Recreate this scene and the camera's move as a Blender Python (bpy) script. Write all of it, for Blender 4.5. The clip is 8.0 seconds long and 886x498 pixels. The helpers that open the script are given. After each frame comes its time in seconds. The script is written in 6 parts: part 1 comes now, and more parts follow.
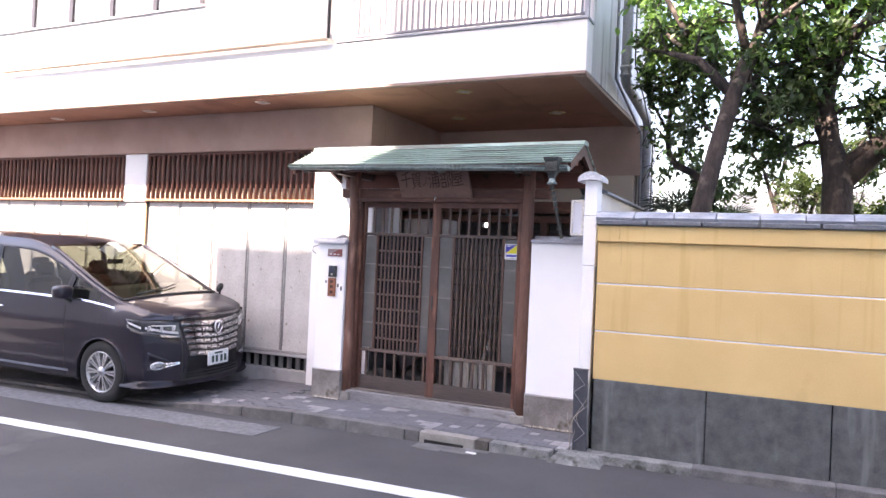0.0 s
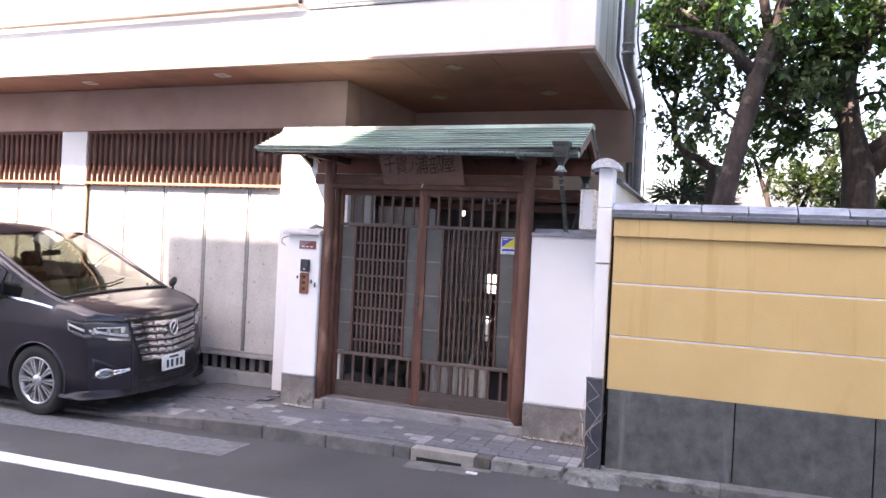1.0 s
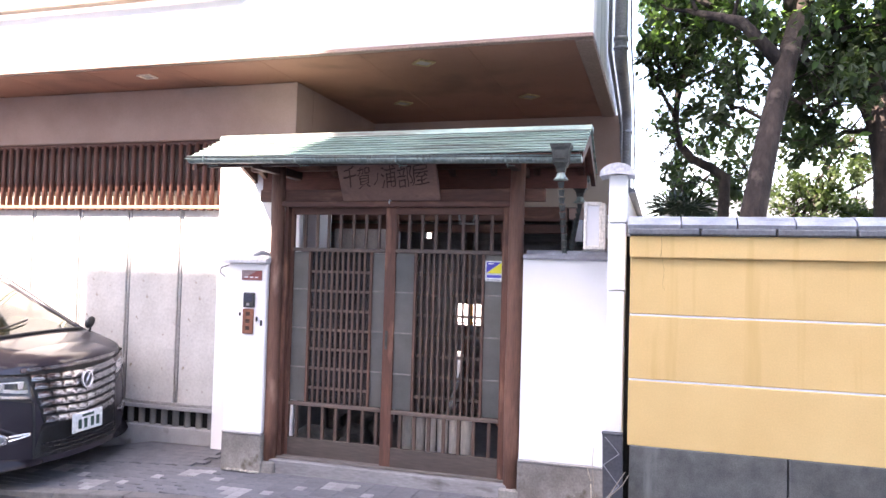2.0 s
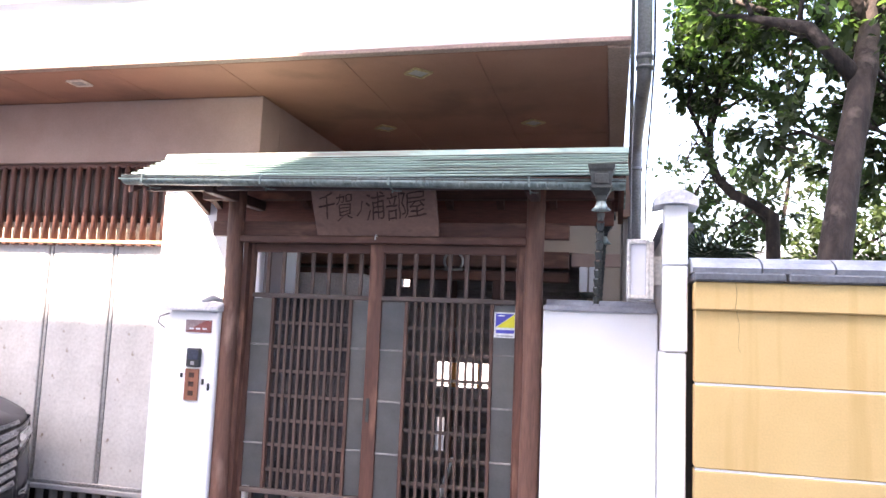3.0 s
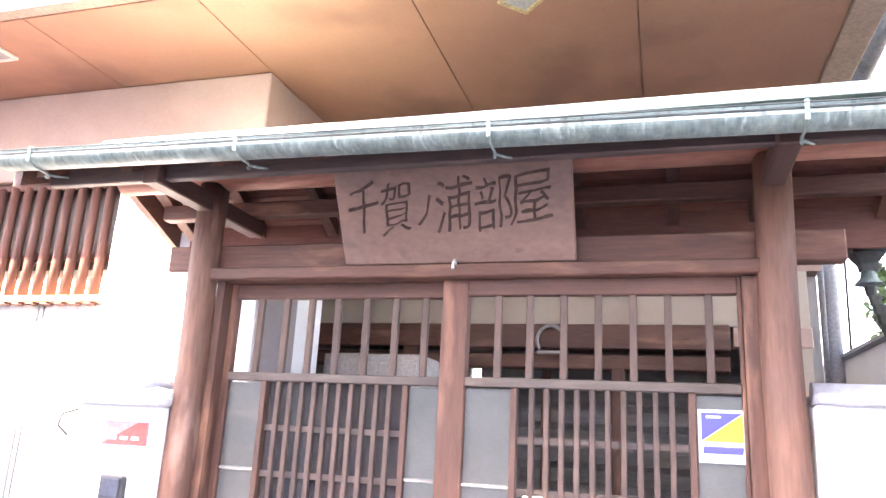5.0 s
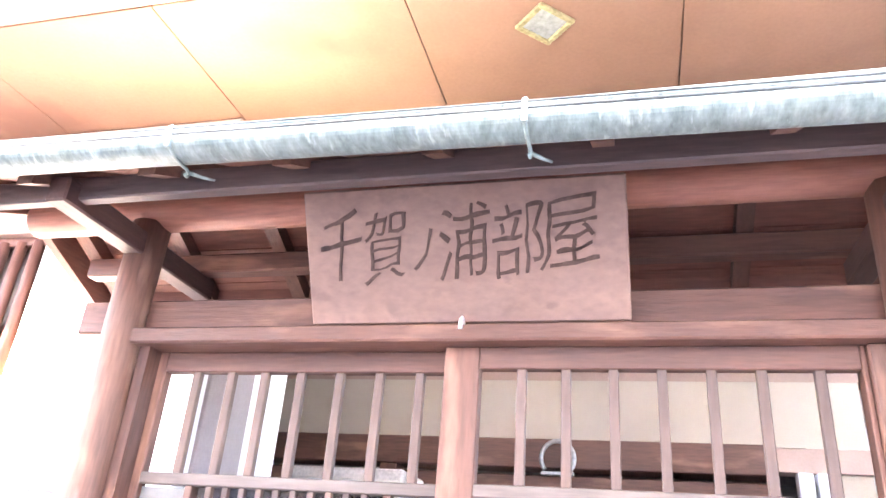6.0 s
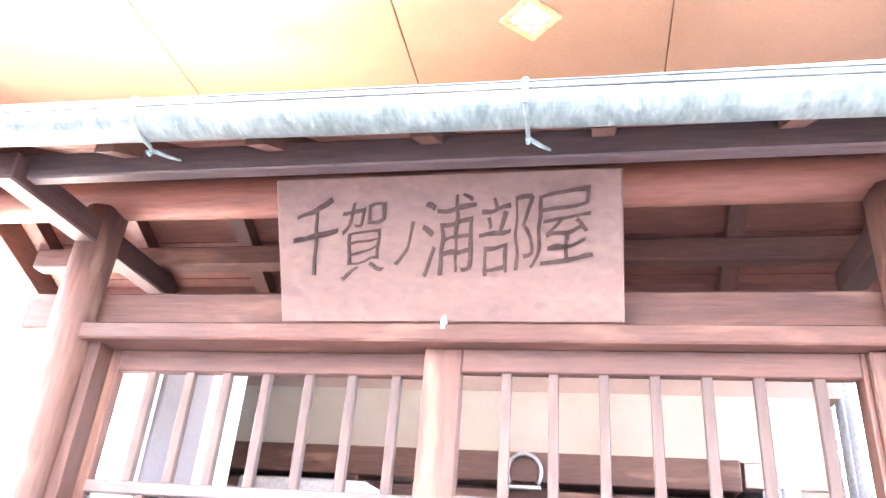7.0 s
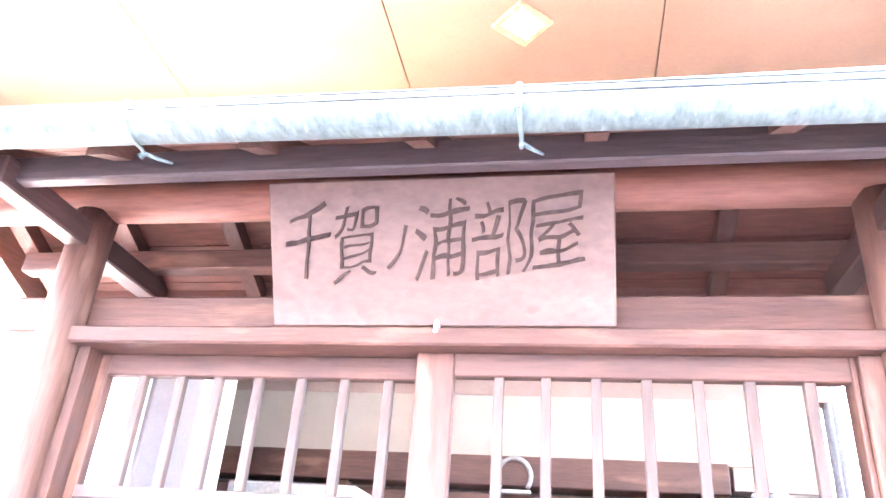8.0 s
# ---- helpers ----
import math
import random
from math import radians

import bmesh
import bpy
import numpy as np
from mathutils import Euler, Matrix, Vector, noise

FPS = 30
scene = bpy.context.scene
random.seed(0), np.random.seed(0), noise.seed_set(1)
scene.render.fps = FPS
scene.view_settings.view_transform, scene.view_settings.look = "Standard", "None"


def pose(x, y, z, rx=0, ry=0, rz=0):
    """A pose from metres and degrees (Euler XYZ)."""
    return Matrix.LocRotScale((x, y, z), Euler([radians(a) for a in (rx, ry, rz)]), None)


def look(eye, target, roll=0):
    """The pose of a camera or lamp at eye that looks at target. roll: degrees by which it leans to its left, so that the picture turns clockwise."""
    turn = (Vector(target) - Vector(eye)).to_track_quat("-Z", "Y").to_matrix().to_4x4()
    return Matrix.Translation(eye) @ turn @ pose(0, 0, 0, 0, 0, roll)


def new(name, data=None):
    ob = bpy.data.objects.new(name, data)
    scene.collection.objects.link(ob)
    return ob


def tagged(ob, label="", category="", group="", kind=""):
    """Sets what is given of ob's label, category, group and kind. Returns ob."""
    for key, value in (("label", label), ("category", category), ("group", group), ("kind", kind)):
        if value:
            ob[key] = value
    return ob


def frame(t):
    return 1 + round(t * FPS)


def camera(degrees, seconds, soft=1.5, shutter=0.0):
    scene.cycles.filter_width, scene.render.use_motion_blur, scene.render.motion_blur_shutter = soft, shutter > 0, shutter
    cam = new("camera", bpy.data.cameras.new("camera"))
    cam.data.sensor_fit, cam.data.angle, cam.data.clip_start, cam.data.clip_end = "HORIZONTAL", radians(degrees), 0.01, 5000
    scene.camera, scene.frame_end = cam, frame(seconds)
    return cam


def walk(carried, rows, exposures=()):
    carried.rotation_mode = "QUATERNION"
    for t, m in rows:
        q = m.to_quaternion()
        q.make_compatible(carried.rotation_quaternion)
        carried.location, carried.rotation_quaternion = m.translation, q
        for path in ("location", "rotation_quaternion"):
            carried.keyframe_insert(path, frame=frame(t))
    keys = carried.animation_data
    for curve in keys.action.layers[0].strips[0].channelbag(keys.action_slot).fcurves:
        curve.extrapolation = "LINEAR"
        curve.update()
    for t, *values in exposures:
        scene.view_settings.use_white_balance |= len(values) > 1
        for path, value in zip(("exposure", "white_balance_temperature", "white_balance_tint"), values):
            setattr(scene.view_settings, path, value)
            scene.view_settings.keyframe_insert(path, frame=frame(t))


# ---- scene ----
cam = camera(62.7, 8.0, soft=1.5)
PATH = [
    (0, (3.142, -6.549, 1.486), (2.291, -4.739, 1.515), 2.6),
    (0.5, (2.825, -6.36, 1.539), (2.035, -4.524, 1.598), 3.0),
    (1, (2.475, -6.076, 1.564), (1.77, -4.204, 1.554), 2.8),
    (1.5, (2.217, -5.637, 1.553), (1.59, -3.738, 1.542), 2.0),
    (2, (1.949, -5.163, 1.565), (1.373, -3.249, 1.631), 1.6),
    (2.2, (1.826, -4.985, 1.586), (1.269, -3.068, 1.712), 1.6),
    (3.5, (1.167, -3.751, 1.537), (0.743, -1.809, 1.757), 2.7),
    (4, (0.946, -3.226, 1.528), (0.466, -1.297, 1.749), 2.8),
    (4.5, (0.745, -2.741, 1.525), (0.233, -0.83, 1.817), 2.5),
    (5, (0.632, -2.281, 1.544), (0.064, -0.431, 2.047), 3.0),
    (5.2, (0.572, -2.127, 1.536), (-0.005, -0.299, 2.107), 3.5),
    (6.5, (0.342, -1.571, 1.525), (-0.094, 0.155, 2.437), 4.8),
    (7, (0.316, -1.569, 1.53), (-0.076, 0.183, 2.409), 4.7),
    (7.5, (0.31, -1.577, 1.534), (-0.067, 0.179, 2.414), 4.6),
    (8, (0.308, -1.572, 1.528), (-0.054, 0.181, 2.42), 4.4),
]
WALK = [(t, look(eye, target, roll)) for t, eye, target, roll in PATH]
EXPOSURES = [(t, 2.5 + s, k, 24) for t, s, k in ((0.0, 0.14, 7100), (0.5, 0.06, 7100), (1.0, 0.0, 7100), (1.5, 0.24, 7050), (2.0, 0.45, 7050), (3.5, 0.65, 7250), (4.0, 0.86, 7450), (4.5, 1.33, 7650), (5.0, 2.33, 7650), (5.2, 2.64, 7600), (6.5, 3.56, 7550), (7.0, 3.8, 7400), (8.0, 4.12, 6950))]
walk(cam, WALK, EXPOSURES)

# ---- light ----
SUN_AZ = math.atan2(0.4, 1.0)          # the sun's rays run towards +y and a little towards +x
SUN_SLOPE = 1.27                       # fall of a ray for each metre along y
SUN_EL = math.atan(SUN_SLOPE * math.cos(SUN_AZ))
world = bpy.data.worlds.new("sky")
scene.world = world
world.use_nodes = True
wn = world.node_tree
sky = wn.nodes.new("ShaderNodeTexSky")
sky.sky_type, sky.sun_disc = "NISHITA", False
sky.sun_elevation = SUN_EL
sky.sun_rotation = math.atan2(-math.sin(SUN_AZ), -math.cos(SUN_AZ))
sky.air_density, sky.dust_density = 1.2, 2.0
wn.links.new(sky.outputs[0], wn.nodes["Background"].inputs[0])
wn.nodes["Background"].inputs[1].default_value = 0.15
sun_data = bpy.data.lights.new("sun", "SUN")
sun_data.energy, sun_data.angle, sun_data.color = 5.0, radians(0.5), (1.0, 0.93, 0.82)
sun = new("sun", sun_data)
ray = Vector((math.sin(SUN_AZ) * math.cos(SUN_EL), math.cos(SUN_AZ) * math.cos(SUN_EL), -math.sin(SUN_EL)))
sun.matrix_world = look((-8, -14, 20), Vector((-8, -14, 20)) + ray)


# ---- materials ----
def material(name, c1, c2=None, scale=3.0, rough=0.6, bump=0.15, fine=60.0, metal=0.0, stretch=(1, 1, 1), grain=0.25,
             vary=0.0, spec=0.5, transmission=0.0, coat=0.0, dist=0.01, low=0.35, high=0.68, rough_vary=0.1, wear=None, wear_at=0.62, wear_scale=2.0, wear_stretch=(1, 1, 1)):
    m = bpy.data.materials.new(name)
    m.use_nodes = True
    n, l = m.node_tree.nodes, m.node_tree.links
    p = n["Principled BSDF"]
    co = n.new("ShaderNodeTexCoord")
    mp = n.new("ShaderNodeMapping")
    mp.inputs["Scale"].default_value = stretch
    l.new(co.outputs["Object"], mp.inputs["Vector"])
    big = n.new("ShaderNodeTexNoise")
    big.inputs["Scale"].default_value, big.inputs["Detail"].default_value, big.inputs["Roughness"].default_value = scale, 6.0, 0.6
    l.new(mp.outputs[0], big.inputs["Vector"])
    ramp = n.new("ShaderNodeValToRGB")
    ramp.color_ramp.elements[0].position, ramp.color_ramp.elements[1].position = low, high
    ramp.color_ramp.elements[0].color = (*c1, 1)
    ramp.color_ramp.elements[1].color = (*(c2 or c1), 1)
    l.new(big.outputs[0], ramp.inputs[0])
    small = n.new("ShaderNodeTexNoise")
    small.inputs["Scale"].default_value, small.inputs["Detail"].default_value = fine, 4.0
    l.new(mp.outputs[0], small.inputs["Vector"])
    mr = n.new("ShaderNodeMapRange")
    mr.inputs["From Min"].default_value, mr.inputs["From Max"].default_value = 0.25, 0.75
    mr.inputs["To Min"].default_value, mr.inputs["To Max"].default_value = 1 - grain, 1 + grain
    l.new(small.outputs[0], mr.inputs["Value"])
    mul = n.new("ShaderNodeVectorMath")
    mul.operation = "SCALE"
    l.new(ramp.outputs[0], mul.inputs[0])
    l.new(mr.outputs[0], mul.inputs["Scale"])
    colour = mul.outputs[0]
    if wear:
        wm = n.new("ShaderNodeMapping")
        wm.inputs["Scale"].default_value = wear_stretch
        l.new(co.outputs["Object"], wm.inputs["Vector"])
        wt = n.new("ShaderNodeTexNoise")
        wt.inputs["Scale"].default_value, wt.inputs["Detail"].default_value = wear_scale, 8.0
        l.new(wm.outputs[0], wt.inputs["Vector"])
        wr = n.new("ShaderNodeMapRange")
        wr.inputs["From Min"].default_value, wr.inputs["From Max"].default_value = wear_at, wear_at + 0.12
        l.new(wt.outputs[0], wr.inputs["Value"])
        wx = n.new("ShaderNodeMix")
        wx.data_type = "RGBA"
        l.new(wr.outputs[0], wx.inputs[0])
        l.new(colour, wx.inputs[6])
        wx.inputs[7].default_value = (*wear, 1)
        colour = wx.outputs[2]
    if vary:
        oi = n.new("ShaderNodeObjectInfo")
        vr = n.new("ShaderNodeMapRange")
        vr.inputs["To Min"].default_value, vr.inputs["To Max"].default_value = 1 - vary, 1 + vary
        l.new(oi.outputs["Random"], vr.inputs["Value"])
        vm = n.new("ShaderNodeVectorMath")
        vm.operation = "SCALE"
        l.new(colour, vm.inputs[0])
        l.new(vr.outputs[0], vm.inputs["Scale"])
        colour = vm.outputs[0]
    l.new(colour, p.inputs["Base Color"])
    rr = n.new("ShaderNodeMapRange")
    rr.inputs["To Min"].default_value, rr.inputs["To Max"].default_value = max(0.0, rough - rough_vary), min(1, rough + rough_vary)
    l.new(big.outputs[0], rr.inputs["Value"])
    l.new(rr.outputs[0], p.inputs["Roughness"])
    p.inputs["Metallic"].default_value = metal
    p.inputs["Specular IOR Level"].default_value = spec
    p.inputs["Transmission Weight"].default_value = transmission
    p.inputs["Coat Weight"].default_value = coat
    p.inputs["Coat Roughness"].default_value = 0.05
    if bump:
        b = n.new("ShaderNodeBump")
        b.inputs["Strength"].default_value, b.inputs["Distance"].default_value = bump, dist
        l.new(small.outputs[0], b.inputs["Height"])
        l.new(b.outputs[0], p.inputs["Normal"])
    return m


def wood(name, dark, light, axis, **kw):
    s = {"x": (0.13, 1, 1), "y": (1, 0.13, 1), "z": (1, 1, 0.13)}[axis]
    return material(name, dark, light, scale=9, fine=95, stretch=s, grain=0.24, bump=0.35, dist=0.004, rough=0.62, low=0.2, high=0.84, **kw)


RED_D, RED_L = (0.055, 0.023, 0.0165), (0.185, 0.079, 0.0535)
DARK_D, DARK_L = (0.042, 0.019, 0.0155), (0.082, 0.038, 0.031)
arm_wood = wood("wood_dark_arm", DARK_D, DARK_L, "y")
eave_wood = wood("wood_dark_eave", (0.05, 0.032, 0.03), (0.092, 0.06, 0.056), "x")
post_wood = wood("wood_log_post", (0.085, 0.039, 0.028), (0.24, 0.116, 0.081), "z", wear=(0.32, 0.19, 0.145), wear_at=0.58, wear_stretch=(1.3, 1.3, 0.4), wear_scale=6)
wood_x = wood("wood_red_x", RED_D, RED_L, "x", wear=(0.26, 0.13, 0.085), wear_at=0.58, wear_stretch=(0.35, 1.4, 1.4), wear_scale=7)
wood_y = wood("wood_red_y", RED_D, RED_L, "y")
wood_z = wood("wood_red_z", RED_D, RED_L, "z", wear=(0.27, 0.13, 0.085), wear_at=0.58, wear_stretch=(1.4, 1.4, 0.35), wear_scale=7)
wood_dark = wood("wood_dark_weathered", (0.064, 0.0375, 0.029), (0.146, 0.09, 0.071), "z", vary=0.18)
wood_dark_x = wood("wood_dark_weathered_x", (0.075, 0.053, 0.045), (0.17, 0.126, 0.106), "x")
wood_grey_x = wood("wood_grey_sill", (0.085, 0.072, 0.068), (0.195, 0.17, 0.16), "x")
wood_stile = wood("wood_lattice_stile", (0.065, 0.032, 0.024), (0.165, 0.082, 0.058), "z")
wood_foot = wood("wood_dark_foot", (0.045, 0.034, 0.03), (0.115, 0.09, 0.08), "x")
wood_sign = material("wood_sign_board", (0.155, 0.088, 0.069), (0.237, 0.142, 0.112), scale=6, fine=70, stretch=(0.6, 1, 1), grain=0.12, bump=0.2, dist=0.003, rough=0.65, low=0.3, high=0.7, wear=(0.15, 0.088, 0.07), wear_at=0.57, wear_scale=22, wear_stretch=(0.7, 1, 1))
wood_slat = wood("wood_slat", (0.08, 0.03, 0.022), (0.17, 0.07, 0.05), "z", vary=0.15)
wood_board = wood("wood_roof_board", (0.142, 0.051, 0.034), (0.226, 0.09, 0.062), "x")
fascia_wood = wood("wood_fascia", (0.13, 0.046, 0.031), (0.21, 0.083, 0.057), "x")
log_wood = wood("wood_log", (0.22, 0.08, 0.053), (0.35, 0.145, 0.1), "x")
ink = material("sign_ink", (0.055, 0.032, 0.026), (0.09, 0.056, 0.046), scale=40, rough=0.85, bump=0, spec=0.15)
white_wall = material("white_plaster", (0.87, 0.865, 0.87), (0.91, 0.905, 0.91), scale=1.6, rough=0.85, bump=0.12, fine=180, grain=0.03, dist=0.003, wear=(0.6, 0.58, 0.56), wear_at=0.68, wear_scale=3)
facade_white = material("facade_tile_white", (0.76, 0.73, 0.7), (0.82, 0.79, 0.77), scale=0.8, rough=0.6, bump=0.1, fine=120, grain=0.04, dist=0.003, wear=(0.6, 0.52, 0.46), wear_at=0.7, wear_scale=1.2, wear_stretch=(1, 1, 0.2))
side_stained = material("facade_side_stained", (0.55, 0.53, 0.52), (0.72, 0.7, 0.69), scale=1.5, rough=0.7, bump=0.1, fine=120, grain=0.06, dist=0.003, stretch=(1, 3, 0.4), wear=(0.3, 0.285, 0.28), wear_at=0.56, wear_scale=2.2, wear_stretch=(1, 5, 0.22))
beam_grey = material("beam_concrete_paint", (0.32, 0.21, 0.172), (0.42, 0.292, 0.246), scale=1.2, rough=0.75, bump=0.12, fine=90, grain=0.06, dist=0.004, wear=(0.42, 0.34, 0.31), wear_at=0.64, wear_scale=1.6, wear_stretch=(0.35, 1, 1))
soffit_paint = material("soffit_paint", (0.285, 0.13, 0.086), (0.36, 0.174, 0.12), scale=1.4, rough=0.7, bump=0.05, fine=70, grain=0.06, dist=0.003, wear=(0.235, 0.112, 0.078), wear_at=0.54, wear_scale=1.5)
# White plaster flank: its mauve-grey shade is put into the colour.
flank_shade = material("flank_shade", (0.35, 0.29, 0.288), (0.43, 0.37, 0.367), scale=1.5, rough=0.8, bump=0.1, fine=90, grain=0.06, dist=0.003)
soffit_edge = material("soffit_edge", (0.25, 0.165, 0.135), (0.34, 0.235, 0.195), scale=2, rough=0.7)
dark_gap = material("dark_gap", (0.012, 0.011, 0.01), (0.02, 0.018, 0.016), rough=0.9, bump=0)
stone_panel = material("washed_stone_panel", (0.45, 0.437, 0.425), (0.575, 0.56, 0.547), scale=3, rough=0.85, bump=0.3, fine=40, grain=0.13, dist=0.006, vary=0.05, wear=(0.25, 0.2, 0.165), wear_at=0.62, wear_scale=20)
metal_grey = material("grey_metal", (0.34, 0.33, 0.33), (0.42, 0.41, 0.4), scale=6, rough=0.45, metal=0.6, bump=0.05)
cream_wall = material("cream_plaster", (0.42, 0.345, 0.28), (0.49, 0.41, 0.34), scale=2, rough=0.85, bump=0.1, fine=150, grain=0.04, dist=0.003)
copper = material("copper_patina", (0.17, 0.25, 0.22), (0.32, 0.43, 0.385), scale=5, rough=0.55, metal=0.1, bump=0.2, fine=45, grain=0.18, stretch=(0.35, 1, 1), dist=0.004, vary=0.1, wear=(0.1, 0.1, 0.085), wear_at=0.55, wear_scale=6, wear_stretch=(0.16, 4.0, 1))
copper_gutter = material("copper_gutter", (0.165, 0.225, 0.21), (0.37, 0.46, 0.435), scale=8, rough=0.5, metal=0.15, bump=0.2, fine=50, grain=0.2, stretch=(0.5, 1, 1), dist=0.004, wear=(0.17, 0.19, 0.175), wear_at=0.55, wear_scale=11, wear_stretch=(4.5, 1, 0.7))
# Gutter belly: darker patina, and the shade of downturned faces, in one colour.
copper_belly_shade = material("copper_belly_shade", (0.13, 0.175, 0.165), (0.26, 0.33, 0.31), scale=14, rough=0.5, metal=0.15, bump=0.2, fine=50, grain=0.2, stretch=(2.5, 1, 1), dist=0.004, wear=(0.4, 0.48, 0.46), wear_at=0.6, wear_scale=13, wear_stretch=(4, 1, 1))
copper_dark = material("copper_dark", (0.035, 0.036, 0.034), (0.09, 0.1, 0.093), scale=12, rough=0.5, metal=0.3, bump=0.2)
yellow_plaster = material("yellow_plaster", (0.68, 0.466, 0.2), (0.75, 0.532, 0.242), scale=1.3, rough=0.88, bump=0.25, fine=110, grain=0.05, dist=0.004, wear=(0.52, 0.335, 0.125), wear_at=0.6, wear_scale=1.6)
yellow_streaked = material("yellow_plaster_streaked", (0.68, 0.466, 0.2), (0.75, 0.532, 0.242), scale=1.3, rough=0.88, bump=0.25, fine=110, grain=0.05, dist=0.004, wear=(0.635, 0.425, 0.168), wear_at=0.57, wear_scale=3.4, wear_stretch=(2.6, 0.1, 0.16))
granite = material("dark_granite", (0.062, 0.065, 0.065), (0.15, 0.152, 0.148), scale=9, low=0.28, high=0.75, rough=0.6, bump=0.2, fine=190, grain=0.3, dist=0.002, vary=0.06, wear=(0.19, 0.195, 0.19), wear_at=0.6, wear_scale=2.8, wear_stretch=(2.6, 1, 0.35))
tile_grey = material("kawara_tile", (0.250, 0.263, 0.294), (0.425, 0.438, 0.481), scale=7, rough=0.38, bump=0.12, fine=60, grain=0.12, vary=0.14)
tile_dark = material("kawara_tile_dark", (0.1, 0.105, 0.12), (0.18, 0.19, 0.21), scale=7, rough=0.45, bump=0.12, vary=0.12)
asphalt = material("asphalt", (0.055, 0.053, 0.054), (0.085, 0.082, 0.083), scale=0.9, rough=0.9, bump=0.6, fine=140, grain=0.3, dist=0.004, wear=(0.12, 0.115, 0.112), wear_at=0.62, wear_scale=1.1)
paint_line = material("road_paint", (0.62, 0.62, 0.61), (0.78, 0.78, 0.77), scale=9, rough=0.8, bump=0.3, fine=140, grain=0.1, dist=0.003, wear=(0.35, 0.34, 0.34), wear_at=0.66, wear_scale=18)
paint_worn = material("worn_road_paint", (0.105, 0.105, 0.11), (0.2, 0.2, 0.208), scale=20, rough=0.9, bump=0.5, fine=120, grain=0.3, dist=0.004)
paver_grey = material("paver_grey", (0.115, 0.115, 0.128), (0.165, 0.165, 0.178), scale=9, rough=0.88, bump=0.4, fine=120, grain=0.22, dist=0.003, vary=0.1)
paver_light = material("paver_light", (0.25, 0.245, 0.25), (0.34, 0.335, 0.335), scale=9, rough=0.88, bump=0.4, fine=120, grain=0.2, dist=0.003, vary=0.15)
grout = material("grout", (0.09, 0.088, 0.092), (0.125, 0.122, 0.126), scale=20, rough=0.95)
kerb_mat = material("kerb_concrete", (0.1, 0.096, 0.092), (0.18, 0.17, 0.165), scale=6, rough=0.9, bump=0.5, fine=90, grain=0.2, dist=0.005, vary=0.15, wear=(0.12, 0.11, 0.1), wear_at=0.62, wear_scale=5)
kerb_stained = material("kerb_stained", (0.055, 0.05, 0.043), (0.12, 0.108, 0.09), scale=8, rough=0.9, bump=0.5, fine=90, grain=0.25, dist=0.005)
kerb_end = material("kerb_end_concrete", (0.13, 0.13, 0.122), (0.28, 0.278, 0.265), scale=7, rough=0.9, bump=0.5, fine=90, grain=0.25, dist=0.006, wear=(0.07, 0.068, 0.056), wear_at=0.58, wear_scale=9)
kerb_pale = material("kerb_pale", (0.24, 0.225, 0.2), (0.33, 0.31, 0.28), scale=6, rough=0.9, bump=0.4, fine=90, grain=0.15, dist=0.004)
base_stone = material("base_stone", (0.16, 0.142, 0.13), (0.33, 0.31, 0.29), scale=3.5, rough=0.9, bump=0.4, fine=70, grain=0.2, dist=0.005, wear=(0.085, 0.062, 0.042), wear_at=0.57, wear_scale=6)
frosted = material("frosted_glass", (0.112, 0.113, 0.111), (0.17, 0.171, 0.168), scale=4, rough=0.3, rough_vary=0.06, bump=0.12, fine=160, grain=0.08, transmission=0.35, dist=0.002)
plain_white = material("white_plastic", (0.78, 0.78, 0.78), (0.82, 0.82, 0.82), rough=0.45, bump=0)
lamp_glass = material("lamp_milk_glass", (0.68, 0.69, 0.75), (0.74, 0.75, 0.8), rough=0.3, bump=0, grain=0.01)
pipe_grey = material("pipe_grey", (0.29, 0.29, 0.315), (0.38, 0.38, 0.405), scale=3, rough=0.5, bump=0.05)
pipe_brown = material("pipe_brown", (0.28, 0.17, 0.09), (0.36, 0.23, 0.13), rough=0.5, bump=0.05)
black_plastic = material("black_plastic", (0.02, 0.02, 0.022), (0.035, 0.035, 0.038), rough=0.4, bump=0)
blue_print = material("blue_print", (0.07, 0.07, 0.42), (0.09, 0.09, 0.5), rough=0.4, bump=0, grain=0.02)
yellow_print = material("yellow_print", (0.75, 0.68, 0.04), (0.8, 0.74, 0.05), rough=0.4, bump=0, grain=0.02)
red_plate = material("red_plate", (0.19, 0.05, 0.045), (0.26, 0.07, 0.06), rough=0.5, bump=0)
name_wood = material("name_plate_wood", (0.19, 0.07, 0.04), (0.29, 0.11, 0.062), scale=20, rough=0.5, stretch=(1, 1, 0.1), bump=0.1)
bark = material("bark", (0.018, 0.013, 0.0115), (0.066, 0.048, 0.041), scale=9, rough=0.95, bump=0.9, fine=35, grain=0.4, stretch=(1, 1, 0.4), dist=0.02, wear=(0.13, 0.1, 0.085), wear_at=0.58, wear_scale=7)


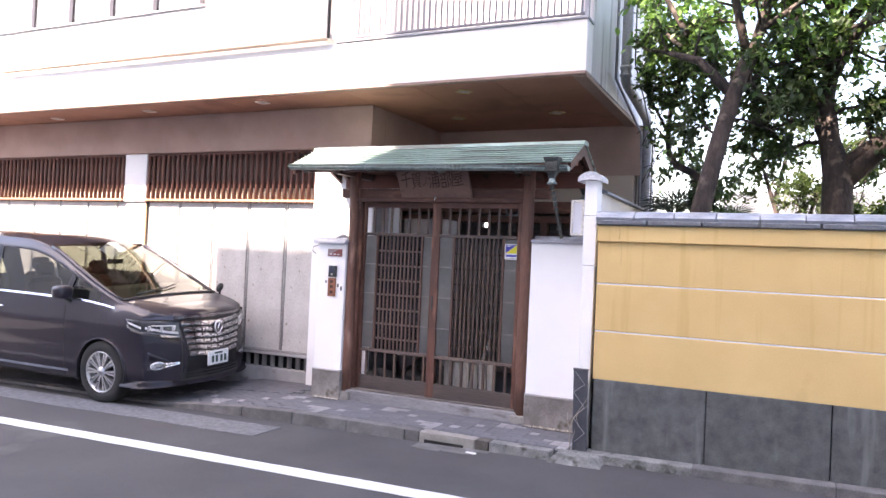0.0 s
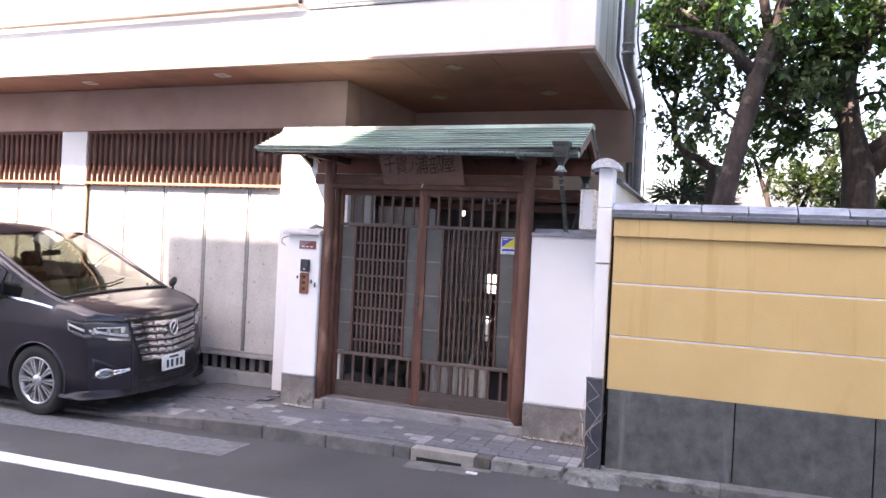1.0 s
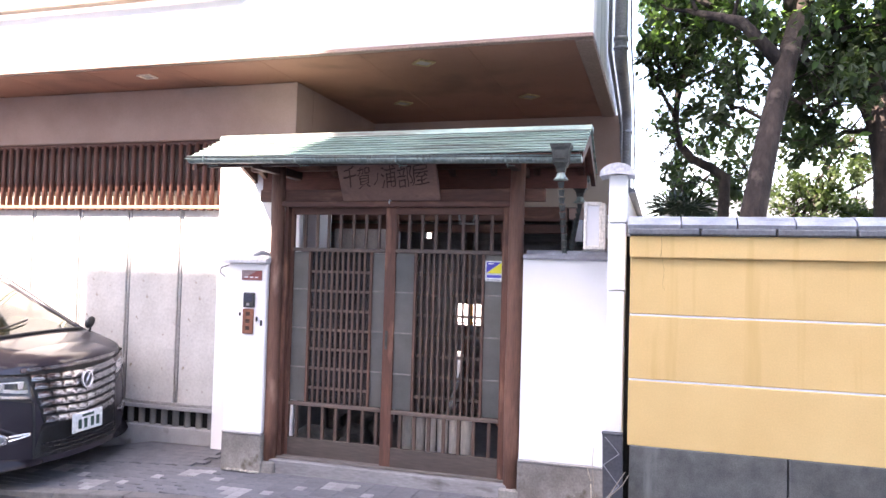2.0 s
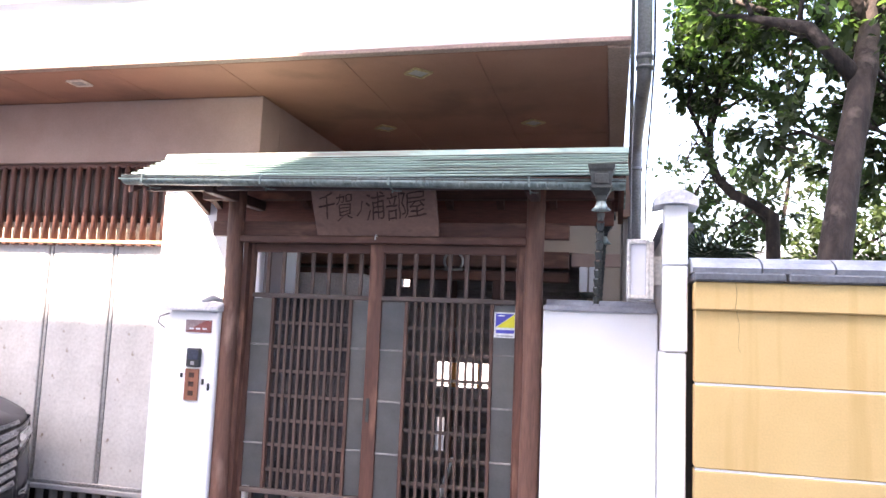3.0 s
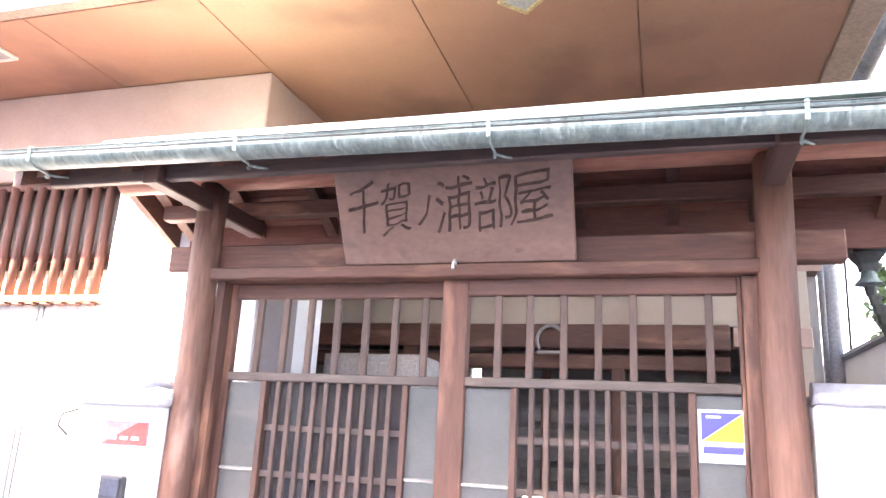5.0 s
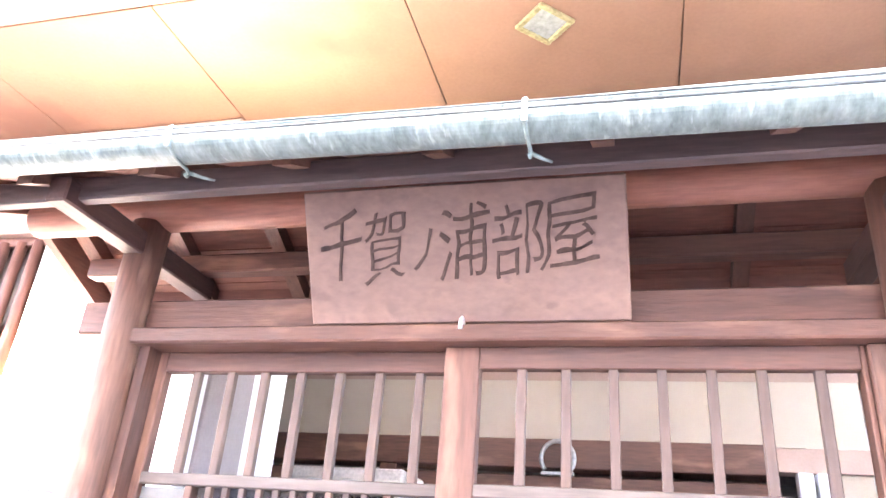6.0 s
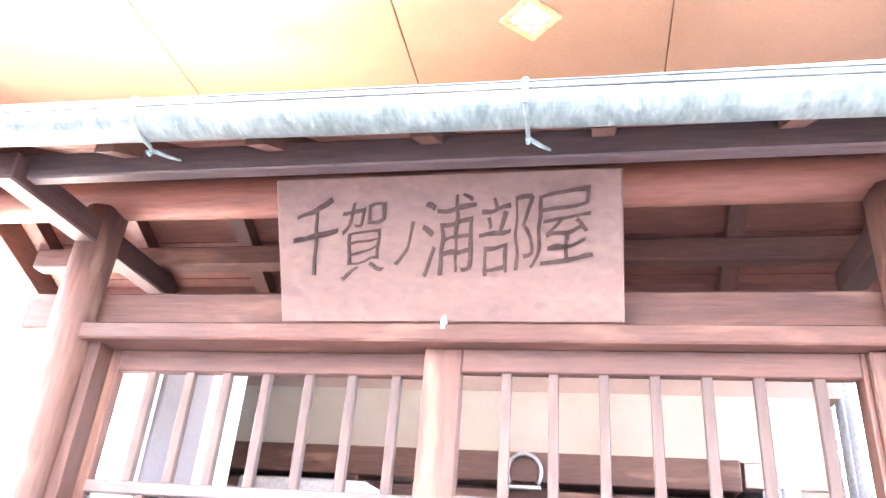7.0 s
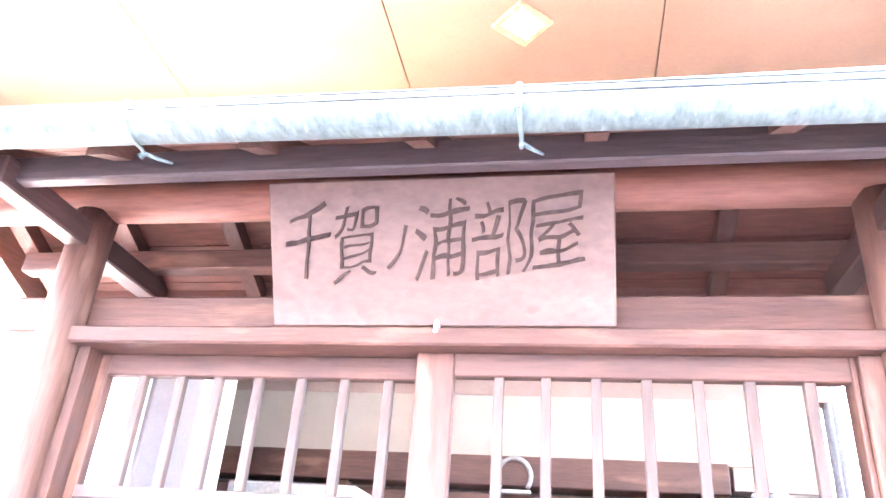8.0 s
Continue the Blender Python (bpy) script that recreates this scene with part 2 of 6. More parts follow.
def leaf_material(name, c1, c2, light):
    m = bpy.data.materials.new(name)
    m.use_nodes = True
    n, l = m.node_tree.nodes, m.node_tree.links
    p = n["Principled BSDF"]
    g = n.new("ShaderNodeNewGeometry")
    r = n.new("ShaderNodeValToRGB")
    r.color_ramp.elements[0].color, r.color_ramp.elements[1].color = (*c1, 1), (*c2, 1)
    l.new(g.outputs["Random Per Island"], r.inputs[0])
    l.new(r.outputs[0], p.inputs["Base Color"])
    p.inputs["Roughness"].default_value = 0.5
    p.inputs["Specular IOR Level"].default_value = 0.35
    tr = n.new("ShaderNodeBsdfTranslucent")
    tr.inputs[0].default_value = (*light, 1)
    mx = n.new("ShaderNodeMixShader")
    mx.inputs[0].default_value = 0.34
    l.new(p.outputs[0], mx.inputs[1])
    l.new(tr.outputs[0], mx.inputs[2])
    l.new(mx.outputs[0], n["Material Output"].inputs[0])
    return m


leaf_mat = leaf_material("leaf_evergreen", (0.0105, 0.019, 0.0125), (0.05, 0.073, 0.036), (0.095, 0.155, 0.042))
leaf_light = leaf_material("leaf_light", (0.015, 0.028, 0.012), (0.075, 0.105, 0.035), (0.1, 0.16, 0.035))
# Young leaves, brightened: the sun on the crown top is put into the colour.
leaf_young_sunlit = leaf_material("leaf_young_sunlit", (0.065, 0.13, 0.042), (0.16, 0.27, 0.085), (0.24, 0.45, 0.09))
palm_mat = leaf_material("leaf_palm", (0.012, 0.022, 0.013), (0.03, 0.05, 0.025), (0.03, 0.055, 0.02))


# ---- mesh helpers ----
def origin(ob):
    v = Vector((0, 0, 0))
    while ob:
        v += ob.location
        ob = ob.parent
    return v


def part(name, bm, mat, parent=None, label="", smooth=False):
    if parent:
        bmesh.ops.translate(bm, verts=bm.verts, vec=-origin(parent))
    me = bpy.data.meshes.new(name)
    if smooth:
        for f in bm.faces:
            f.smooth = True
    bm.to_mesh(me)
    bm.free()
    for m in (mat if isinstance(mat, (list, tuple)) else [mat]):
        me.materials.append(m)
    ob = new(name, me)
    ob.parent = parent
    if label:
        ob["label"] = label
    return ob


def thing(name, at, label, category="", group="", kind=""):
    ob = new(name)
    ob.location = at
    ob.empty_display_size = 0.1
    return tagged(ob, label, category, group, kind)


def box(x0, x1, y0, y1, z0, z1, bevel=0.0, bm=None, seg=1):
    b = bmesh.new()
    bmesh.ops.create_cube(b, size=1.0)
    for v in b.verts:
        v.co = ((x0 + x1) / 2 + v.co.x * (x1 - x0), (y0 + y1) / 2 + v.co.y * (y1 - y0), (z0 + z1) / 2 + v.co.z * (z1 - z0))
    if bevel:
        bmesh.ops.bevel(b, geom=b.edges[:], offset=bevel, segments=seg, affect="EDGES", profile=0.6)
    return merge(bm, b)


def merge(bm, b):
    if bm is None:
        return b
    base = [bm.verts.new(v.co) for v in b.verts]
    b.verts.index_update()
    for f in b.faces:
        nf = bm.faces.new([base[v.index] for v in f.verts])
        nf.smooth, nf.material_index = f.smooth, f.material_index
    b.free()
    return bm


def tube(points, radii, seg=10, bm=None, caps=True, smooth=True):
    """A round bar through the points."""
    b = bm if bm is not None else bmesh.new()
    pts = [Vector(p) for p in points]
    if not isinstance(radii, (list, tuple)):
        radii = [radii] * len(pts)
    rings, side = [], None
    for i, p in enumerate(pts):
        d = (pts[min(i + 1, len(pts) - 1)] - pts[max(i - 1, 0)]).normalized()
        if side is None:
            side = d.orthogonal().normalized()
        side = (side - d * side.dot(d)).normalized()
        up = d.cross(side)
        rings.append([b.verts.new(p + (side * math.cos(a) + up * math.sin(a)) * radii[i]) for a in (2 * math.pi * k / seg for k in range(seg))])
    for r0, r1 in zip(rings, rings[1:]):
        for k in range(seg):
            f = b.faces.new((r0[k], r0[(k + 1) % seg], r1[(k + 1) % seg], r1[k]))
            f.smooth = smooth
    if caps:
        b.faces.new(rings[0][::-1])
        b.faces.new(rings[-1])
    return b


def prism(outline, axis, a0, a1, bm=None):
    """An outline in two axes, drawn out along the third from a0 to a1."""
    b = bm if bm is not None else bmesh.new()

    def at(u, v, w):
        return {"x": (w, u, v), "y": (u, w, v), "z": (u, v, w)}[axis]
    lo = [b.verts.new(at(u, v, a0)) for u, v in outline]
    hi = [b.verts.new(at(u, v, a1)) for u, v in outline]
    k = len(outline)
    faces = [b.faces.new(lo[::-1]), b.faces.new(hi)]
    faces += [b.faces.new((lo[i], lo[(i + 1) % k], hi[(i + 1) % k], hi[i])) for i in range(k)]
    bmesh.ops.recalc_face_normals(b, faces=faces)
    return b


def cyl(x, y, z0, z1, r, seg=16, r1=None, bm=None):
    return tube([(x, y, z0), (x, y, z1)], [r, r if r1 is None else r1], seg, bm)


def structure(name, bm, mat, label, parent=None, category=""):
    return tagged(part(name, bm, mat, parent), label, category or name.split("_")[0], kind="structure")


def piece(name, me, parent, at, turn=0.0):
    """One of many alike pieces, sharing the mesh me."""
    ob = new(name, me)
    ob.parent = parent
    ob.location = Vector(at) - origin(parent)
    ob.rotation_euler.z = turn
    return ob


def mesh_of(bm, mat, name):
    me = bpy.data.meshes.new(name)
    bm.to_mesh(me)
    bm.free()
    me.materials.append(mat)
    return me


def road_z(x):
    return -0.1 + 0.02 * max(-8.0, min(6.0, x))


def walk_z(x, y=-0.8):
    """The footway: nearly level at the gate, dropped towards the road where the car stands, but for the foot of the wall."""
    f = max(0.0, min(1.0, (-1.3 - x) / 1.3))
    f *= 1 - 0.96 * max(0.0, min(1.0, (y + 0.45) / 0.9)) * max(0.0, min(1.0, (x + 3.0) / 0.5))
    return (1 - f) * 0.012 * min(0.0, x) + f * (road_z(x) + 0.03)


# ---- ground ----
def ground():
    b = bmesh.new()
    xs = [-300, -120, -40, -20, -12, -8, -6, -4, -2, 0, 2, 4, 6, 9, 14, 30, 100, 300]
    ys = [-300, -100, -40, -20, -9, -5, -3, -2, -1, -0.5, 0, 1, 3, 6, 12, 30, 100, 300]
    grid = [[b.verts.new((x, y, road_z(x))) for x in xs] for y in ys]
    for j in range(len(ys) - 1):
        for i in range(len(xs) - 1):
            b.faces.new((grid[j][i], grid[j][i + 1], grid[j + 1][i + 1], grid[j + 1][i]))
    return structure("road", b, asphalt, "dark grey worn asphalt street")


def strip(x0, x1, y0, y1, lift, step=0.5, ragged=0.0, slant=0.0):
    """A thin layer on the sloping road."""
    b = bmesh.new()
    n = max(1, int((x1 - x0) / step))
    top = []
    for i in range(n + 1):
        x = x0 + (x1 - x0) * i / n
        a, c = y0 + slant * x + random.uniform(-ragged, ragged), y1 + slant * x + random.uniform(-ragged, ragged)
        top.append((b.verts.new((x, a, road_z(x) + lift)), b.verts.new((x, c, road_z(x) + lift)),
                    b.verts.new((x, a, road_z(x) - 0.01)), b.verts.new((x, c, road_z(x) - 0.01))))
    for p, q in zip(top, top[1:]):
        b.faces.new((p[0], q[0], q[1], p[1]))
        b.faces.new((p[2], q[2], q[0], p[0]))
        b.faces.new((p[1], q[1], q[3], p[3]))
    b.faces.new((top[0][2], top[0][0], top[0][1], top[0][3]))
    b.faces.new((top[-1][0], top[-1][2], top[-1][3], top[-1][1]))
    return b


ground()
tagged(part("road_line", strip(-14, 12, -2.272, -2.11, 0.004, 0.12, 0.004, 0.0), paint_line), "white painted edge line on the asphalt", "road marking", kind="structure")
tagged(part("road_patch", strip(-9, -0.98, -1.49, -1.1, 0.004, 0.1, 0.012), paint_worn), "pale worn strip of old paint on asphalt", "road marking", kind="structure")

KERB_Y = -0.89


def pavement():
    b = bmesh.new()
    xs = [-14 + 0.5 * i for i in range(20)] + [-4 + 0.1 * i for i in range(32)] + [-0.5, 0, 0.5, 1.0, 1.7]
    rows = []
    for x in xs:
        low = walk_z(x)
        rows.append([b.verts.new(p) for p in [(x, KERB_Y + 0.1, low - 0.206)] + [(x, y, walk_z(x, y) - 0.014) for y in (KERB_Y + 0.1, -0.45, -0.15, 0.15, 0.45, 5.2)] + [(x, 5.2, low - 0.306)]])
    for p, q in zip(rows, rows[1:]):
        for k in range(7):
            b.faces.new((p[k], q[k], q[k + 1], p[k + 1]))
    b.faces.new(rows[0])
    b.faces.new(rows[-1][::-1])
    bmesh.ops.recalc_face_normals(b, faces=b.faces[:])
    return structure("pavement", b, grout, "grey block-paved footway in front of the gate")


pave = pavement()
kerb = structure("kerb", strip(-14, 1.72, KERB_Y + 0.02, KERB_Y + 0.1, 0.02), kerb_mat, "weathered concrete kerb stones along the footway")


def kerb_block(x0, x1, mat=None, drain=False, y_shift=0.0):
    b = bmesh.new()
    g = 0.003
    za, zb = walk_z(x0), walk_z(x1)
    y0, y1 = KERB_Y - 0.03 + y_shift, KERB_Y + 0.1
    box(x0 + g, x1 - g, y0, y1, -0.3, 0.0, 0.01, b, 2)
    for v in b.verts:
        f = (v.co.x - x0) / (x1 - x0)
        if v.co.z > -0.15:
            v.co.z += za + (zb - za) * f
            if v.co.y < y0 + 0.03:
                v.co.y += 0.012
    if drain:
        box(x0 + 0.06, x1 - 0.1, y0 - 0.006, y0 + 0.02, road_z(x0) + 0.004, road_z(x0) + 0.03, 0, b)
        for f in b.faces[-6:]:
            f.material_index = 1
    return part("drain_kerb" if drain else "kerb_stone", b, [mat or kerb_mat, dark_gap], kerb, "pale concrete drain inlet kerb with a dark slot" if drain else "")


x = -10.0
while x < 0.3:
    x1 = min(x + 0.6, 0.34)
    kerb_block(x, x1)
    x = x1
kerb_block(0.34, 0.86, kerb_pale, True)
kerb_block(0.86, 0.985, kerb_stained)
kerb_block(0.985, 1.51, kerb_end)
apron = thing("drain_apron", (0.6, KERB_Y - 0.15, road_z(0.6)), "worn concrete gutter patch before the kerb drain", "drain", kind="structure")
part("slab", box(0.36, 0.62, KERB_Y - 0.22, KERB_Y - 0.05, road_z(0.5) - 0.02, road_z(0.5) + 0.003, 0.003), kerb_mat, apron)
part("slab", box(0.63, 0.88, KERB_Y - 0.2, KERB_Y - 0.05, road_z(0.75) - 0.02, road_z(0.75) + 0.005, 0.003), kerb_mat, apron)
part("chip", box(0.84, 0.925, KERB_Y - 0.165, KERB_Y - 0.125, road_z(0.88) - 0.01, road_z(0.88) + 0.008, 0.002), paint_line, apron, "chip of white road paint")
lump = bmesh.new()
lump_rows = []
for i in range(19):
    row = []
    for j in range(12):
        px, py = 1.5 + 0.42 * i / 18, -0.975 + 0.265 * j / 11
        rim = min(1.0, 0.35 * min(i, 18 - i) + 0.15, 0.6 * j)
        row.append(lump.verts.new((px + 0.012 * noise.noise(Vector((px * 9, py * 9, 1))), py + (0.03 * noise.noise(Vector((px * 8, 0, 3))) if j < 4 else 0), road_z(px) - 0.005 + rim * (0.066 + 0.028 * noise.noise(Vector((px * 11, py * 11, 5))) + 0.012 * noise.noise(Vector((px * 40, py * 40, 2)))))))
    lump_rows.append(row)
for p, q in zip(lump_rows, lump_rows[1:]):
    for k in range(11):
        lump.faces.new((p[k], q[k], q[k + 1], p[k + 1])).smooth = True
tagged(part("concrete_lump", lump, kerb_end), "rough spilled concrete where the kerb ends", "concrete", kind="structure")
for i in range(9):
    a0, a1 = 1.62 + i * 0.95, 1.62 + (i + 1) * 0.95
    strip_bm = box(a0 + 0.001, a1 - 0.001, -0.805, -0.66, -0.3, 0, 0.006)
    for v in strip_bm.verts:
        if v.co.z > -0.15:
            v.co.z += road_z(v.co.x) + 0.068 + (0.01 if v.co.y > -0.72 else 0)
    part("edge_strip", strip_bm, kerb_mat if i else kerb_end, kerb)
b = strip(0.42, 1.0, -0.98, -0.89, 0.004, 0.1, 0.006)
tagged(part("gutter_patch", b, kerb_mat), "concrete gutter patch before the drain inlet", "road patch", kind="structure")

# ---- main building ----
WALL_Y = 0.55
SOFFIT_Z = 3.2
FACE_Y = -0.19
RIGHT_X = 1.48

ceiling_bm = box(-14, RIGHT_X - 0.13, FACE_Y + 0.06, 3.3, SOFFIT_Z + 0.018, SOFFIT_Z + 0.16)
b = bmesh.new()
edges_x = [-14.0] + [-0.272 + 0.85 * k for k in range(-16, 3) if -14 < -0.272 + 0.85 * k < RIGHT_X - 0.2] + [RIGHT_X - 0.13]
for x0, x1 in zip(edges_x, edges_x[1:]):
    for y0, y1 in ((FACE_Y + 0.05, 1.7), (1.7, 2.3)):
        box(x0 + 0.0025, x1 - 0.0025, y0 + 0.0025, y1 - 0.0025, SOFFIT_Z, SOFFIT_Z + 0.02, 0.0, b)
structure("ceiling", merge(b, ceiling_bm), soffit_paint, "brown painted soffit boards under the overhanging upper floor")
b = box(RIGHT_X - 0.13, RIGHT_X - 0.003, FACE_Y + 0.05, 2.3, SOFFIT_Z - 0.012, SOFFIT_Z + 0.026, 0.004)
box(-14, RIGHT_X, FACE_Y - 0.012, FACE_Y + 0.05, SOFFIT_Z + 0.002, SOFFIT_Z + 0.03, 0.004, b)
structure("trim", b, soffit_edge, "grey-brown drip edge trim round the soffit", category="trim")

# upper floor: band, balcony and bay
upper = thing("upper_wall", (0, 0, SOFFIT_Z), "white painted upper floor wall of the building", "wall", kind="structure")
part("band", box(-14, RIGHT_X, FACE_Y, FACE_Y + 0.2, SOFFIT_Z + 0.03, 3.7, 0.008), facade_white, upper)
part("band_cap", box(-1.2, RIGHT_X + 0.01, FACE_Y - 0.015, FACE_Y + 0.22, 3.7, 3.725, 0.004), pipe_grey, upper, "thin grey metal cap on the band")
part("side_wall", box(RIGHT_X - 0.127, RIGHT_X, FACE_Y + 0.2, 3.3, SOFFIT_Z + 0.03, 7.5), side_stained, upper, "white side wall with grey rain streaks")
part("balcony_floor", box(-14, RIGHT_X - 0.2, FACE_Y + 0.2, 3.3, SOFFIT_Z + 0.17, 3.6), facade_white, upper)
part("inner_wall", box(-14, RIGHT_X - 0.2, 1.1, 1.3, 3.6, 7.5), facade_white, upper)
part("roof_slab", box(-14, RIGHT_X + 0.1, FACE_Y - 0.1, 3.3, 7.5, 7.7, 0.02), facade_white, upper)

rail_dark = material("railing_grey", (0.14, 0.14, 0.165), (0.2, 0.2, 0.225), scale=5, rough=0.5, bump=0.05)
rail = thing("balcony_railing", (0.2, FACE_Y + 0.05, 3.705), "dark metal balcony railing with close upright bars", "railing")
part("top_rail", box(-1.06, RIGHT_X, FACE_Y + 0.02, FACE_Y + 0.07, 4.7, 4.74, 0.006), pipe_grey, rail)
part("bottom_rail", box(-0.98, RIGHT_X, FACE_Y + 0.03, FACE_Y + 0.06, 3.75, 3.775, 0.004), rail_dark, rail)
bar_me = mesh_of(box(-0.01, 0.01, -0.01, 0.01, 0, 0.91), rail_dark, "bar")
for i in range(38):
    piece("bar", bar_me, rail, (-0.96 + i * 0.064, FACE_Y + 0.045, 3.775))
for xx in (-1.04, RIGHT_X - 0.02):
    part("post", box(xx - 0.02, xx + 0.02, FACE_Y + 0.025, FACE_Y + 0.065, 3.705, 4.7, 0.003), pipe_grey, rail)

bay = thing("bay_window", (-4.5, -0.28, 3.745), "white projecting bay with curtained sliding windows", "window", kind="structure")
part("bay_floor", box(-6.6, -1.27, -0.28, FACE_Y, 3.745, 3.815, 0.006), facade_white, bay)
part("bay_underside", box(-6.58, -1.29, -0.275, FACE_Y - 0.002, 3.74, 3.747), cream_wall, bay, "cream painted underside")
part("parapet", box(-6.6, -1.27, -0.28, -0.16, 3.815, 4.25, 0.006), facade_white, bay)
part("bay_end", box(-1.4, -1.27, -0.16, 0.0, 3.765, 6.3, 0.006), facade_white, bay)
part("bay_pier", box(-2.95, -1.4, -0.28, -0.16, 4.25, 6.3, 0.006), facade_white, bay)
part("lintel", box(-6.6, -2.95, -0.28, -0.16, 5.7, 6.3, 0.006), facade_white, bay)
part("window_sill", box(-6.6, -2.93, -0.305, -0.16, 4.245, 4.27, 0.004), pipe_grey, bay)
curtain = material("curtain", (0.32, 0.33, 0.45), (0.55, 0.54, 0.6), scale=3, rough=0.85, bump=0.1)
window_glass = material("window_glass", (0.5, 0.52, 0.55), rough=0.08, bump=0, transmission=0.9, grain=0.0)
sash_brown = material("sash_brown", (0.03, 0.025, 0.03), (0.05, 0.04, 0.045), rough=0.4, bump=0)
for i in range(5):
    xx = -3.006 - i * 0.73
    part("window_frame", box(xx - 0.035, xx + 0.035, -0.275, -0.225, 4.26, 5.7, 0.004), sash_brown, bay)
    if i:
        part("pane", box(xx + 0.035, xx + 0.695, -0.255, -0.249, 4.26, 5.7), window_glass, bay).visible_shadow = False
        cb = bmesh.new()
        pts = [(xx + 0.04 + 0.65 * j / 24, -0.16 + 0.02 * math.sin(j * 1.7)) for j in range(25)]
        prism(pts + [(p[0], p[1] + 0.006) for p in pts[::-1]], "z", 4.26, 5.7, cb)
        part("curtain", cb, curtain, bay)
part("corner_pipe", tube([(-1.25, -0.25, 3.745), (-1.25, -0.25, 6.2)], 0.016, 8), sash_brown, bay)

# lower wall on the street
window_dark = material("window_dark", (0.07, 0.045, 0.035), (0.1, 0.066, 0.05), scale=5, rough=0.4)
sill_pale = material("sill_pale", (0.55, 0.49, 0.4), (0.66, 0.6, 0.5), scale=6, rough=0.7)
rail_pale = wood("wood_rail_pale", (0.26, 0.15, 0.085), (0.4, 0.26, 0.16), "x")
ledge_pale = material("ledge_pale", (0.3, 0.295, 0.3), (0.4, 0.39, 0.395), scale=4, rough=0.8, bump=0.2, fine=90, grain=0.1, dist=0.003, wear=(0.2, 0.19, 0.185), wear_at=0.6, wear_scale=5)
vent_grey = material("vent_grey", (0.17, 0.16, 0.155), (0.26, 0.25, 0.24), scale=5, rough=0.75, bump=0.15, grain=0.12)
wall = thing("wall_street", (-6, WALL_Y, 0), "street wall of stone panels under a grey beam", "wall", kind="structure")
part("beam", box(-14, -1.12, WALL_Y - 0.06, WALL_Y + 0.25, 2.715, SOFFIT_Z - 0.004, 0.006), beam_grey, wall, "grey-brown painted concrete beam")
part("beam_return", box(-1.38, -1.12, WALL_Y + 0.25, 2.4, 2.715, SOFFIT_Z - 0.004), beam_grey, wall)
part("backing", box(-14, -1.82, WALL_Y + 0.07, WALL_Y + 0.27, -0.3, 2.09), dark_gap, wall)
part("window_back", box(-14, -1.82, WALL_Y + 0.075, WALL_Y + 0.1, 2.09, 2.73), window_dark, wall, "dark window behind the lattice")
part("sill_board", box(-14, -1.82, WALL_Y + 0.03, WALL_Y + 0.07, 2.088, 2.26, 0.004), sill_pale, wall, "pale board along the foot of the windows")
part("column", box(-5.0, -4.6, WALL_Y - 0.03, WALL_Y + 0.25, 2.08, 2.715, 0.006), white_wall, wall, "white plastered column between the lattices")
part("column_mid", box(-8.1, -7.7, WALL_Y - 0.03, WALL_Y + 0.25, 2.08, 2.715, 0.006), white_wall, wall)
part("sill_rail", box(-14, -1.78, WALL_Y - 0.012, WALL_Y + 0.07, 0.285, 0.312, 0.004), metal_grey, wall)
part("sill_ledge", box(-14, -1.78, WALL_Y - 0.04, WALL_Y + 0.06, 0.25, 0.285, 0.005), ledge_pale, wall, "pale ledge under the stone panels")
part("vent_base", box(-14, -1.78, WALL_Y - 0.035, WALL_Y + 0.07, -0.3, 0.094, 0.006), ledge_pale, wall)
panel_me = mesh_of(box(0.022, 0.548, 0, 0.05, 0.305, 2.085, 0.006), stone_panel, "panel")
for i in range(-1, 21):
    piece("panel", panel_me, wall, (-2.86 - 0.57 * i, WALL_Y, 0))
strip_me = mesh_of(box(-0.012, 0.012, 0.006, 0.06, 0.305, 2.085, 0.002), metal_grey, "joint_strip")
for i in range(22):
    piece("joint_strip", strip_me, wall, (-2.29 - 0.57 * i, WALL_Y, 0))
rib_line = [(-0.031 + 0.062 * k / 8, 0.034 - 0.026 * math.sin(math.pi * k / 8)) for k in range(9)]
vent_me = mesh_of(prism(rib_line + [(0.031, 0.05), (-0.031, 0.05)], "z", 0.094, 0.252), vent_grey, "vent_rib")
for i in range(40):
    piece("vent_rib", vent_me, wall, (-1.93 - 0.124 * i, WALL_Y, 0))


def lattice(x0, x1):
    t = thing("window_lattice", ((x0 + x1) / 2, WALL_Y, 2.09), "reddish-brown wooden slat lattice over a high window", "lattice", "window lattices")
    part("bottom_rail", box(x0, x1, WALL_Y - 0.06, WALL_Y + 0.02, 2.085, 2.115, 0.004), rail_pale, t)
    part("head_rail", box(x0, x1, WALL_Y - 0.02, WALL_Y + 0.02, 2.675, 2.715, 0.004), wood_slat, t)
    part("rail_behind", box(x0, x1, WALL_Y + 0.008, WALL_Y + 0.028, 2.3, 2.34, 0.003), wood_slat, t)
    n = int((x1 - x0) / 0.086)
    me = mesh_of(tube([(0, -0.018, 2.115), (0, -0.018, 2.4), (0, -0.018, 2.69)], [0.0235, 0.0225, 0.023], 12), wood_slat, "slat")
    peg = mesh_of(box(-0.024, 0.024, -0.056, -0.012, 2.07, 2.088, 0.006), wood_slat, "peg")
    for i in range(n):
        xx = x0 + (x1 - x0) * (i + 0.5) / n
        piece("slat", me, t, (xx, WALL_Y, 0))
        piece("peg", peg, t, (xx, WALL_Y, 0))
    return t


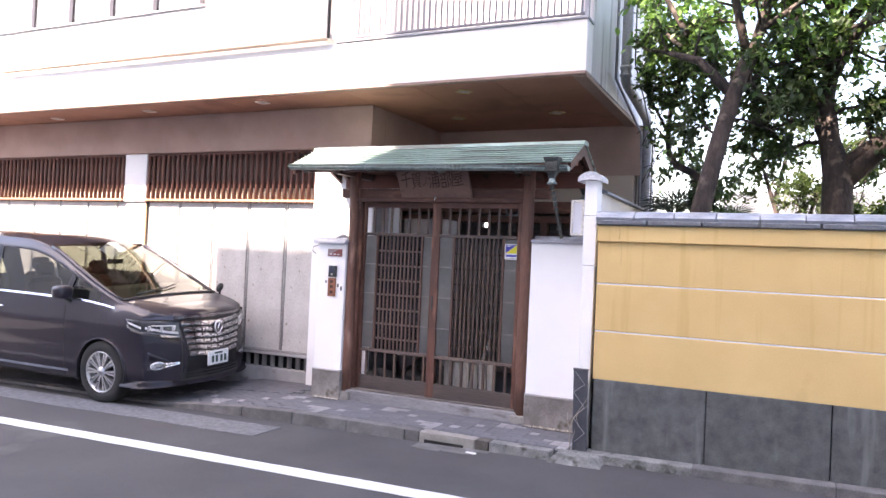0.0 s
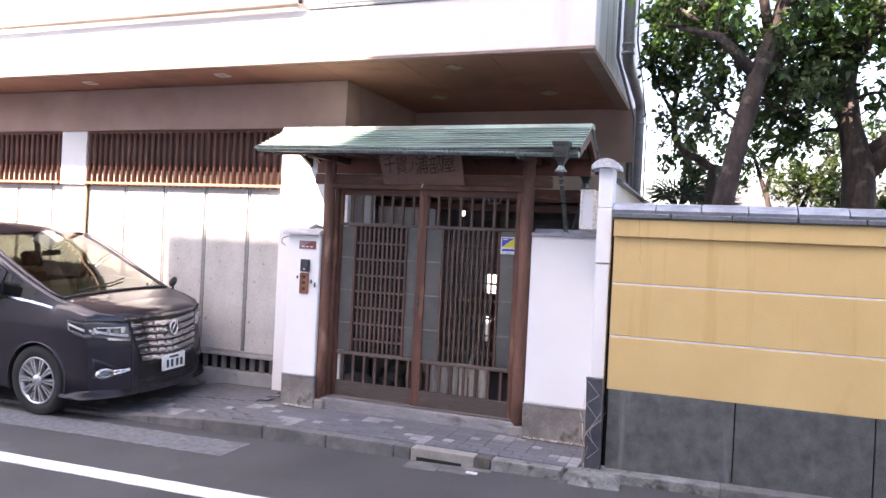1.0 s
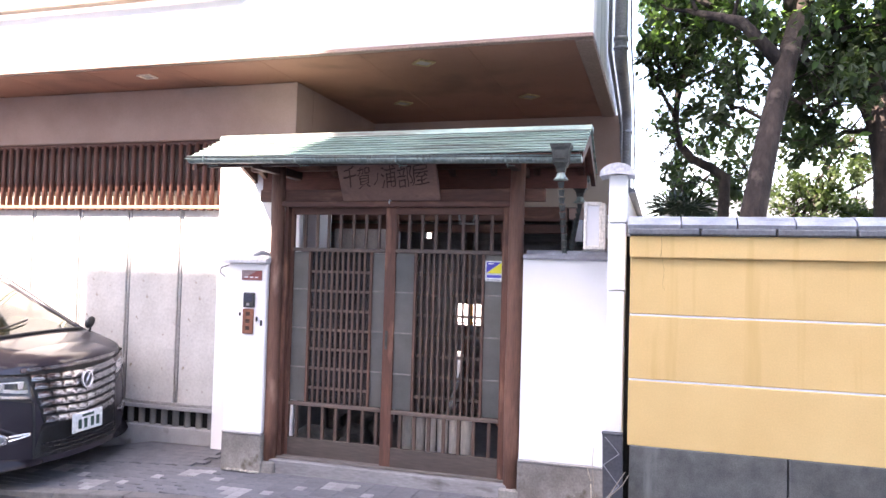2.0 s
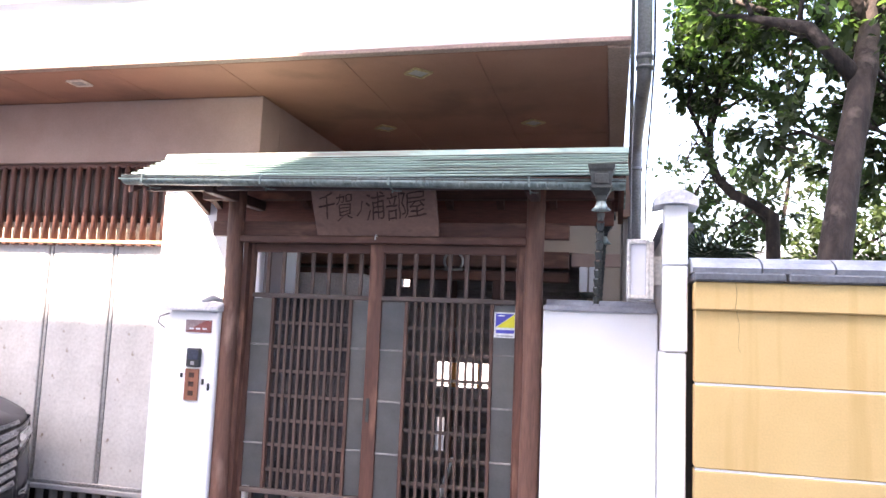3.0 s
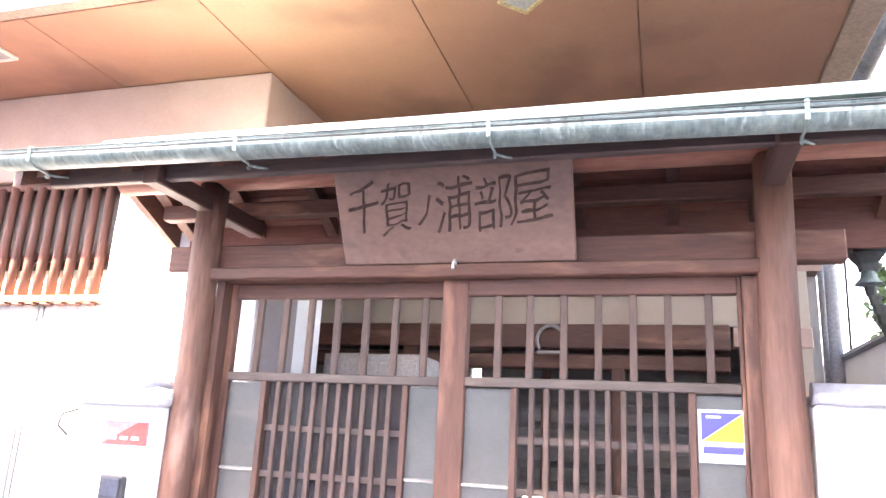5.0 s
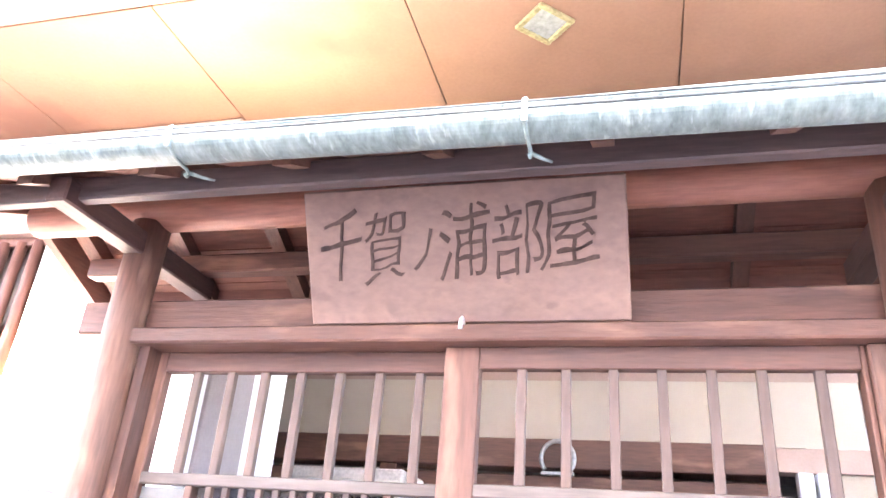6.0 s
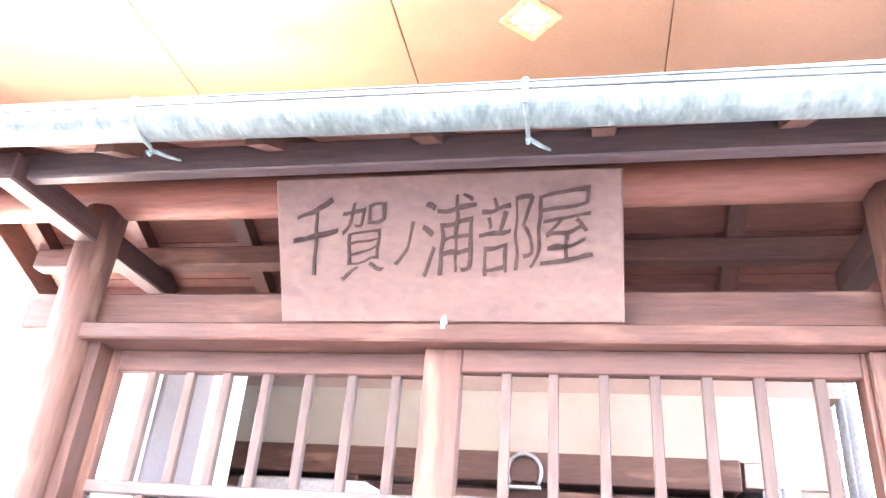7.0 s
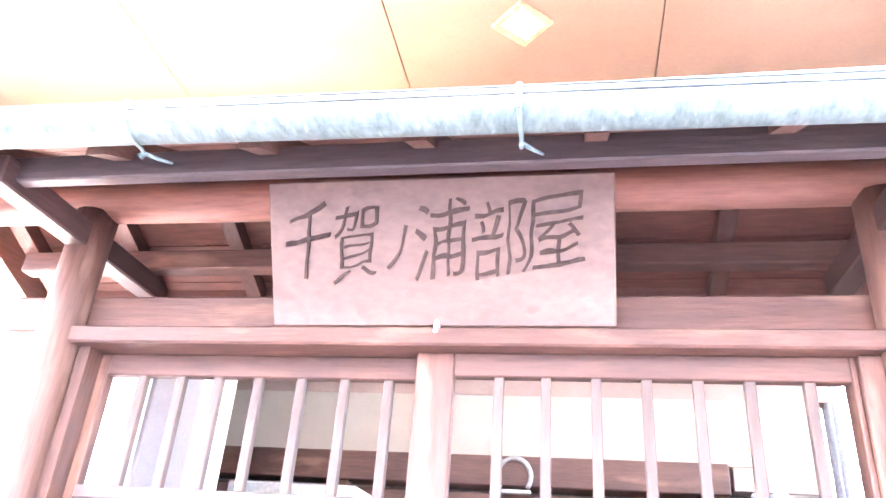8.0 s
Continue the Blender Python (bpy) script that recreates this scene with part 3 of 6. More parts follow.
lattice(-4.6, -1.84)
lattice(-7.7, -5.0)
lattice(-10.8, -8.1)
tagged(part("wall_pipe", tube([(-4.59, WALL_Y - 0.02, 2.08), (-4.59, WALL_Y - 0.02, -0.1)], 0.018, 8), pipe_brown), "thin brown pipe down the panelled wall", "pipe")
pier = thing("wall_pier", (-1.4, 0.4, 0), "white plastered wall beside the gate", "wall", kind="structure")
part("pier", box(-1.8, -1.0, 0.4, 0.46, -0.1, 2.715, 0.008), white_wall, pier)
part("pier_core", box(-1.8, -1.2, 0.46, 0.72, -0.1, 2.715), white_wall, pier)
# Added dark block; darkens the flank's foot behind the door bars.
part("plinth", box(-1.2, -0.985, 0.462, 1.013, -0.1, 0.56, 0.004), granite, pier, "dark foot added below the inner flank")
part("return_wall", box(-1.2, -0.992, 0.46, 0.745, 0.56, 2.715, 0.004), flank_shade, pier, "inner flank of the white wall, shade coloured mauve-grey")
part("return_strip", box(-1.2, -0.998, 0.745, 1.011, 0.56, 2.715, 0.004), white_wall, pier)

# recess behind the gate
BACK_Y = 2.3
back = thing("wall_back", (0, BACK_Y, 0), "cream entrance wall behind the gate with a brown beam", "wall", kind="structure")
part("upper_panel", box(-1.95, RIGHT_X - 0.02, BACK_Y, BACK_Y + 0.15, 2.27, 2.6), cream_wall, back)
part("taupe_panel", box(-1.95, RIGHT_X + 0.06, BACK_Y - 0.004, BACK_Y + 0.15, 2.6, SOFFIT_Z), beam_grey, back, "darker taupe upper part of the wall")
part("beam", box(-1.94, RIGHT_X - 0.46, BACK_Y - 0.06, BACK_Y + 0.12, 2.12, 2.27, 0.006), wood_x, back, "dark red-brown timber beam")
part("beam", box(-1.94, RIGHT_X - 0.46, BACK_Y - 0.02, BACK_Y + 0.12, 2.0, 2.09, 0.006), wood_x, back)
part("post", box(-1.0, -0.9, BACK_Y - 0.05, BACK_Y + 0.1, 0, 2.12, 0.006), wood_z, back)
part("post", box(0.34, 0.42, BACK_Y - 0.05, BACK_Y + 0.1, 0, 2.0, 0.006), wood_z, back)
part("wall_band", box(RIGHT_X - 0.44, RIGHT_X - 0.016, BACK_Y - 0.035, BACK_Y + 0.1, 2.145, 2.26, 0.004), beam_grey, back, "grey-brown band on the cream wall")
part("jamb_wall", box(RIGHT_X - 0.3, RIGHT_X - 0.02, BACK_Y - 0.01, BACK_Y + 0.14, -0.1, 2.27), cream_wall, back)
hall = thing("wall_hall", (0, 2.8, 0), "dim entrance screen of grey boards with a long slot", "wall", kind="structure")
hall_wall = material("hall_wall", (0.25, 0.235, 0.225), (0.32, 0.3, 0.29), rough=0.85)
hall_board = material("hall_board", (0.19, 0.175, 0.17), (0.28, 0.26, 0.25), scale=9, rough=0.8, stretch=(0.1, 1, 1), vary=0.25)
part("side", box(-2.1, -1.95, 1.0, 3.0, -0.1, SOFFIT_Z), hall_wall, hall)
part("side", box(RIGHT_X - 0.1, RIGHT_X, 2.45, 3.0, -0.1, SOFFIT_Z), hall_wall, hall)
for x0, x1, z0, z1 in ((-1.95, -0.69, -0.1, SOFFIT_Z), (-0.69, -0.61, -0.1, 1.96), (-0.69, -0.61, 2.05, SOFFIT_Z), (-0.61, -0.3, -0.1, SOFFIT_Z)):
    part("back_left", box(x0, x1, 2.86, 2.95, z0, z1), hall_wall, hall)
part("back_low", box(-0.3, -0.28, 2.86, 2.95, -0.1, 0.98), hall_wall, hall)
part("back_low", box(-0.28, -0.19, 2.86, 2.95, -0.1, 0.36), hall_wall, hall)
part("back_low", box(-0.28, -0.19, 2.86, 2.95, 0.68, 0.98), hall_wall, hall)
part("back_low", box(-0.19, RIGHT_X - 0.1, 2.86, 2.95, -0.1, 0.98), hall_wall, hall)
part("back_high", box(-0.3, RIGHT_X - 0.1, 2.86, 2.95, 1.22, SOFFIT_Z), hall_wall, hall)
part("back_mid", box(0.95, RIGHT_X - 0.1, 2.86, 2.95, 0.98, 1.22), hall_wall, hall)
for k in range(17):
    z = 0.02 + 0.128 * k
    if not 0.95 < z + 0.05 < 1.25:
        part("board", box(-0.18 if 0.25 < z < 0.7 else -0.3, RIGHT_X - 0.1, 2.8, 2.84, z, z + 0.09, 0.004), hall_board, hall)
# Sunlight on the slot's mullions is put into this strong orange.
mullion_sunlit = wood("wood_sunlit_orange", (0.62, 0.24, 0.045), (0.78, 0.36, 0.08), "z")
for xx in (-0.117, 0.13, 0.38, 0.63, 0.88):
    w = 0.02 if xx < 0 else 0.012
    part("mullion", box(xx - w, xx + w, 2.87, 2.9, 0.98, 1.22), mullion_sunlit, hall)
part("screen_post", box(-0.16, -0.1, 2.78, 2.798, -0.05, 0.97, 0.003), wood_z, hall, "dark red post in front of the boards")
part("screen_post", box(-0.16, -0.1, 2.78, 2.798, 1.225, 2.1, 0.003), wood_z, hall)
part("slot_rail", box(-0.3, RIGHT_X - 0.1, 2.88, 2.9, 1.0, 1.012), wood_x, hall)
# Added sunlit wall that brightens what shows through the hall slot.
tagged(part("wall_slot_backdrop", box(-5, 7.0, 10.0, 10.2, -0.2, 2.6), white_wall), "white wall added behind the hall slot to catch sun", "wall", kind="structure")

# ---- soffit lamps ----
def soffit_lamp(x, y, sx, sy, turn, label, rim):
    t = thing("ceiling_light", (0, 0, 0), label, "ceiling light", "soffit lights")
    b = bmesh.new()
    for a in ((-sx, sx, -sy, -sy + 0.018), (-sx, sx, sy - 0.018, sy), (-sx, -sx + 0.018, -sy + 0.018, sy - 0.018), (sx - 0.018, sx, -sy + 0.018, sy - 0.018)):
        box(*a, -0.014, 0.0, 0.003, b)
    part("frame", b, rim, t)
    part("diffuser", box(-sx + 0.018, sx - 0.018, -sy + 0.018, sy - 0.018, -0.008, 0.0, 0.002), lamp_pane, t)
    t.matrix_basis = pose(x, y, SOFFIT_Z, 0, 0, turn)
    return t


brass = material("lamp_frame", (0.36, 0.26, 0.13), (0.5, 0.38, 0.2), scale=30, rough=0.4, metal=0.2, bump=0.1)
lamp_rim = material("lamp_rim_pale", (0.62, 0.52, 0.46), (0.72, 0.62, 0.56), rough=0.45, bump=0)
lamp_pane = material("lamp_pane", (0.3, 0.27, 0.26), (0.38, 0.34, 0.33), scale=8, rough=0.35, bump=0.02)
for px, py in ((0.15, 0.152), (-0.465, 1.4), (0.77, 1.35)):
    soffit_lamp(px, py, 0.07, 0.07, 45, "square brass-framed soffit light set diagonally", brass)
for px, py in ((-2.345, 0.075), (-4.2, 0.15), (-6.05, 0.25)):
    soffit_lamp(px, py, 0.066, 0.062, 0, "rectangular soffit light with a pale frame", lamp_rim)

# ---- downpipe at the corner ----
drain_grey = material("drain_pipe_grey", (0.23, 0.23, 0.25), (0.32, 0.32, 0.345), scale=3, rough=0.5, bump=0.05, wear=(0.13, 0.125, 0.125), wear_at=0.62, wear_scale=5)
dp = thing("downpipe", (RIGHT_X + 0.05, 2.7, 0), "grey downpipe with cranked bend at the building corner", "pipe")
PX = RIGHT_X + 0.117
part("pipe", tube([(PX, 0.97, 7.4), (PX, 0.97, 3.47), (PX, 0.985, 3.425), (PX, 1.04, 3.395), (PX - 0.01, 2.26, 3.29), (PX - 0.01, 2.37, 3.25), (PX - 0.01, 2.4, 3.16), (PX - 0.01, 2.4, 0.0)], 0.054, 16), drain_grey, dp)
for p0, p1 in (((PX, 0.97, 3.525), (PX, 0.97, 3.56)), ((PX, 0.97, 3.455), (PX, 0.97, 3.475)), ((PX - 0.01, 2.4, 3.03), (PX - 0.01, 2.4, 3.06)), ((PX - 0.01, 2.4, 1.9), (PX - 0.01, 2.4, 1.95))):
    part("collar", tube([p0, p1], 0.062, 16), drain_grey, dp)
part("thin_pipe", tube([(PX - 0.085, 0.9, 7.4), (PX - 0.085, 0.9, 3.42), (PX - 0.06, 2.3, 3.1), (PX - 0.06, 2.35, 1.4)], 0.016, 8), drain_grey, dp)
b = tube([(PX + 0.07, 1.0, 5.5), (PX + 0.075, 1.05, 3.6), (PX + 0.08, 1.6, 3.36), (PX + 0.075, 2.3, 3.0), (PX + 0.07, 2.36, 1.8)], 0.008, 6)
tagged(part("cable", b, black_plastic), "thin black cable clipped along the downpipe", "cable")
tagged(part("wall_garden_side", box(RIGHT_X + 0.004, RIGHT_X + 0.06, 2.455, 3.3, -0.1, SOFFIT_Z), facade_white), "pale side wall of the building by the garden", "wall", kind="structure")

# ---- gate ----
gate = thing("gate", (0, 0, 0), "roofed timber gate with round posts and copper roof", "gate")
POST_L, POST_R, POST_Y = -0.95, 0.957, -0.06


def log_post(px, name="post"):
    pts, rad = [], []
    for i in range(9):
        z = 0.07 + (2.41 - 0.07) * i / 8
        pts.append((px + 0.004 * math.sin(i * 1.7 + px), POST_Y + 0.003 * math.cos(i * 2.1), z))
        rad.append(0.058 - 0.005 * i / 8 + 0.0015 * math.sin(i * 2.6))
    p = part(name, tube(pts, rad, 18), post_wood, gate, "round reddish-brown log post")
    part("base_stone", box(px - 0.075, px + 0.075, POST_Y - 0.075, POST_Y + 0.075, -0.03, 0.075, 0.012), base_stone, p, "small grey foot stone")


sill_grey = material("sill_grey", (0.19, 0.18, 0.188), (0.31, 0.3, 0.31), scale=6, rough=0.8, bump=0.3, fine=80, grain=0.18, stretch=(0.25, 1, 1), dist=0.003, wear=(0.13, 0.115, 0.11), wear_at=0.6, wear_scale=8, wear_stretch=(0.4, 1, 1))
log_post(POST_L)
log_post(POST_R)
part("jamb", prism([(-0.905, 0.112), (-0.864, 0.112), (-0.864, 2.05), (-0.895, 2.05), (-0.893, 1.85), (-0.897, 1.6), (-0.905, 1.45)], "y", -0.05, 0.06), wood_z, gate)
part("jamb", box(0.862, 0.912, -0.05, 0.06, 0.11, 2.05, 0.004), wood_z, gate)
part("sill", box(-1.02, 0.985, -0.11, 0.1, -0.02, 0.095, 0.008), sill_grey, gate, "weathered grey sill")
part("door_track", box(-0.9, 0.915, -0.07, 0.06, 0.095, 0.112, 0.003), wood_grey_x, gate)
part("lintel", box(-0.93, 0.93, -0.085, 0.07, 2.05, 2.093, 0.005), wood_x, gate)
part("tie_beam", box(-1.13, 1.15, -0.035, 0.025, 2.093, 2.188, 0.005), wood_x, gate, "long tie beam passing through both posts")
# log purlin on the posts, back purlin, arms, rafters
part("front_purlin", tube([(-1.36, POST_Y, 2.448), (-0.5, POST_Y, 2.445), (0.5, POST_Y, 2.448), (1.4, POST_Y, 2.445)], [0.052, 0.055, 0.054, 0.05], 16), log_wood, gate, "round log purlin on the posts")
part("eave_beam", box(-1.4, 1.42, -0.38, -0.345, 2.322, 2.385, 0.004), eave_wood, gate, "dark eave beam below the gutter")
part("back_purlin", box(-1.36, 1.4, 0.18, 0.235, 2.368, 2.43, 0.005), wood_x, gate)
part("ridge_beam", box(-1.36, 1.4, -0.04, 0.03, 2.5, 2.56, 0.005), wood_x, gate)
for px in (POST_L, POST_R):
    part("arm", box(px - 0.03, px + 0.03, -0.42, 0.26, 2.3, 2.367, 0.005), arm_wood, gate, "dark cantilever arm through the post")
SLOPE = 0.49


def roof_line(y):
    """Height of the roof boards at depth y: two slopes that meet at the ridge."""
    return 2.6 - SLOPE * abs(y + 0.03)


for i in range(9):
    xx = -1.34 + 2.7 * i / 8
    b = bmesh.new()
    prism([(-0.468, roof_line(-0.468) - 0.065), (-0.03, roof_line(-0.03) - 0.065), (-0.03, roof_line(-0.03) - 0.012), (-0.468, roof_line(-0.468) - 0.012)], "x", xx - 0.022, xx + 0.022, b)
    prism([(-0.03, roof_line(-0.03) - 0.065), (0.46, roof_line(0.46) - 0.065), (0.46, roof_line(0.46) - 0.012), (-0.03, roof_line(-0.03) - 0.012)], "x", xx - 0.022, xx + 0.022, b)
    part("rafter", b, wood_y, gate)
b = bmesh.new()
for s in (-1, 1):
    for k in range(4):
        d0, d1 = 0.51 * k / 4, 0.51 * (k + 1) / 4 - 0.004
        b = prism([(-0.03 + s * d0, 2.6 - SLOPE * d0), (-0.03 + s * d1, 2.6 - SLOPE * d1), (-0.03 + s * d1, 2.588 - SLOPE * d1), (-0.03 + s * d0, 2.588 - SLOPE * d0)], "x", -1.42, 1.44)
        part("roof_board", b, wood_board, gate)
for xx in (-1.44, 1.44):
    b = bmesh.new()
    prism([(-0.468, roof_line(-0.468) - 0.09), (-0.03, 2.49), (0.48, roof_line(0.48) - 0.09), (0.48, roof_line(0.48) + 0.008), (-0.03, 2.61), (-0.468, roof_line(-0.468) + 0.008)], "x", xx - 0.016, xx + 0.016, b)
    part("bargeboard", b, wood_y, gate)
part("rear_fascia", box(-1.36, 1.4, 0.38, 0.395, 2.235, 2.4, 0.003), fascia_wood, gate)
# Unseen sheet added to stop sun leaking between boards and copper courses.
leak_sheet = bmesh.new()
for s in (-1, 1):
    prism([(-0.03, 2.606), (-0.03 + s * 0.5, 2.606 - SLOPE * 0.5), (-0.03 + s * 0.5, 2.601 - SLOPE * 0.5), (-0.03, 2.601)], "x", -1.41, 1.43, leak_sheet)
part("leak_stop", leak_sheet, black_plastic, gate)
# copper sheets in stepped courses
COURSES = 9
for s in (-1, 1):
    for c in range(COURSES):
        b = bmesh.new()
        y0, y1 = 0.525 - 0.0572 * c, 0.525 - 0.0572 * (c + 1) - 0.012
        z0, z1 = roof_line(-0.03 + y0) + 0.0235, roof_line(-0.03 + y1) + 0.0085
        cuts = [-1.47] + sorted(random.uniform(-1.3, 1.3) for _ in range(3)) + [1.47]
        for a0, a1 in zip(cuts, cuts[1:]):
            prism([(-0.03 + s * y0, z0), (-0.03 + s * y1, z1), (-0.03 + s * y1, z1 - 0.006), (-0.03 + s * (y0 - 0.02), z0 - 0.008), (-0.03 + s * (y0 - 0.004), z0 - 0.006), (-0.03 + s * y0, z0 - 0.006)], "x", a0 + 0.0015, a1 - 0.0015, b)
        part("copper_course", b, copper, gate, "green patinated copper sheet course" if c == 0 else "")
part("ridge_cap", prism([(-0.11, 2.582), (-0.09, 2.62), (0.03, 2.62), (0.05, 2.582)], "x", -1.475, 1.475), copper, gate)

# gutter, brackets, leader head and chain
gut = thing("roof_gutter", (0, -0.55, 2.3), "green patinated copper eaves gutter on brackets", "gutter")
def half_round(rx, rz, n=14):
    return [(rx * math.cos(math.pi + math.pi * k / n), 2.326 + rz * math.sin(math.pi + math.pi * k / n)) for k in range(n + 1)]


outer = [(-0.048, 2.343)] + half_round(0.048, 0.029) + [(0.048, 2.338)]
prof = outer + [(0.042, 2.338)] + half_round(0.042, 0.024)[::-1] + [(-0.042, 2.343)]
b = prism([(u - 0.553, v) for u, v in prof], "x", -1.44, 1.455)
tube([(-1.44, -0.598, 2.343), (1.455, -0.598, 2.343)], 0.0062, 8, b)
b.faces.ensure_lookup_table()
# Faces turned down take the copper with shade in its colour.
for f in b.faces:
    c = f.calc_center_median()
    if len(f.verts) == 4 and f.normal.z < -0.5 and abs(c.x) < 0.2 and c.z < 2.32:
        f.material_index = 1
part("trough", b, [copper_gutter, copper_belly_shade], gut)
for xx in (-1.437, 1.452):
    part("end_cap", prism([(u - 0.553, v) for u, v in outer], "x", xx - 0.003, xx + 0.003), copper_gutter, gut)
for xx in (-1.3, -0.544, 0.213, 0.97):
    b = tube([(xx, -0.5, 2.349), (xx, -0.602, 2.352), (xx, -0.604, 2.324), (xx, -0.594, 2.306), (xx, -0.572, 2.296), (xx, -0.545, 2.293), (xx, -0.522, 2.294), (xx, -0.51, 2.287), (xx, -0.514, 2.279), (xx, -0.524, 2.28)], 0.0042, 6)
    box(xx - 0.006, xx + 0.006, -0.606, -0.598, 2.3, 2.353, 0.0015, b)
    part("bracket", b, copper_belly_shade, gut)
    part("bracket_strap", tube([(xx, -0.512, 2.29), (xx + 0.02, -0.485, 2.292), (xx + 0.036, -0.465, 2.296)], [0.005, 0.004, 0.003], 6), copper_belly_shade, gut)
# Thin dark tubes draw the shade lines along the gutter lip.
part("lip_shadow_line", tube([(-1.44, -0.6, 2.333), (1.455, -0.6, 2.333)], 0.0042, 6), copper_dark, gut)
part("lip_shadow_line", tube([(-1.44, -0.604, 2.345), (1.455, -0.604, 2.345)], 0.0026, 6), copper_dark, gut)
gut.rotation_euler.y = 0.016          # the gutter falls towards the rainwater head
gut.location.z += 0.011
gut.location.y += 0.033


def frustum(b, cx, cy, z0, z1, a0, a1):
    lo = [b.verts.new((cx + s * a0, cy + t * a0, z0)) for s, t in ((-1, -1), (1, -1), (1, 1), (-1, 1))]
    hi = [b.verts.new((cx + s * a1, cy + t * a1, z1)) for s, t in ((-1, -1), (1, -1), (1, 1), (-1, 1))]
    b.faces.new(lo[::-1])
    b.faces.new(hi)
    for k in range(4):
        b.faces.new((lo[k], lo[(k + 1) % 4], hi[(k + 1) % 4], hi[k]))


def leader_head(cx, cy, ztop):
    t = thing("leader_head", (cx, cy, ztop - 0.2), "ornate square copper rainwater head under the gutter", "rainwater head", "rainwater heads")
    b = bmesh.new()
    frustum(b, cx, cy, ztop - 0.02, ztop, 0.062, 0.066)
    frustum(b, cx, cy, ztop - 0.035, ztop - 0.02, 0.054, 0.062)
    frustum(b, cx, cy, ztop - 0.105, ztop - 0.035, 0.048, 0.054)
    frustum(b, cx, cy, ztop - 0.115, ztop - 0.105, 0.054, 0.054)
    frustum(b, cx, cy, ztop - 0.15, ztop - 0.115, 0.028, 0.048)
    frustum(b, cx, cy, ztop - 0.175, ztop - 0.15, 0.024, 0.028)
    part("head", b, copper_dark, t)
    b = bmesh.new()
    tube([(cx, cy, ztop - 0.175), (cx, cy, ztop - 0.2), (cx, cy, ztop - 0.222)], [0.022, 0.03, 0.05], 8, b)
    part("flared_spout", b, copper_gutter, t)
    b = box(cx - 0.035, cx + 0.035, cy - 0.056, cy - 0.05, ztop - 0.095, ztop - 0.045, 0.003)
    part("front_panel", b, copper_dark, t)


def rain_chain(p0, p1, n):
    t = thing("rain_chain", p1, "dark metal rain chain of small cups", "rain chain", "rain chains")
    p0, p1 = Vector(p0), Vector(p1)
    for i in range(n):
        q = p0.lerp(p1, (i + 0.3) / n)
        b = bmesh.new()
        tube([q, q + Vector((0, 0, -0.007)), q + Vector((0, 0, -0.034)), q + Vector((0, 0, -0.038))], [0.022, 0.021, 0.016, 0.013], 6, b, smooth=False)
        low_end = p0.lerp(p1, (i + 1.3) / n)
        for sx in (-1, 1):
            tube([q + Vector((sx * 0.012, 0, -0.036)), low_end + Vector((sx * 0.02, 0, 0.0))], 0.002, 4, b)
        part("cup", b, copper_dark, t)


leader_head(1.336, -0.6, 2.39)
rain_chain((1.336, -0.6, 2.17), (1.31, -0.13, 1.73), 10)
leader_head(1.336, 0.52, 2.36)
rain_chain((1.336, 0.52, 2.14), (1.32, 0.05, 1.73), 10)
tagged(part("rear_gutter", prism([(u + 0.5, v - 0.01) for u, v in prof], "x", 1.26, 1.41), copper_gutter), "copper gutter along the rear eave of the gate roof", "gutter")

# ---- sliding doors ----
muntin_pale = material("muntin_pale", (0.26, 0.245, 0.235), (0.38, 0.36, 0.345), scale=12, rough=0.5, bump=0.1)
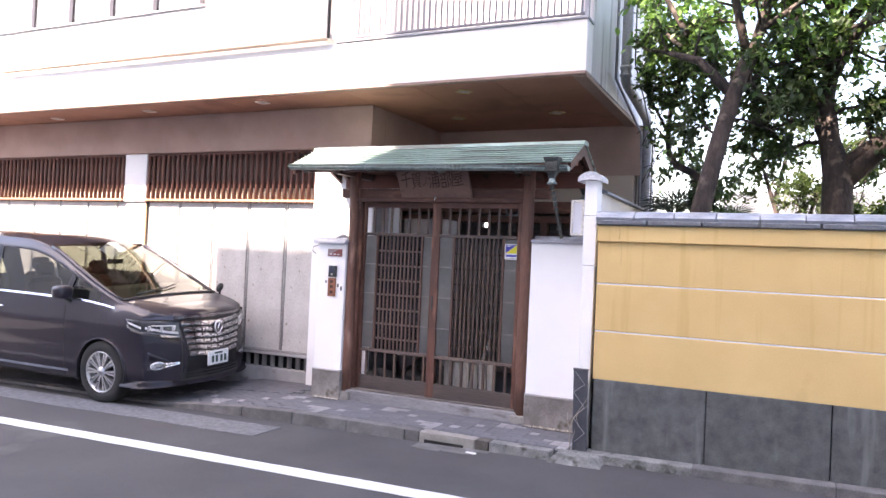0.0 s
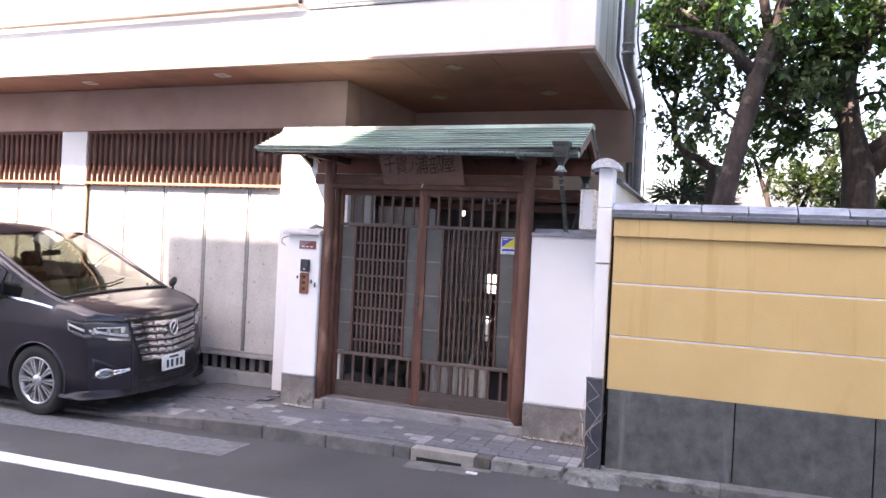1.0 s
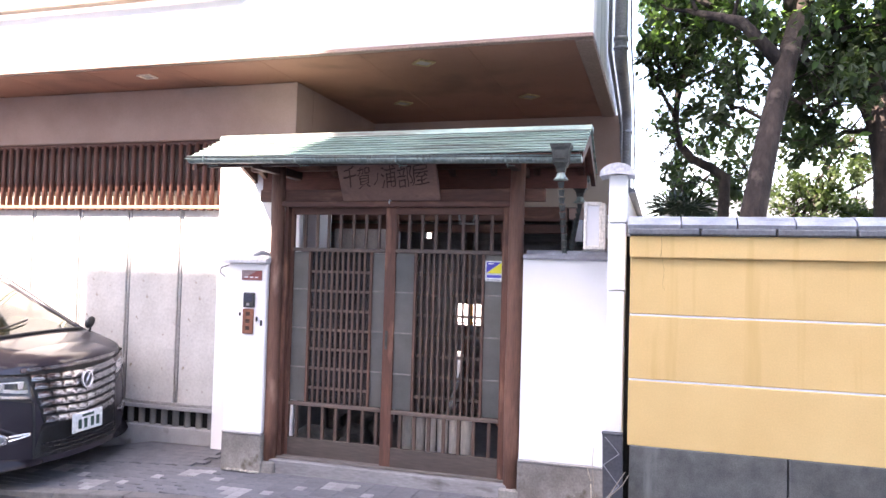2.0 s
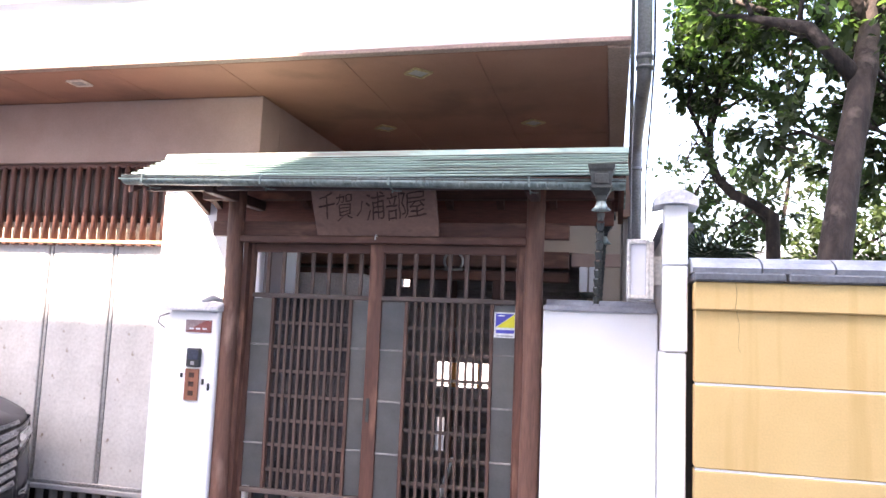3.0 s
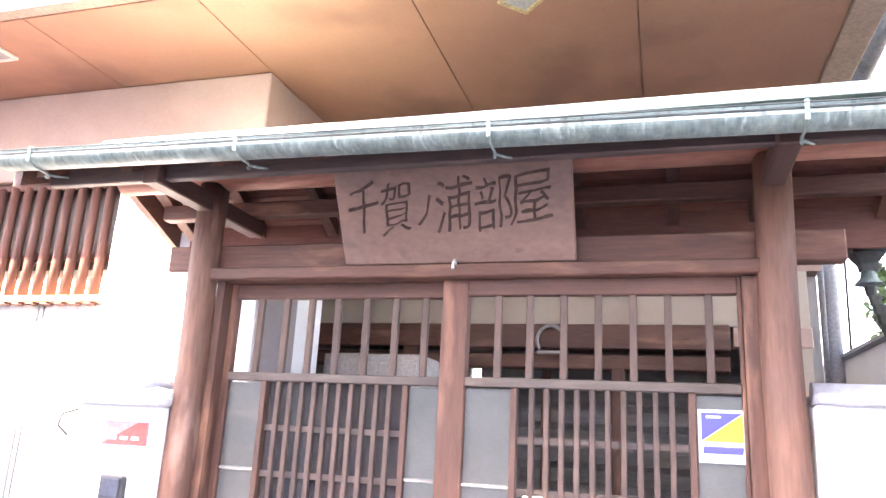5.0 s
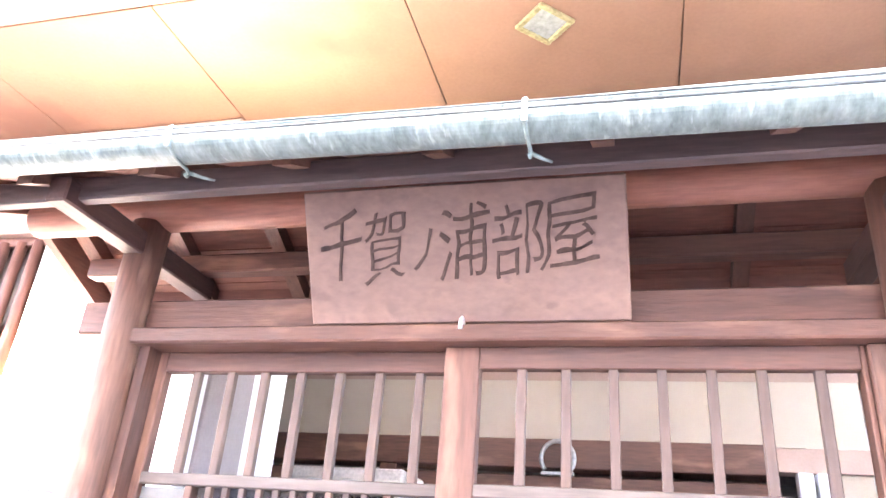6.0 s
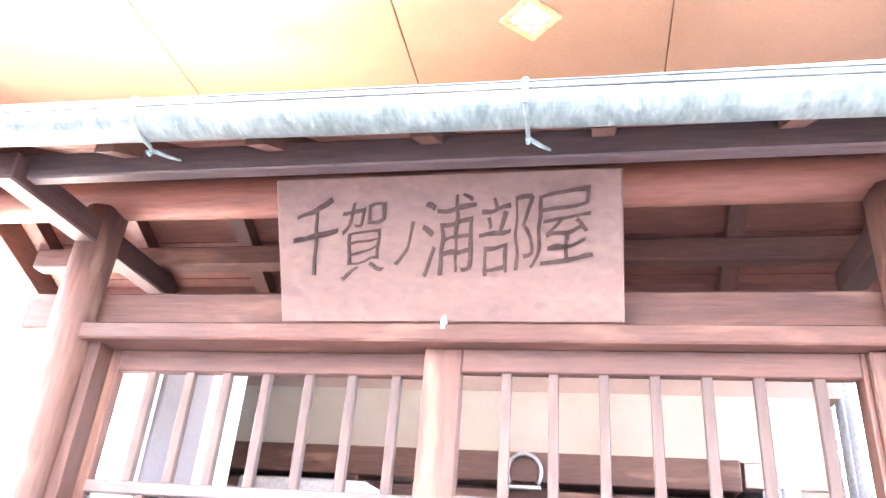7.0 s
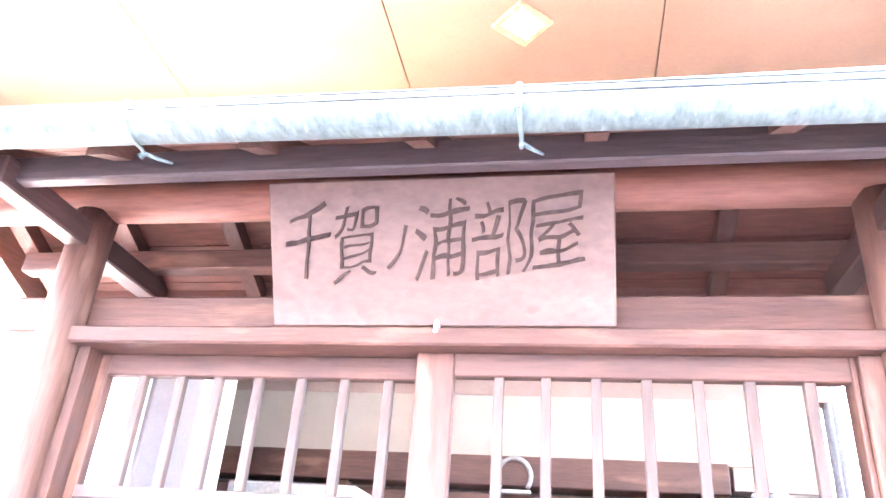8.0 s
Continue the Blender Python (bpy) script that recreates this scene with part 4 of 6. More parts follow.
def door_leaf(x0, x1, y, bars, first_glass, last_glass, s0, s1):
    t = thing("sliding_door", ((x0 + x1) / 2, y, 0.11), "dark brown lattice sliding door with frosted glass panes, closed", "door", "gate doors")
    d0, d1 = y - 0.016, y + 0.016
    part("stile", box(x0, x0 + s0, d0, d1, 0.112, 2.05, 0.003), wood_z, t)
    part("stile", box(x1 - s1, x1, d0, d1, 0.112, 2.05, 0.003), wood_z, t)
    xa, xb = x0 + s0, x1 - s1
    part("top_rail", box(xa, xb, d0, d1, 1.996, 2.05, 0.003), wood_x, t)
    part("middle_rail", box(xa, xb, d0 - 0.004, d1, 1.706, 1.735, 0.003), wood_dark_x, t)
    part("lock_rail", box(xa, xb, d0 - 0.004, d1, 0.5, 0.53, 0.003), wood_dark_x, t)
    part("bottom_rail", box(xa, xb, d0, d1, 0.112, 0.25, 0.003), wood_foot, t)
    me = mesh_of(box(-0.011, 0.011, -0.01, 0.01, 1.735, 2.0, 0.002), wood_dark, "upper_bar")
    for bx in bars:
        piece("upper_bar", me, t, (bx, y, 0))
    n = 7
    me = mesh_of(box(-0.012, 0.012, -0.01, 0.01, 0.25, 0.5, 0.002), wood_dark, "lower_bar")
    for i in range(n):
        piece("lower_bar", me, t, (xa + (xb - xa) * (i + 0.6) / (n + 0.2), y, 0))
    la, lb = first_glass, last_glass
    part("lattice_stile", box(la, la + 0.02, d0, d1, 0.53, 1.706, 0.002), wood_stile, t)
    part("lattice_stile", box(lb - 0.02, lb, d0, d1, 0.53, 1.706, 0.002), wood_stile, t)
    n = 10
    me = mesh_of(box(-0.008, 0.008, -0.014, 0.002, 0.53, 1.706, 0.0015), wood_dark, "lattice_bar")
    for i in range(n):
        piece("lattice_bar", me, t, (la + 0.02 + (lb - la - 0.04) * (i + 1) / (n + 1), y, 0))
    for i in range(7):
        z = 0.644 + 0.151 * i
        part("cross_bar", box(la + 0.02, lb - 0.02, y + 0.0025, y + 0.013, z - 0.01, z + 0.01), wood_dark_x, t)
    for ga, gb in ((xa, la), (lb, xb)):
        zs = [0.53, 0.8, 1.105, 1.41, 1.706]
        for z0, z1 in zip(zs, zs[1:]):
            part("pane", box(ga + 0.002, gb - 0.002, y - 0.003, y + 0.003, z0 + 0.006, z1 - 0.006), frosted, t, "frosted grey glass pane")
        for z in zs[1:4]:
            part("muntin", box(ga, gb, y - 0.008, y + 0.008, z - 0.005, z + 0.005, 0.001), muntin_pale, t)
    return t


mesh_cloth = bpy.data.materials.new("screen_mesh")
mesh_cloth.use_nodes = True
mn, ml = mesh_cloth.node_tree.nodes, mesh_cloth.node_tree.links
mesh_mix, mesh_clear = mn.new("ShaderNodeMixShader"), mn.new("ShaderNodeBsdfTransparent")
mn["Principled BSDF"].inputs["Base Color"].default_value = (0.08, 0.066, 0.07, 1)
mn["Principled BSDF"].inputs["Roughness"].default_value = 0.8
mesh_mix.inputs[0].default_value = 0.72
ml.new(mesh_clear.outputs[0], mesh_mix.inputs[1])
ml.new(mn["Principled BSDF"].outputs[0], mesh_mix.inputs[2])
ml.new(mesh_mix.outputs[0], mn["Material Output"].inputs[0])
left_door = door_leaf(-0.885, 0.03, 0.02, (-0.745, -0.642, -0.545, -0.442, -0.334, -0.228, -0.122), -0.706, -0.165, 0.046, 0.065)
right_door = door_leaf(-0.05, 0.862, -0.018, (0.136, 0.238, 0.344, 0.449, 0.553, 0.655, 0.77), 0.183, 0.724, 0.086, 0.012)
part("screen", box(-0.69, -0.182, 0.0365, 0.0375, 0.53, 1.71), mesh_cloth, left_door, "dim fly screen behind the lattice")
part("pull", box(-0.03, -0.01, -0.038, -0.032, 0.98, 1.12, 0.002), copper_dark, right_door, "sunken dark finger pull")

# sticker on the door's pane: white card, blue and yellow halves, bar of lettering
st = thing("security_sticker", (0.79, -0.024, 1.59), "square white sticker with blue and yellow halves", "sticker")
part("card", box(0.728, 0.856, -0.0285, -0.0225, 1.515, 1.662), plain_white, st)
part("blue_field", prism([(0.737, 1.575), (0.737, 1.653), (0.847, 1.653)], "y", -0.03, -0.0285), blue_print, st)
part("yellow_field", prism([(0.739, 1.573), (0.848, 1.651), (0.848, 1.573)], "y", -0.03, -0.0285), yellow_print, st)
part("letter_bar", prism([(0.739, 1.54), (0.845, 1.54), (0.848, 1.56), (0.742, 1.56)], "y", -0.03, -0.0285), blue_print, st)
part("small_bar", box(0.75, 0.79, -0.0312, -0.03, 1.638, 1.645), plain_white, st)
part("small_bar", box(0.745, 0.84, -0.03, -0.0285, 1.522, 1.528), pipe_grey, st)

# ---- name board over the doors ----
sign = thing("name_board", (0, -0.1, 2.1), "weathered wooden name board with dark brush lettering", "sign")
SB, ST = Vector((0, -0.068, 2.1)), Vector((0, -0.232, 2.388))
up = (ST - SB).normalized()
out = Vector((1, 0, 0)).cross(up)
b = box(-0.386, 0.389, -0.014, 0.014, 0, (ST - SB).length, 0.004)
tilt = Matrix.Translation(SB) @ Matrix((( 1, 0, 0, 0), (0, -out.y, up.y, 0), (0, -out.z, up.z, 0), (0, 0, 0, 1)))
bmesh.ops.transform(b, matrix=tilt, verts=b.verts)
part("board", b, wood_sign, sign)


def letters(body, u, v, size, wide=1.0, lean=0.0, weight=0.0):
    c = bpy.data.curves.new("character", "FONT")
    c.body, c.size, c.extrude, c.align_x, c.shear, c.offset = body, size, 0.003, "CENTER", lean, weight
    o = bpy.data.objects.new("character", c)
    scene.collection.objects.link(o)
    bpy.context.view_layer.update()
    me = bpy.data.meshes.new_from_object(o)
    bpy.data.objects.remove(o)
    m = tilt @ Matrix.Translation((u, -0.0155, v)) @ Matrix.Rotation(math.pi / 2, 4, "X") @ Matrix.Diagonal((wide, 1, 1, 1)) @ Matrix(((1, 0, 0, 0), (0.13, 1, 0, 0), (0, 0, 1, 0), (0, 0, 0, 1)))
    b = bmesh.new()
    b.from_mesh(me)
    bpy.data.meshes.remove(me)
    bmesh.ops.remove_doubles(b, verts=b.verts, dist=0.00002)
    bmesh.ops.subdivide_edges(b, edges=[e for e in b.edges if e.calc_length() > 0.02 * size / 0.19], cuts=3)
    for vert in b.verts:
        q = Vector((vert.co.x, vert.co.y, 0)) * 22 + Vector((u * 31, 0, 0))
        vert.co.x += 0.0085 * noise.noise(q)
        vert.co.y += 0.0075 * noise.noise(q + Vector((9, 4, 0)))
    bmesh.ops.transform(b, matrix=m, verts=b.verts)
    todo = set(b.verts)
    while todo:
        group, front = set(), [todo.pop()]
        while front:
            vert = front.pop()
            group.add(vert)
            for e in vert.link_edges:
                o2 = e.other_vert(vert)
                if o2 in todo:
                    todo.remove(o2)
                    front.append(o2)
        stroke = bmesh.new()
        made = {vert: stroke.verts.new(vert.co) for vert in group}
        for f in {f for vert in group for f in vert.link_faces}:
            stroke.faces.new([made[vert] for vert in f.verts])
        part("stroke", stroke, ink, sign)
    b.free()


for ch, u, v, size, wide, lean in (("千", -0.3, 0.122, 0.185, 0.66, 0.14), ("賀", -0.185, 0.122, 0.18, 0.66, 0.12), ("ノ", -0.085, 0.13, 0.13, 0.62, 0.0),
                                   ("浦", 0.01, 0.122, 0.19, 0.72, 0.08), ("部", 0.14, 0.122, 0.19, 0.7, 0.06), ("屋", 0.259, 0.14, 0.185, 0.8, 0.06)):
    letters(ch, u, v, size, wide, lean, -0.0016)
tagged(part("nail", tube([(0.005, -0.12, 2.066), (0.005, -0.122, 2.085), (0.005, -0.108, 2.098), (0.005, -0.085, 2.09)], [0.006, 0.0045, 0.004, 0.004], 6), plain_white), "small pale hook under the name board", "hook")

# ---- wing walls of the gate ----
cap_pale = material("cap_pale", (0.56, 0.56, 0.59), (0.7, 0.7, 0.73), scale=6, rough=0.55, bump=0.1)
def wing_wall(name, x0, x1, y0, y1, top, label):
    t = thing(name, ((x0 + x1) / 2, (y0 + y1) / 2, 0), label, "wall", kind="structure")
    part("plaster", box(x0, x1, y0, y1, 0.285, top, 0.008), white_wall, t)
    part("base_course", box(x0 - 0.008, x1 + 0.008, y0 - 0.012, y1, -0.04, 0.285, 0.01), base_stone, t, "brown stained stone base course")
    part("drip", box(x0 - 0.004, x1 + 0.004, y0 - 0.018, y1, 0.272, 0.29, 0.004), metal_grey, t)
    return t


wl = wing_wall("wall_wing_intercom", -1.325, -0.985, -0.14, 0.06, 1.6, "low white plastered wing wall with intercom")
b = bmesh.new()
prism([(-0.19, 1.6), (-0.19, 1.625), (-0.1, 1.66), (0.02, 1.66), (0.11, 1.625), (0.11, 1.6)], "x", -1.365, -0.97, b)
bmesh.ops.bevel(b, geom=b.edges[:], offset=0.006, segments=2, affect="EDGES")
part("coping", b, cap_pale, wl, "grey ceramic coping tile")
part("coping_roll", tube([(-1.13, -0.1, 1.66), (-1.08, -0.06, 1.69), (-1.02, -0.03, 1.67)], [0.012, 0.022, 0.012], 8), tile_grey, wl)
wr_ = wing_wall("wall_wing_lamp", 1.02, 1.64, -0.12, 0.08, 1.68, "white plastered wing wall between gate and pillar")
wing_tile = material("wing_tile", (0.3, 0.3, 0.33), (0.46, 0.46, 0.5), scale=6, rough=0.5, bump=0.12, fine=60, grain=0.12)
part("coping", box(1.02, 1.635, -0.148, 0.11, 1.68, 1.71, 0.012, seg=2), wing_tile, wr_, "grey tile coping")
part("coping_tile", tube([(1.03, -0.02, 1.712), (1.63, -0.02, 1.712)], 0.035, 10), wing_tile, wr_)

# intercom, plates
navy_face = material("navy_face", (0.035, 0.042, 0.065), (0.05, 0.058, 0.085), rough=0.2, bump=0)
ic = thing("intercom", (-1.124, -0.15, 1.31), "black door intercom with grey face on the wall", "intercom")
part("case", box(-1.174, -1.079, -0.165, -0.14, 1.255, 1.37, 0.006), black_plastic, ic)
part("face", box(-1.162, -1.091, -0.169, -0.165, 1.3, 1.36, 0.002), navy_face, ic)
part("button", box(-1.139, -1.114, -0.17, -0.165, 1.268, 1.29, 0.002), metal_grey, ic)
nb = thing("name_plate", (-1.134, -0.15, 1.14), "reddish wooden name plate with dark marks", "name plate")
part("plate", box(-1.179, -1.086, -0.156, -0.14, 1.05, 1.243, 0.004), name_wood, nb)
for k in range(3):
    part("mark", box(-1.149, -1.114, -0.1585, -0.156, 1.19 - k * 0.055, 1.22 - k * 0.055), ink, nb)
tag_mauve = material("tag_mauve", (0.23, 0.165, 0.17), (0.3, 0.22, 0.225), scale=10, rough=0.45, bump=0.03)
tp = thing("wall_tag", (-1.104, -0.15, 1.5), "small red and mauve enamel plate on the wall", "plate")
part("plate", box(-1.204, -1.024, -0.147, -0.14, 1.468, 1.545, 0.002), tag_mauve, tp)
part("red_field", prism([(-1.202, 1.47), (-1.026, 1.47), (-1.026, 1.543), (-1.064, 1.543)], "y", -0.149, -0.147), red_plate, tp)
for k in range(3):
    part("bar", box(-1.174 + k * 0.045, -1.144 + k * 0.045, -0.1502, -0.149, 1.485, 1.496), cap_pale, tp)
for k, (hx, hz) in enumerate(((-1.209, 1.2), (-1.059, 1.17), (-1.019, 1.145))):
    tagged(part("wall_hook", box(hx - 0.007, hx + 0.007, -0.152, -0.14, hz - 0.014 - 0.008 * k, hz + 0.014, 0.003), black_plastic), "small black bracket fixed to the white wall", "bracket", "wall brackets")
tagged(part("wire", tube([(-1.334, -0.13, 1.58), (-1.394, -0.14, 1.56), (-1.404, -0.14, 1.52), (-1.354, -0.145, 1.49)], 0.004, 6), black_plastic), "loose black wire end below the coping", "wire")

# ---- pillar, boundary wall and lamp ----
pl = thing("wall_pillar", (1.7, -0.5, 0), "white end pillar of the boundary wall with rounded cap", "wall", kind="structure")
part("pillar_low", box(1.64, 1.738, -0.64, -0.122, 0.0, 1.485, 0.006), white_wall, pl)
part("pillar_mid", box(1.635, 1.743, -0.648, -0.5, 1.49, 1.895, 0.006), white_wall, pl)
part("pillar_top", box(1.635, 1.743, -0.648, -0.5, 1.9, 2.19, 0.006), white_wall, pl)
arc = [(1.583 + 0.205 * k / 12, 2.208 + 0.052 * math.sin(math.pi * k / 12) ** 0.7) for k in range(13)]
b = prism(arc + [(x, 2.178 + 0.016 * math.sin(math.pi * k / 12)) for k, (x, z) in enumerate(arc)][::-1], "y", -0.69, -0.49)
part("cap", b, cap_pale, pl, "pale curved tile cap")
bw_mat = material("boundary_plaster", (0.75, 0.71, 0.67), (0.82, 0.78, 0.74), scale=1.5, rough=0.88, bump=0.2, fine=90, grain=0.06, wear=(0.5, 0.46, 0.43), wear_at=0.64)
bw = thing("wall_boundary", (1.7, 2.5, 0), "grey plastered boundary wall with dark tile coping", "wall", kind="structure")
part("plaster", box(1.655, 1.7425, -0.121, 6.0, -0.1, 2.1, 0.004), bw_mat, bw)
part("plaster_top", box(1.648, 1.7425, -0.499, -0.122, 1.487, 2.1, 0.004), bw_mat, bw)
part("coping", prism([(1.615, 2.1), (1.79, 2.1), (1.782, 2.122), (1.7, 2.155), (1.622, 2.122)], "y", -0.488, 6.0), tile_dark, bw)
lamp_cream = material("lamp_cream", (0.68, 0.65, 0.61), (0.76, 0.73, 0.69), scale=6, rough=0.5, bump=0.05)
lm = thing("wall_lamp", (1.5, -0.4, 2.04), "white box wall lamp with milk-glass panes", "lamp")
part("back_box", box(1.484, 1.6, -0.4, -0.29, 1.75, 2.04, 0.005), lamp_cream, lm)
part("wall_bracket", box(1.6, 1.65, -0.37, -0.32, 1.82, 1.97, 0.004), lamp_cream, lm)
part("pane", box(1.484, 1.562, -0.424, -0.4, 1.765, 2.025, 0.003), lamp_glass, lm, "bluish milk-glass pane")
for x0, x1, z0, z1 in ((1.466, 1.484, 1.745, 2.048), (1.562, 1.578, 1.745, 2.048), (1.484, 1.562, 1.745, 1.765), (1.484, 1.562, 2.025, 2.048)):
    part("frame_bar", box(x0, x1, -0.438, -0.4, z0, z1, 0.003), lamp_cream, lm)
part("side_plate", box(1.578, 1.6, -0.43, -0.4, 1.745, 2.04, 0.003), lamp_cream, lm)
part("bottom", box(1.47, 1.6, -0.43, -0.3, 1.735, 1.745, 0.003), metal_grey, lm)

# ---- yellow wall ----
YW = -0.692
yw = thing("wall_yellow", (5, YW, 0), "ochre-yellow plastered garden wall on dark granite", "wall", kind="structure")
X0, X1 = 1.772, 11.0
part("core", box(X0 + 0.01, X1, YW + 0.03, YW + 0.22, 0.582, 1.81), yellow_plaster, yw)
part("footing", box(X0 + 0.01, X1, YW + 0.022, YW + 0.22, -0.3, 0.582), dark_gap, yw)
for z0, z1 in ((0.582, 0.962), (0.974, 1.344), (1.356, 1.689)):
    part("plaster_field", box(X0, X1, YW, YW + 0.24, z0, z1, 0.004), yellow_streaked if z0 > 0.9 else yellow_plaster, yw)
for z in (0.968, 1.35):
    part("white_joint", box(X0 + 0.002, X1, YW + 0.003, YW + 0.03, z - 0.0045, z + 0.0045), white_wall, yw, "thin white joint line")
part("cornice", box(X0 - 0.004, X1, YW - 0.026, YW + 0.26, 1.689, 1.819, 0.006), yellow_streaked, yw, "projecting plaster cornice band")
gx = X0 + 0.01
k = 0
while gx < X1 - 0.5:
    g1 = 2.642 if k == 0 else gx + 0.842
    part("granite_slab", box(gx + 0.004, g1 - 0.004, YW - 0.012, YW + 0.03, -0.3, 0.582, 0.004), granite, yw)
    gx, k = g1, k + 1
part("joint_filler", box(1.7435, X0 + 0.008, YW + 0.1, YW + 0.2, -0.2, 1.819), dark_gap, yw, "dark open joint beside the pillar")
lower_t = mesh_of(box(0.004, 0.4, YW - 0.05, YW + 0.28, 1.821, 1.861, 0.008), tile_dark, "flat_tile")
bb = bmesh.new()
prism([(YW - 0.035, 1.861), (YW - 0.045, 1.883), (YW - 0.02, 1.908), (YW + 0.04, 1.933), (YW + 0.115, 1.943), (YW + 0.19, 1.933), (YW + 0.25, 1.908), (YW + 0.275, 1.883), (YW + 0.265, 1.861)], "x", 0.004, 0.3, bb)
roll_t = mesh_of(bb, tile_grey, "roll_tile")
for i in range(23):
    piece("flat_tile", lower_t, yw, (X0 - 0.015 + 0.404 * i, 0, 0))
for i in range(30):
    piece("roll_tile", roll_t, yw, (X0 - 0.02 + 0.304 * i, 0.002 * math.sin(i * 5), 0.002 * math.sin(i * 3.3)))
crack = [(1.945, YW - 0.0275, 1.818), (1.95, YW - 0.0275, 1.76), (1.943, YW - 0.0275, 1.695)]
crack_brown = material("crack_brown", (0.3, 0.19, 0.07), (0.4, 0.26, 0.1), rough=0.9, bump=0)
part("crack", tube(crack, 0.0014, 4), crack_brown, yw)
part("crack", tube([(1.95, YW - 0.001, 1.7), (1.965, YW - 0.001, 1.62), (1.958, YW - 0.001, 1.53), (1.97, YW - 0.001, 1.5)], 0.0009, 4), crack_brown, yw)

# slate-coloured board with wire mesh in the corner, dry twigs, pebbles
slate = material("slate_board", (0.05, 0.052, 0.065), (0.085, 0.087, 0.1), scale=6, rough=0.6, bump=0.15)
slate_line = material("slate_line", (0.22, 0.22, 0.25), (0.3, 0.3, 0.33), scale=30, rough=0.7, bump=0)
board = thing("corner_board", (1.72, -0.75, 0.0), "dark slate board with zigzag wire in the corner", "board")
sheet_bm = box(1.648, 1.762, -0.765, -0.735, road_z(1.7) + 0.06, 0.645, 0.004)
box(1.644, 1.766, -0.77, -0.73, 0.645, 0.66, 0.004, sheet_bm)
for v in sheet_bm.verts:
    v.co.x -= 0.022 * v.co.z
part("panel", sheet_bm, slate, board)
zigzag = [(1.65, 0.632), (1.732, 0.54), (1.643, 0.4685), (1.7325, 0.355), (1.647, 0.262), (1.744, 0.15), (1.664, 0.074)]
for p, q in zip(zigzag, zigzag[1:]):
    part("wire", tube([(p[0], -0.768, p[1]), (q[0], -0.768, q[1])], 0.003, 5), slate_line, board, "pale thin wire across the board")
twig_mat = material("dry_twig", (0.3, 0.25, 0.21), (0.42, 0.36, 0.3), rough=0.9)
twig_pale = material("dry_stem_pale", (0.5, 0.42, 0.33), (0.65, 0.57, 0.46), rough=0.9)
tw = thing("dry_plant", (1.54, -0.15, 0), "dry leafless weed growing at the wall foot", "plant", "dry weeds")
part("stem", tube([(1.545, -0.15, 0.0), (1.53, -0.16, 0.06), (1.52, -0.155, 0.18)], [0.006, 0.006, 0.005], 6), twig_pale, tw)
part("stem", tube([(1.52, -0.15, 0.2), (1.505, -0.16, 0.25), (1.497, -0.155, 0.285)], [0.004, 0.004, 0.002], 5), twig_pale, tw)
part("stem", tube([(1.548, -0.15, 0.0), (1.54, -0.17, 0.2), (1.528, -0.16, 0.33), (1.535, -0.15, 0.42)], [0.003, 0.0025, 0.002, 0.001], 5), twig_mat, tw)
for k in range(4):
    a = random.uniform(-0.06, 0.06)
    part("stem", tube([(1.55, -0.16, 0.0), (1.55 + a, -0.18, 0.05), (1.55 + 2 * a, -0.2, 0.09 + 0.03 * k)], [0.003, 0.0025, 0.001], 5), twig_mat, tw)
tb = thing("dry_plant", (1.64, -0.79, -0.04), "dry branching twigs in front of the slate board", "plant", "dry weeds")
for line, r in (([(1.64, 0.0), (1.632, 0.1), (1.638, 0.225), (1.672, 0.29), (1.716, 0.36), (1.768, 0.447)], 0.0042), ([(1.65, 0.26), (1.7, 0.315), (1.752, 0.365), (1.788, 0.43)], 0.0034),
                ([(1.688, 0.31), (1.681, 0.27), (1.69, 0.235), (1.703, 0.194)], 0.0028), ([(1.634, 0.16), (1.612, 0.22), (1.603, 0.3)], 0.0024), ([(1.636, 0.05), (1.66, 0.12), (1.67, 0.17)], 0.0022)):
    pts = [(px, -0.787 - 0.02 * px * (k % 2) * 0.3, pz) for k, (px, pz) in enumerate(line)]
    part("stem", tube(pts, [r * (1 - 0.5 * k / len(pts)) for k in range(len(pts))], 6), twig_mat, tb)
pebble_soil = material("pebble_soil", (0.05, 0.036, 0.026), (0.1, 0.075, 0.055), scale=30, rough=0.95, bump=0.6)
peb = material("pebble", (0.3, 0.25, 0.2), (0.6, 0.56, 0.5), scale=8, rough=0.8, vary=0.4)
pebbles = thing("pebble_edging", (1.25, -0.17, 0), "row of small brown and white pebbles at the wall foot", "pebbles")
pb = bmesh.new()
bmesh.ops.create_icosphere(pb, subdivisions=1, radius=0.016)
peb_me = mesh_of(pb, peb, "pebble")
part("soil", box(1.03, 1.6, -0.2, -0.133, -0.02, 0.004, 0.003), pebble_soil, pebbles)
for k in range(26):
    o = piece("pebble", peb_me, pebbles, (1.04 + 0.0212 * k + random.uniform(-0.005, 0.005), -0.168 - random.uniform(0, 0.012), 0.008), random.uniform(0, 3))
    o.scale = (random.uniform(0.7, 1.2), random.uniform(0.6, 1.1), random.uniform(0.5, 0.9))
for k in range(16):
    o = piece("pebble", peb_me, pebbles, (-1.29 + 0.02 * k, -0.165 - random.uniform(0, 0.02), 0.0), random.uniform(0, 3))
    o.scale = (random.uniform(0.7, 1.2), random.uniform(0.6, 1.1), random.uniform(0.5, 0.8))

# ---- inside the gate ----
pot_mat = material("pale_post", (0.42, 0.38, 0.34), (0.62, 0.58, 0.53), scale=4, rough=0.7, stretch=(1, 1, 0.2))
fence = thing("low_fence", (0.3, 0.2, 0), "low row of pale round posts behind the door", "fence")
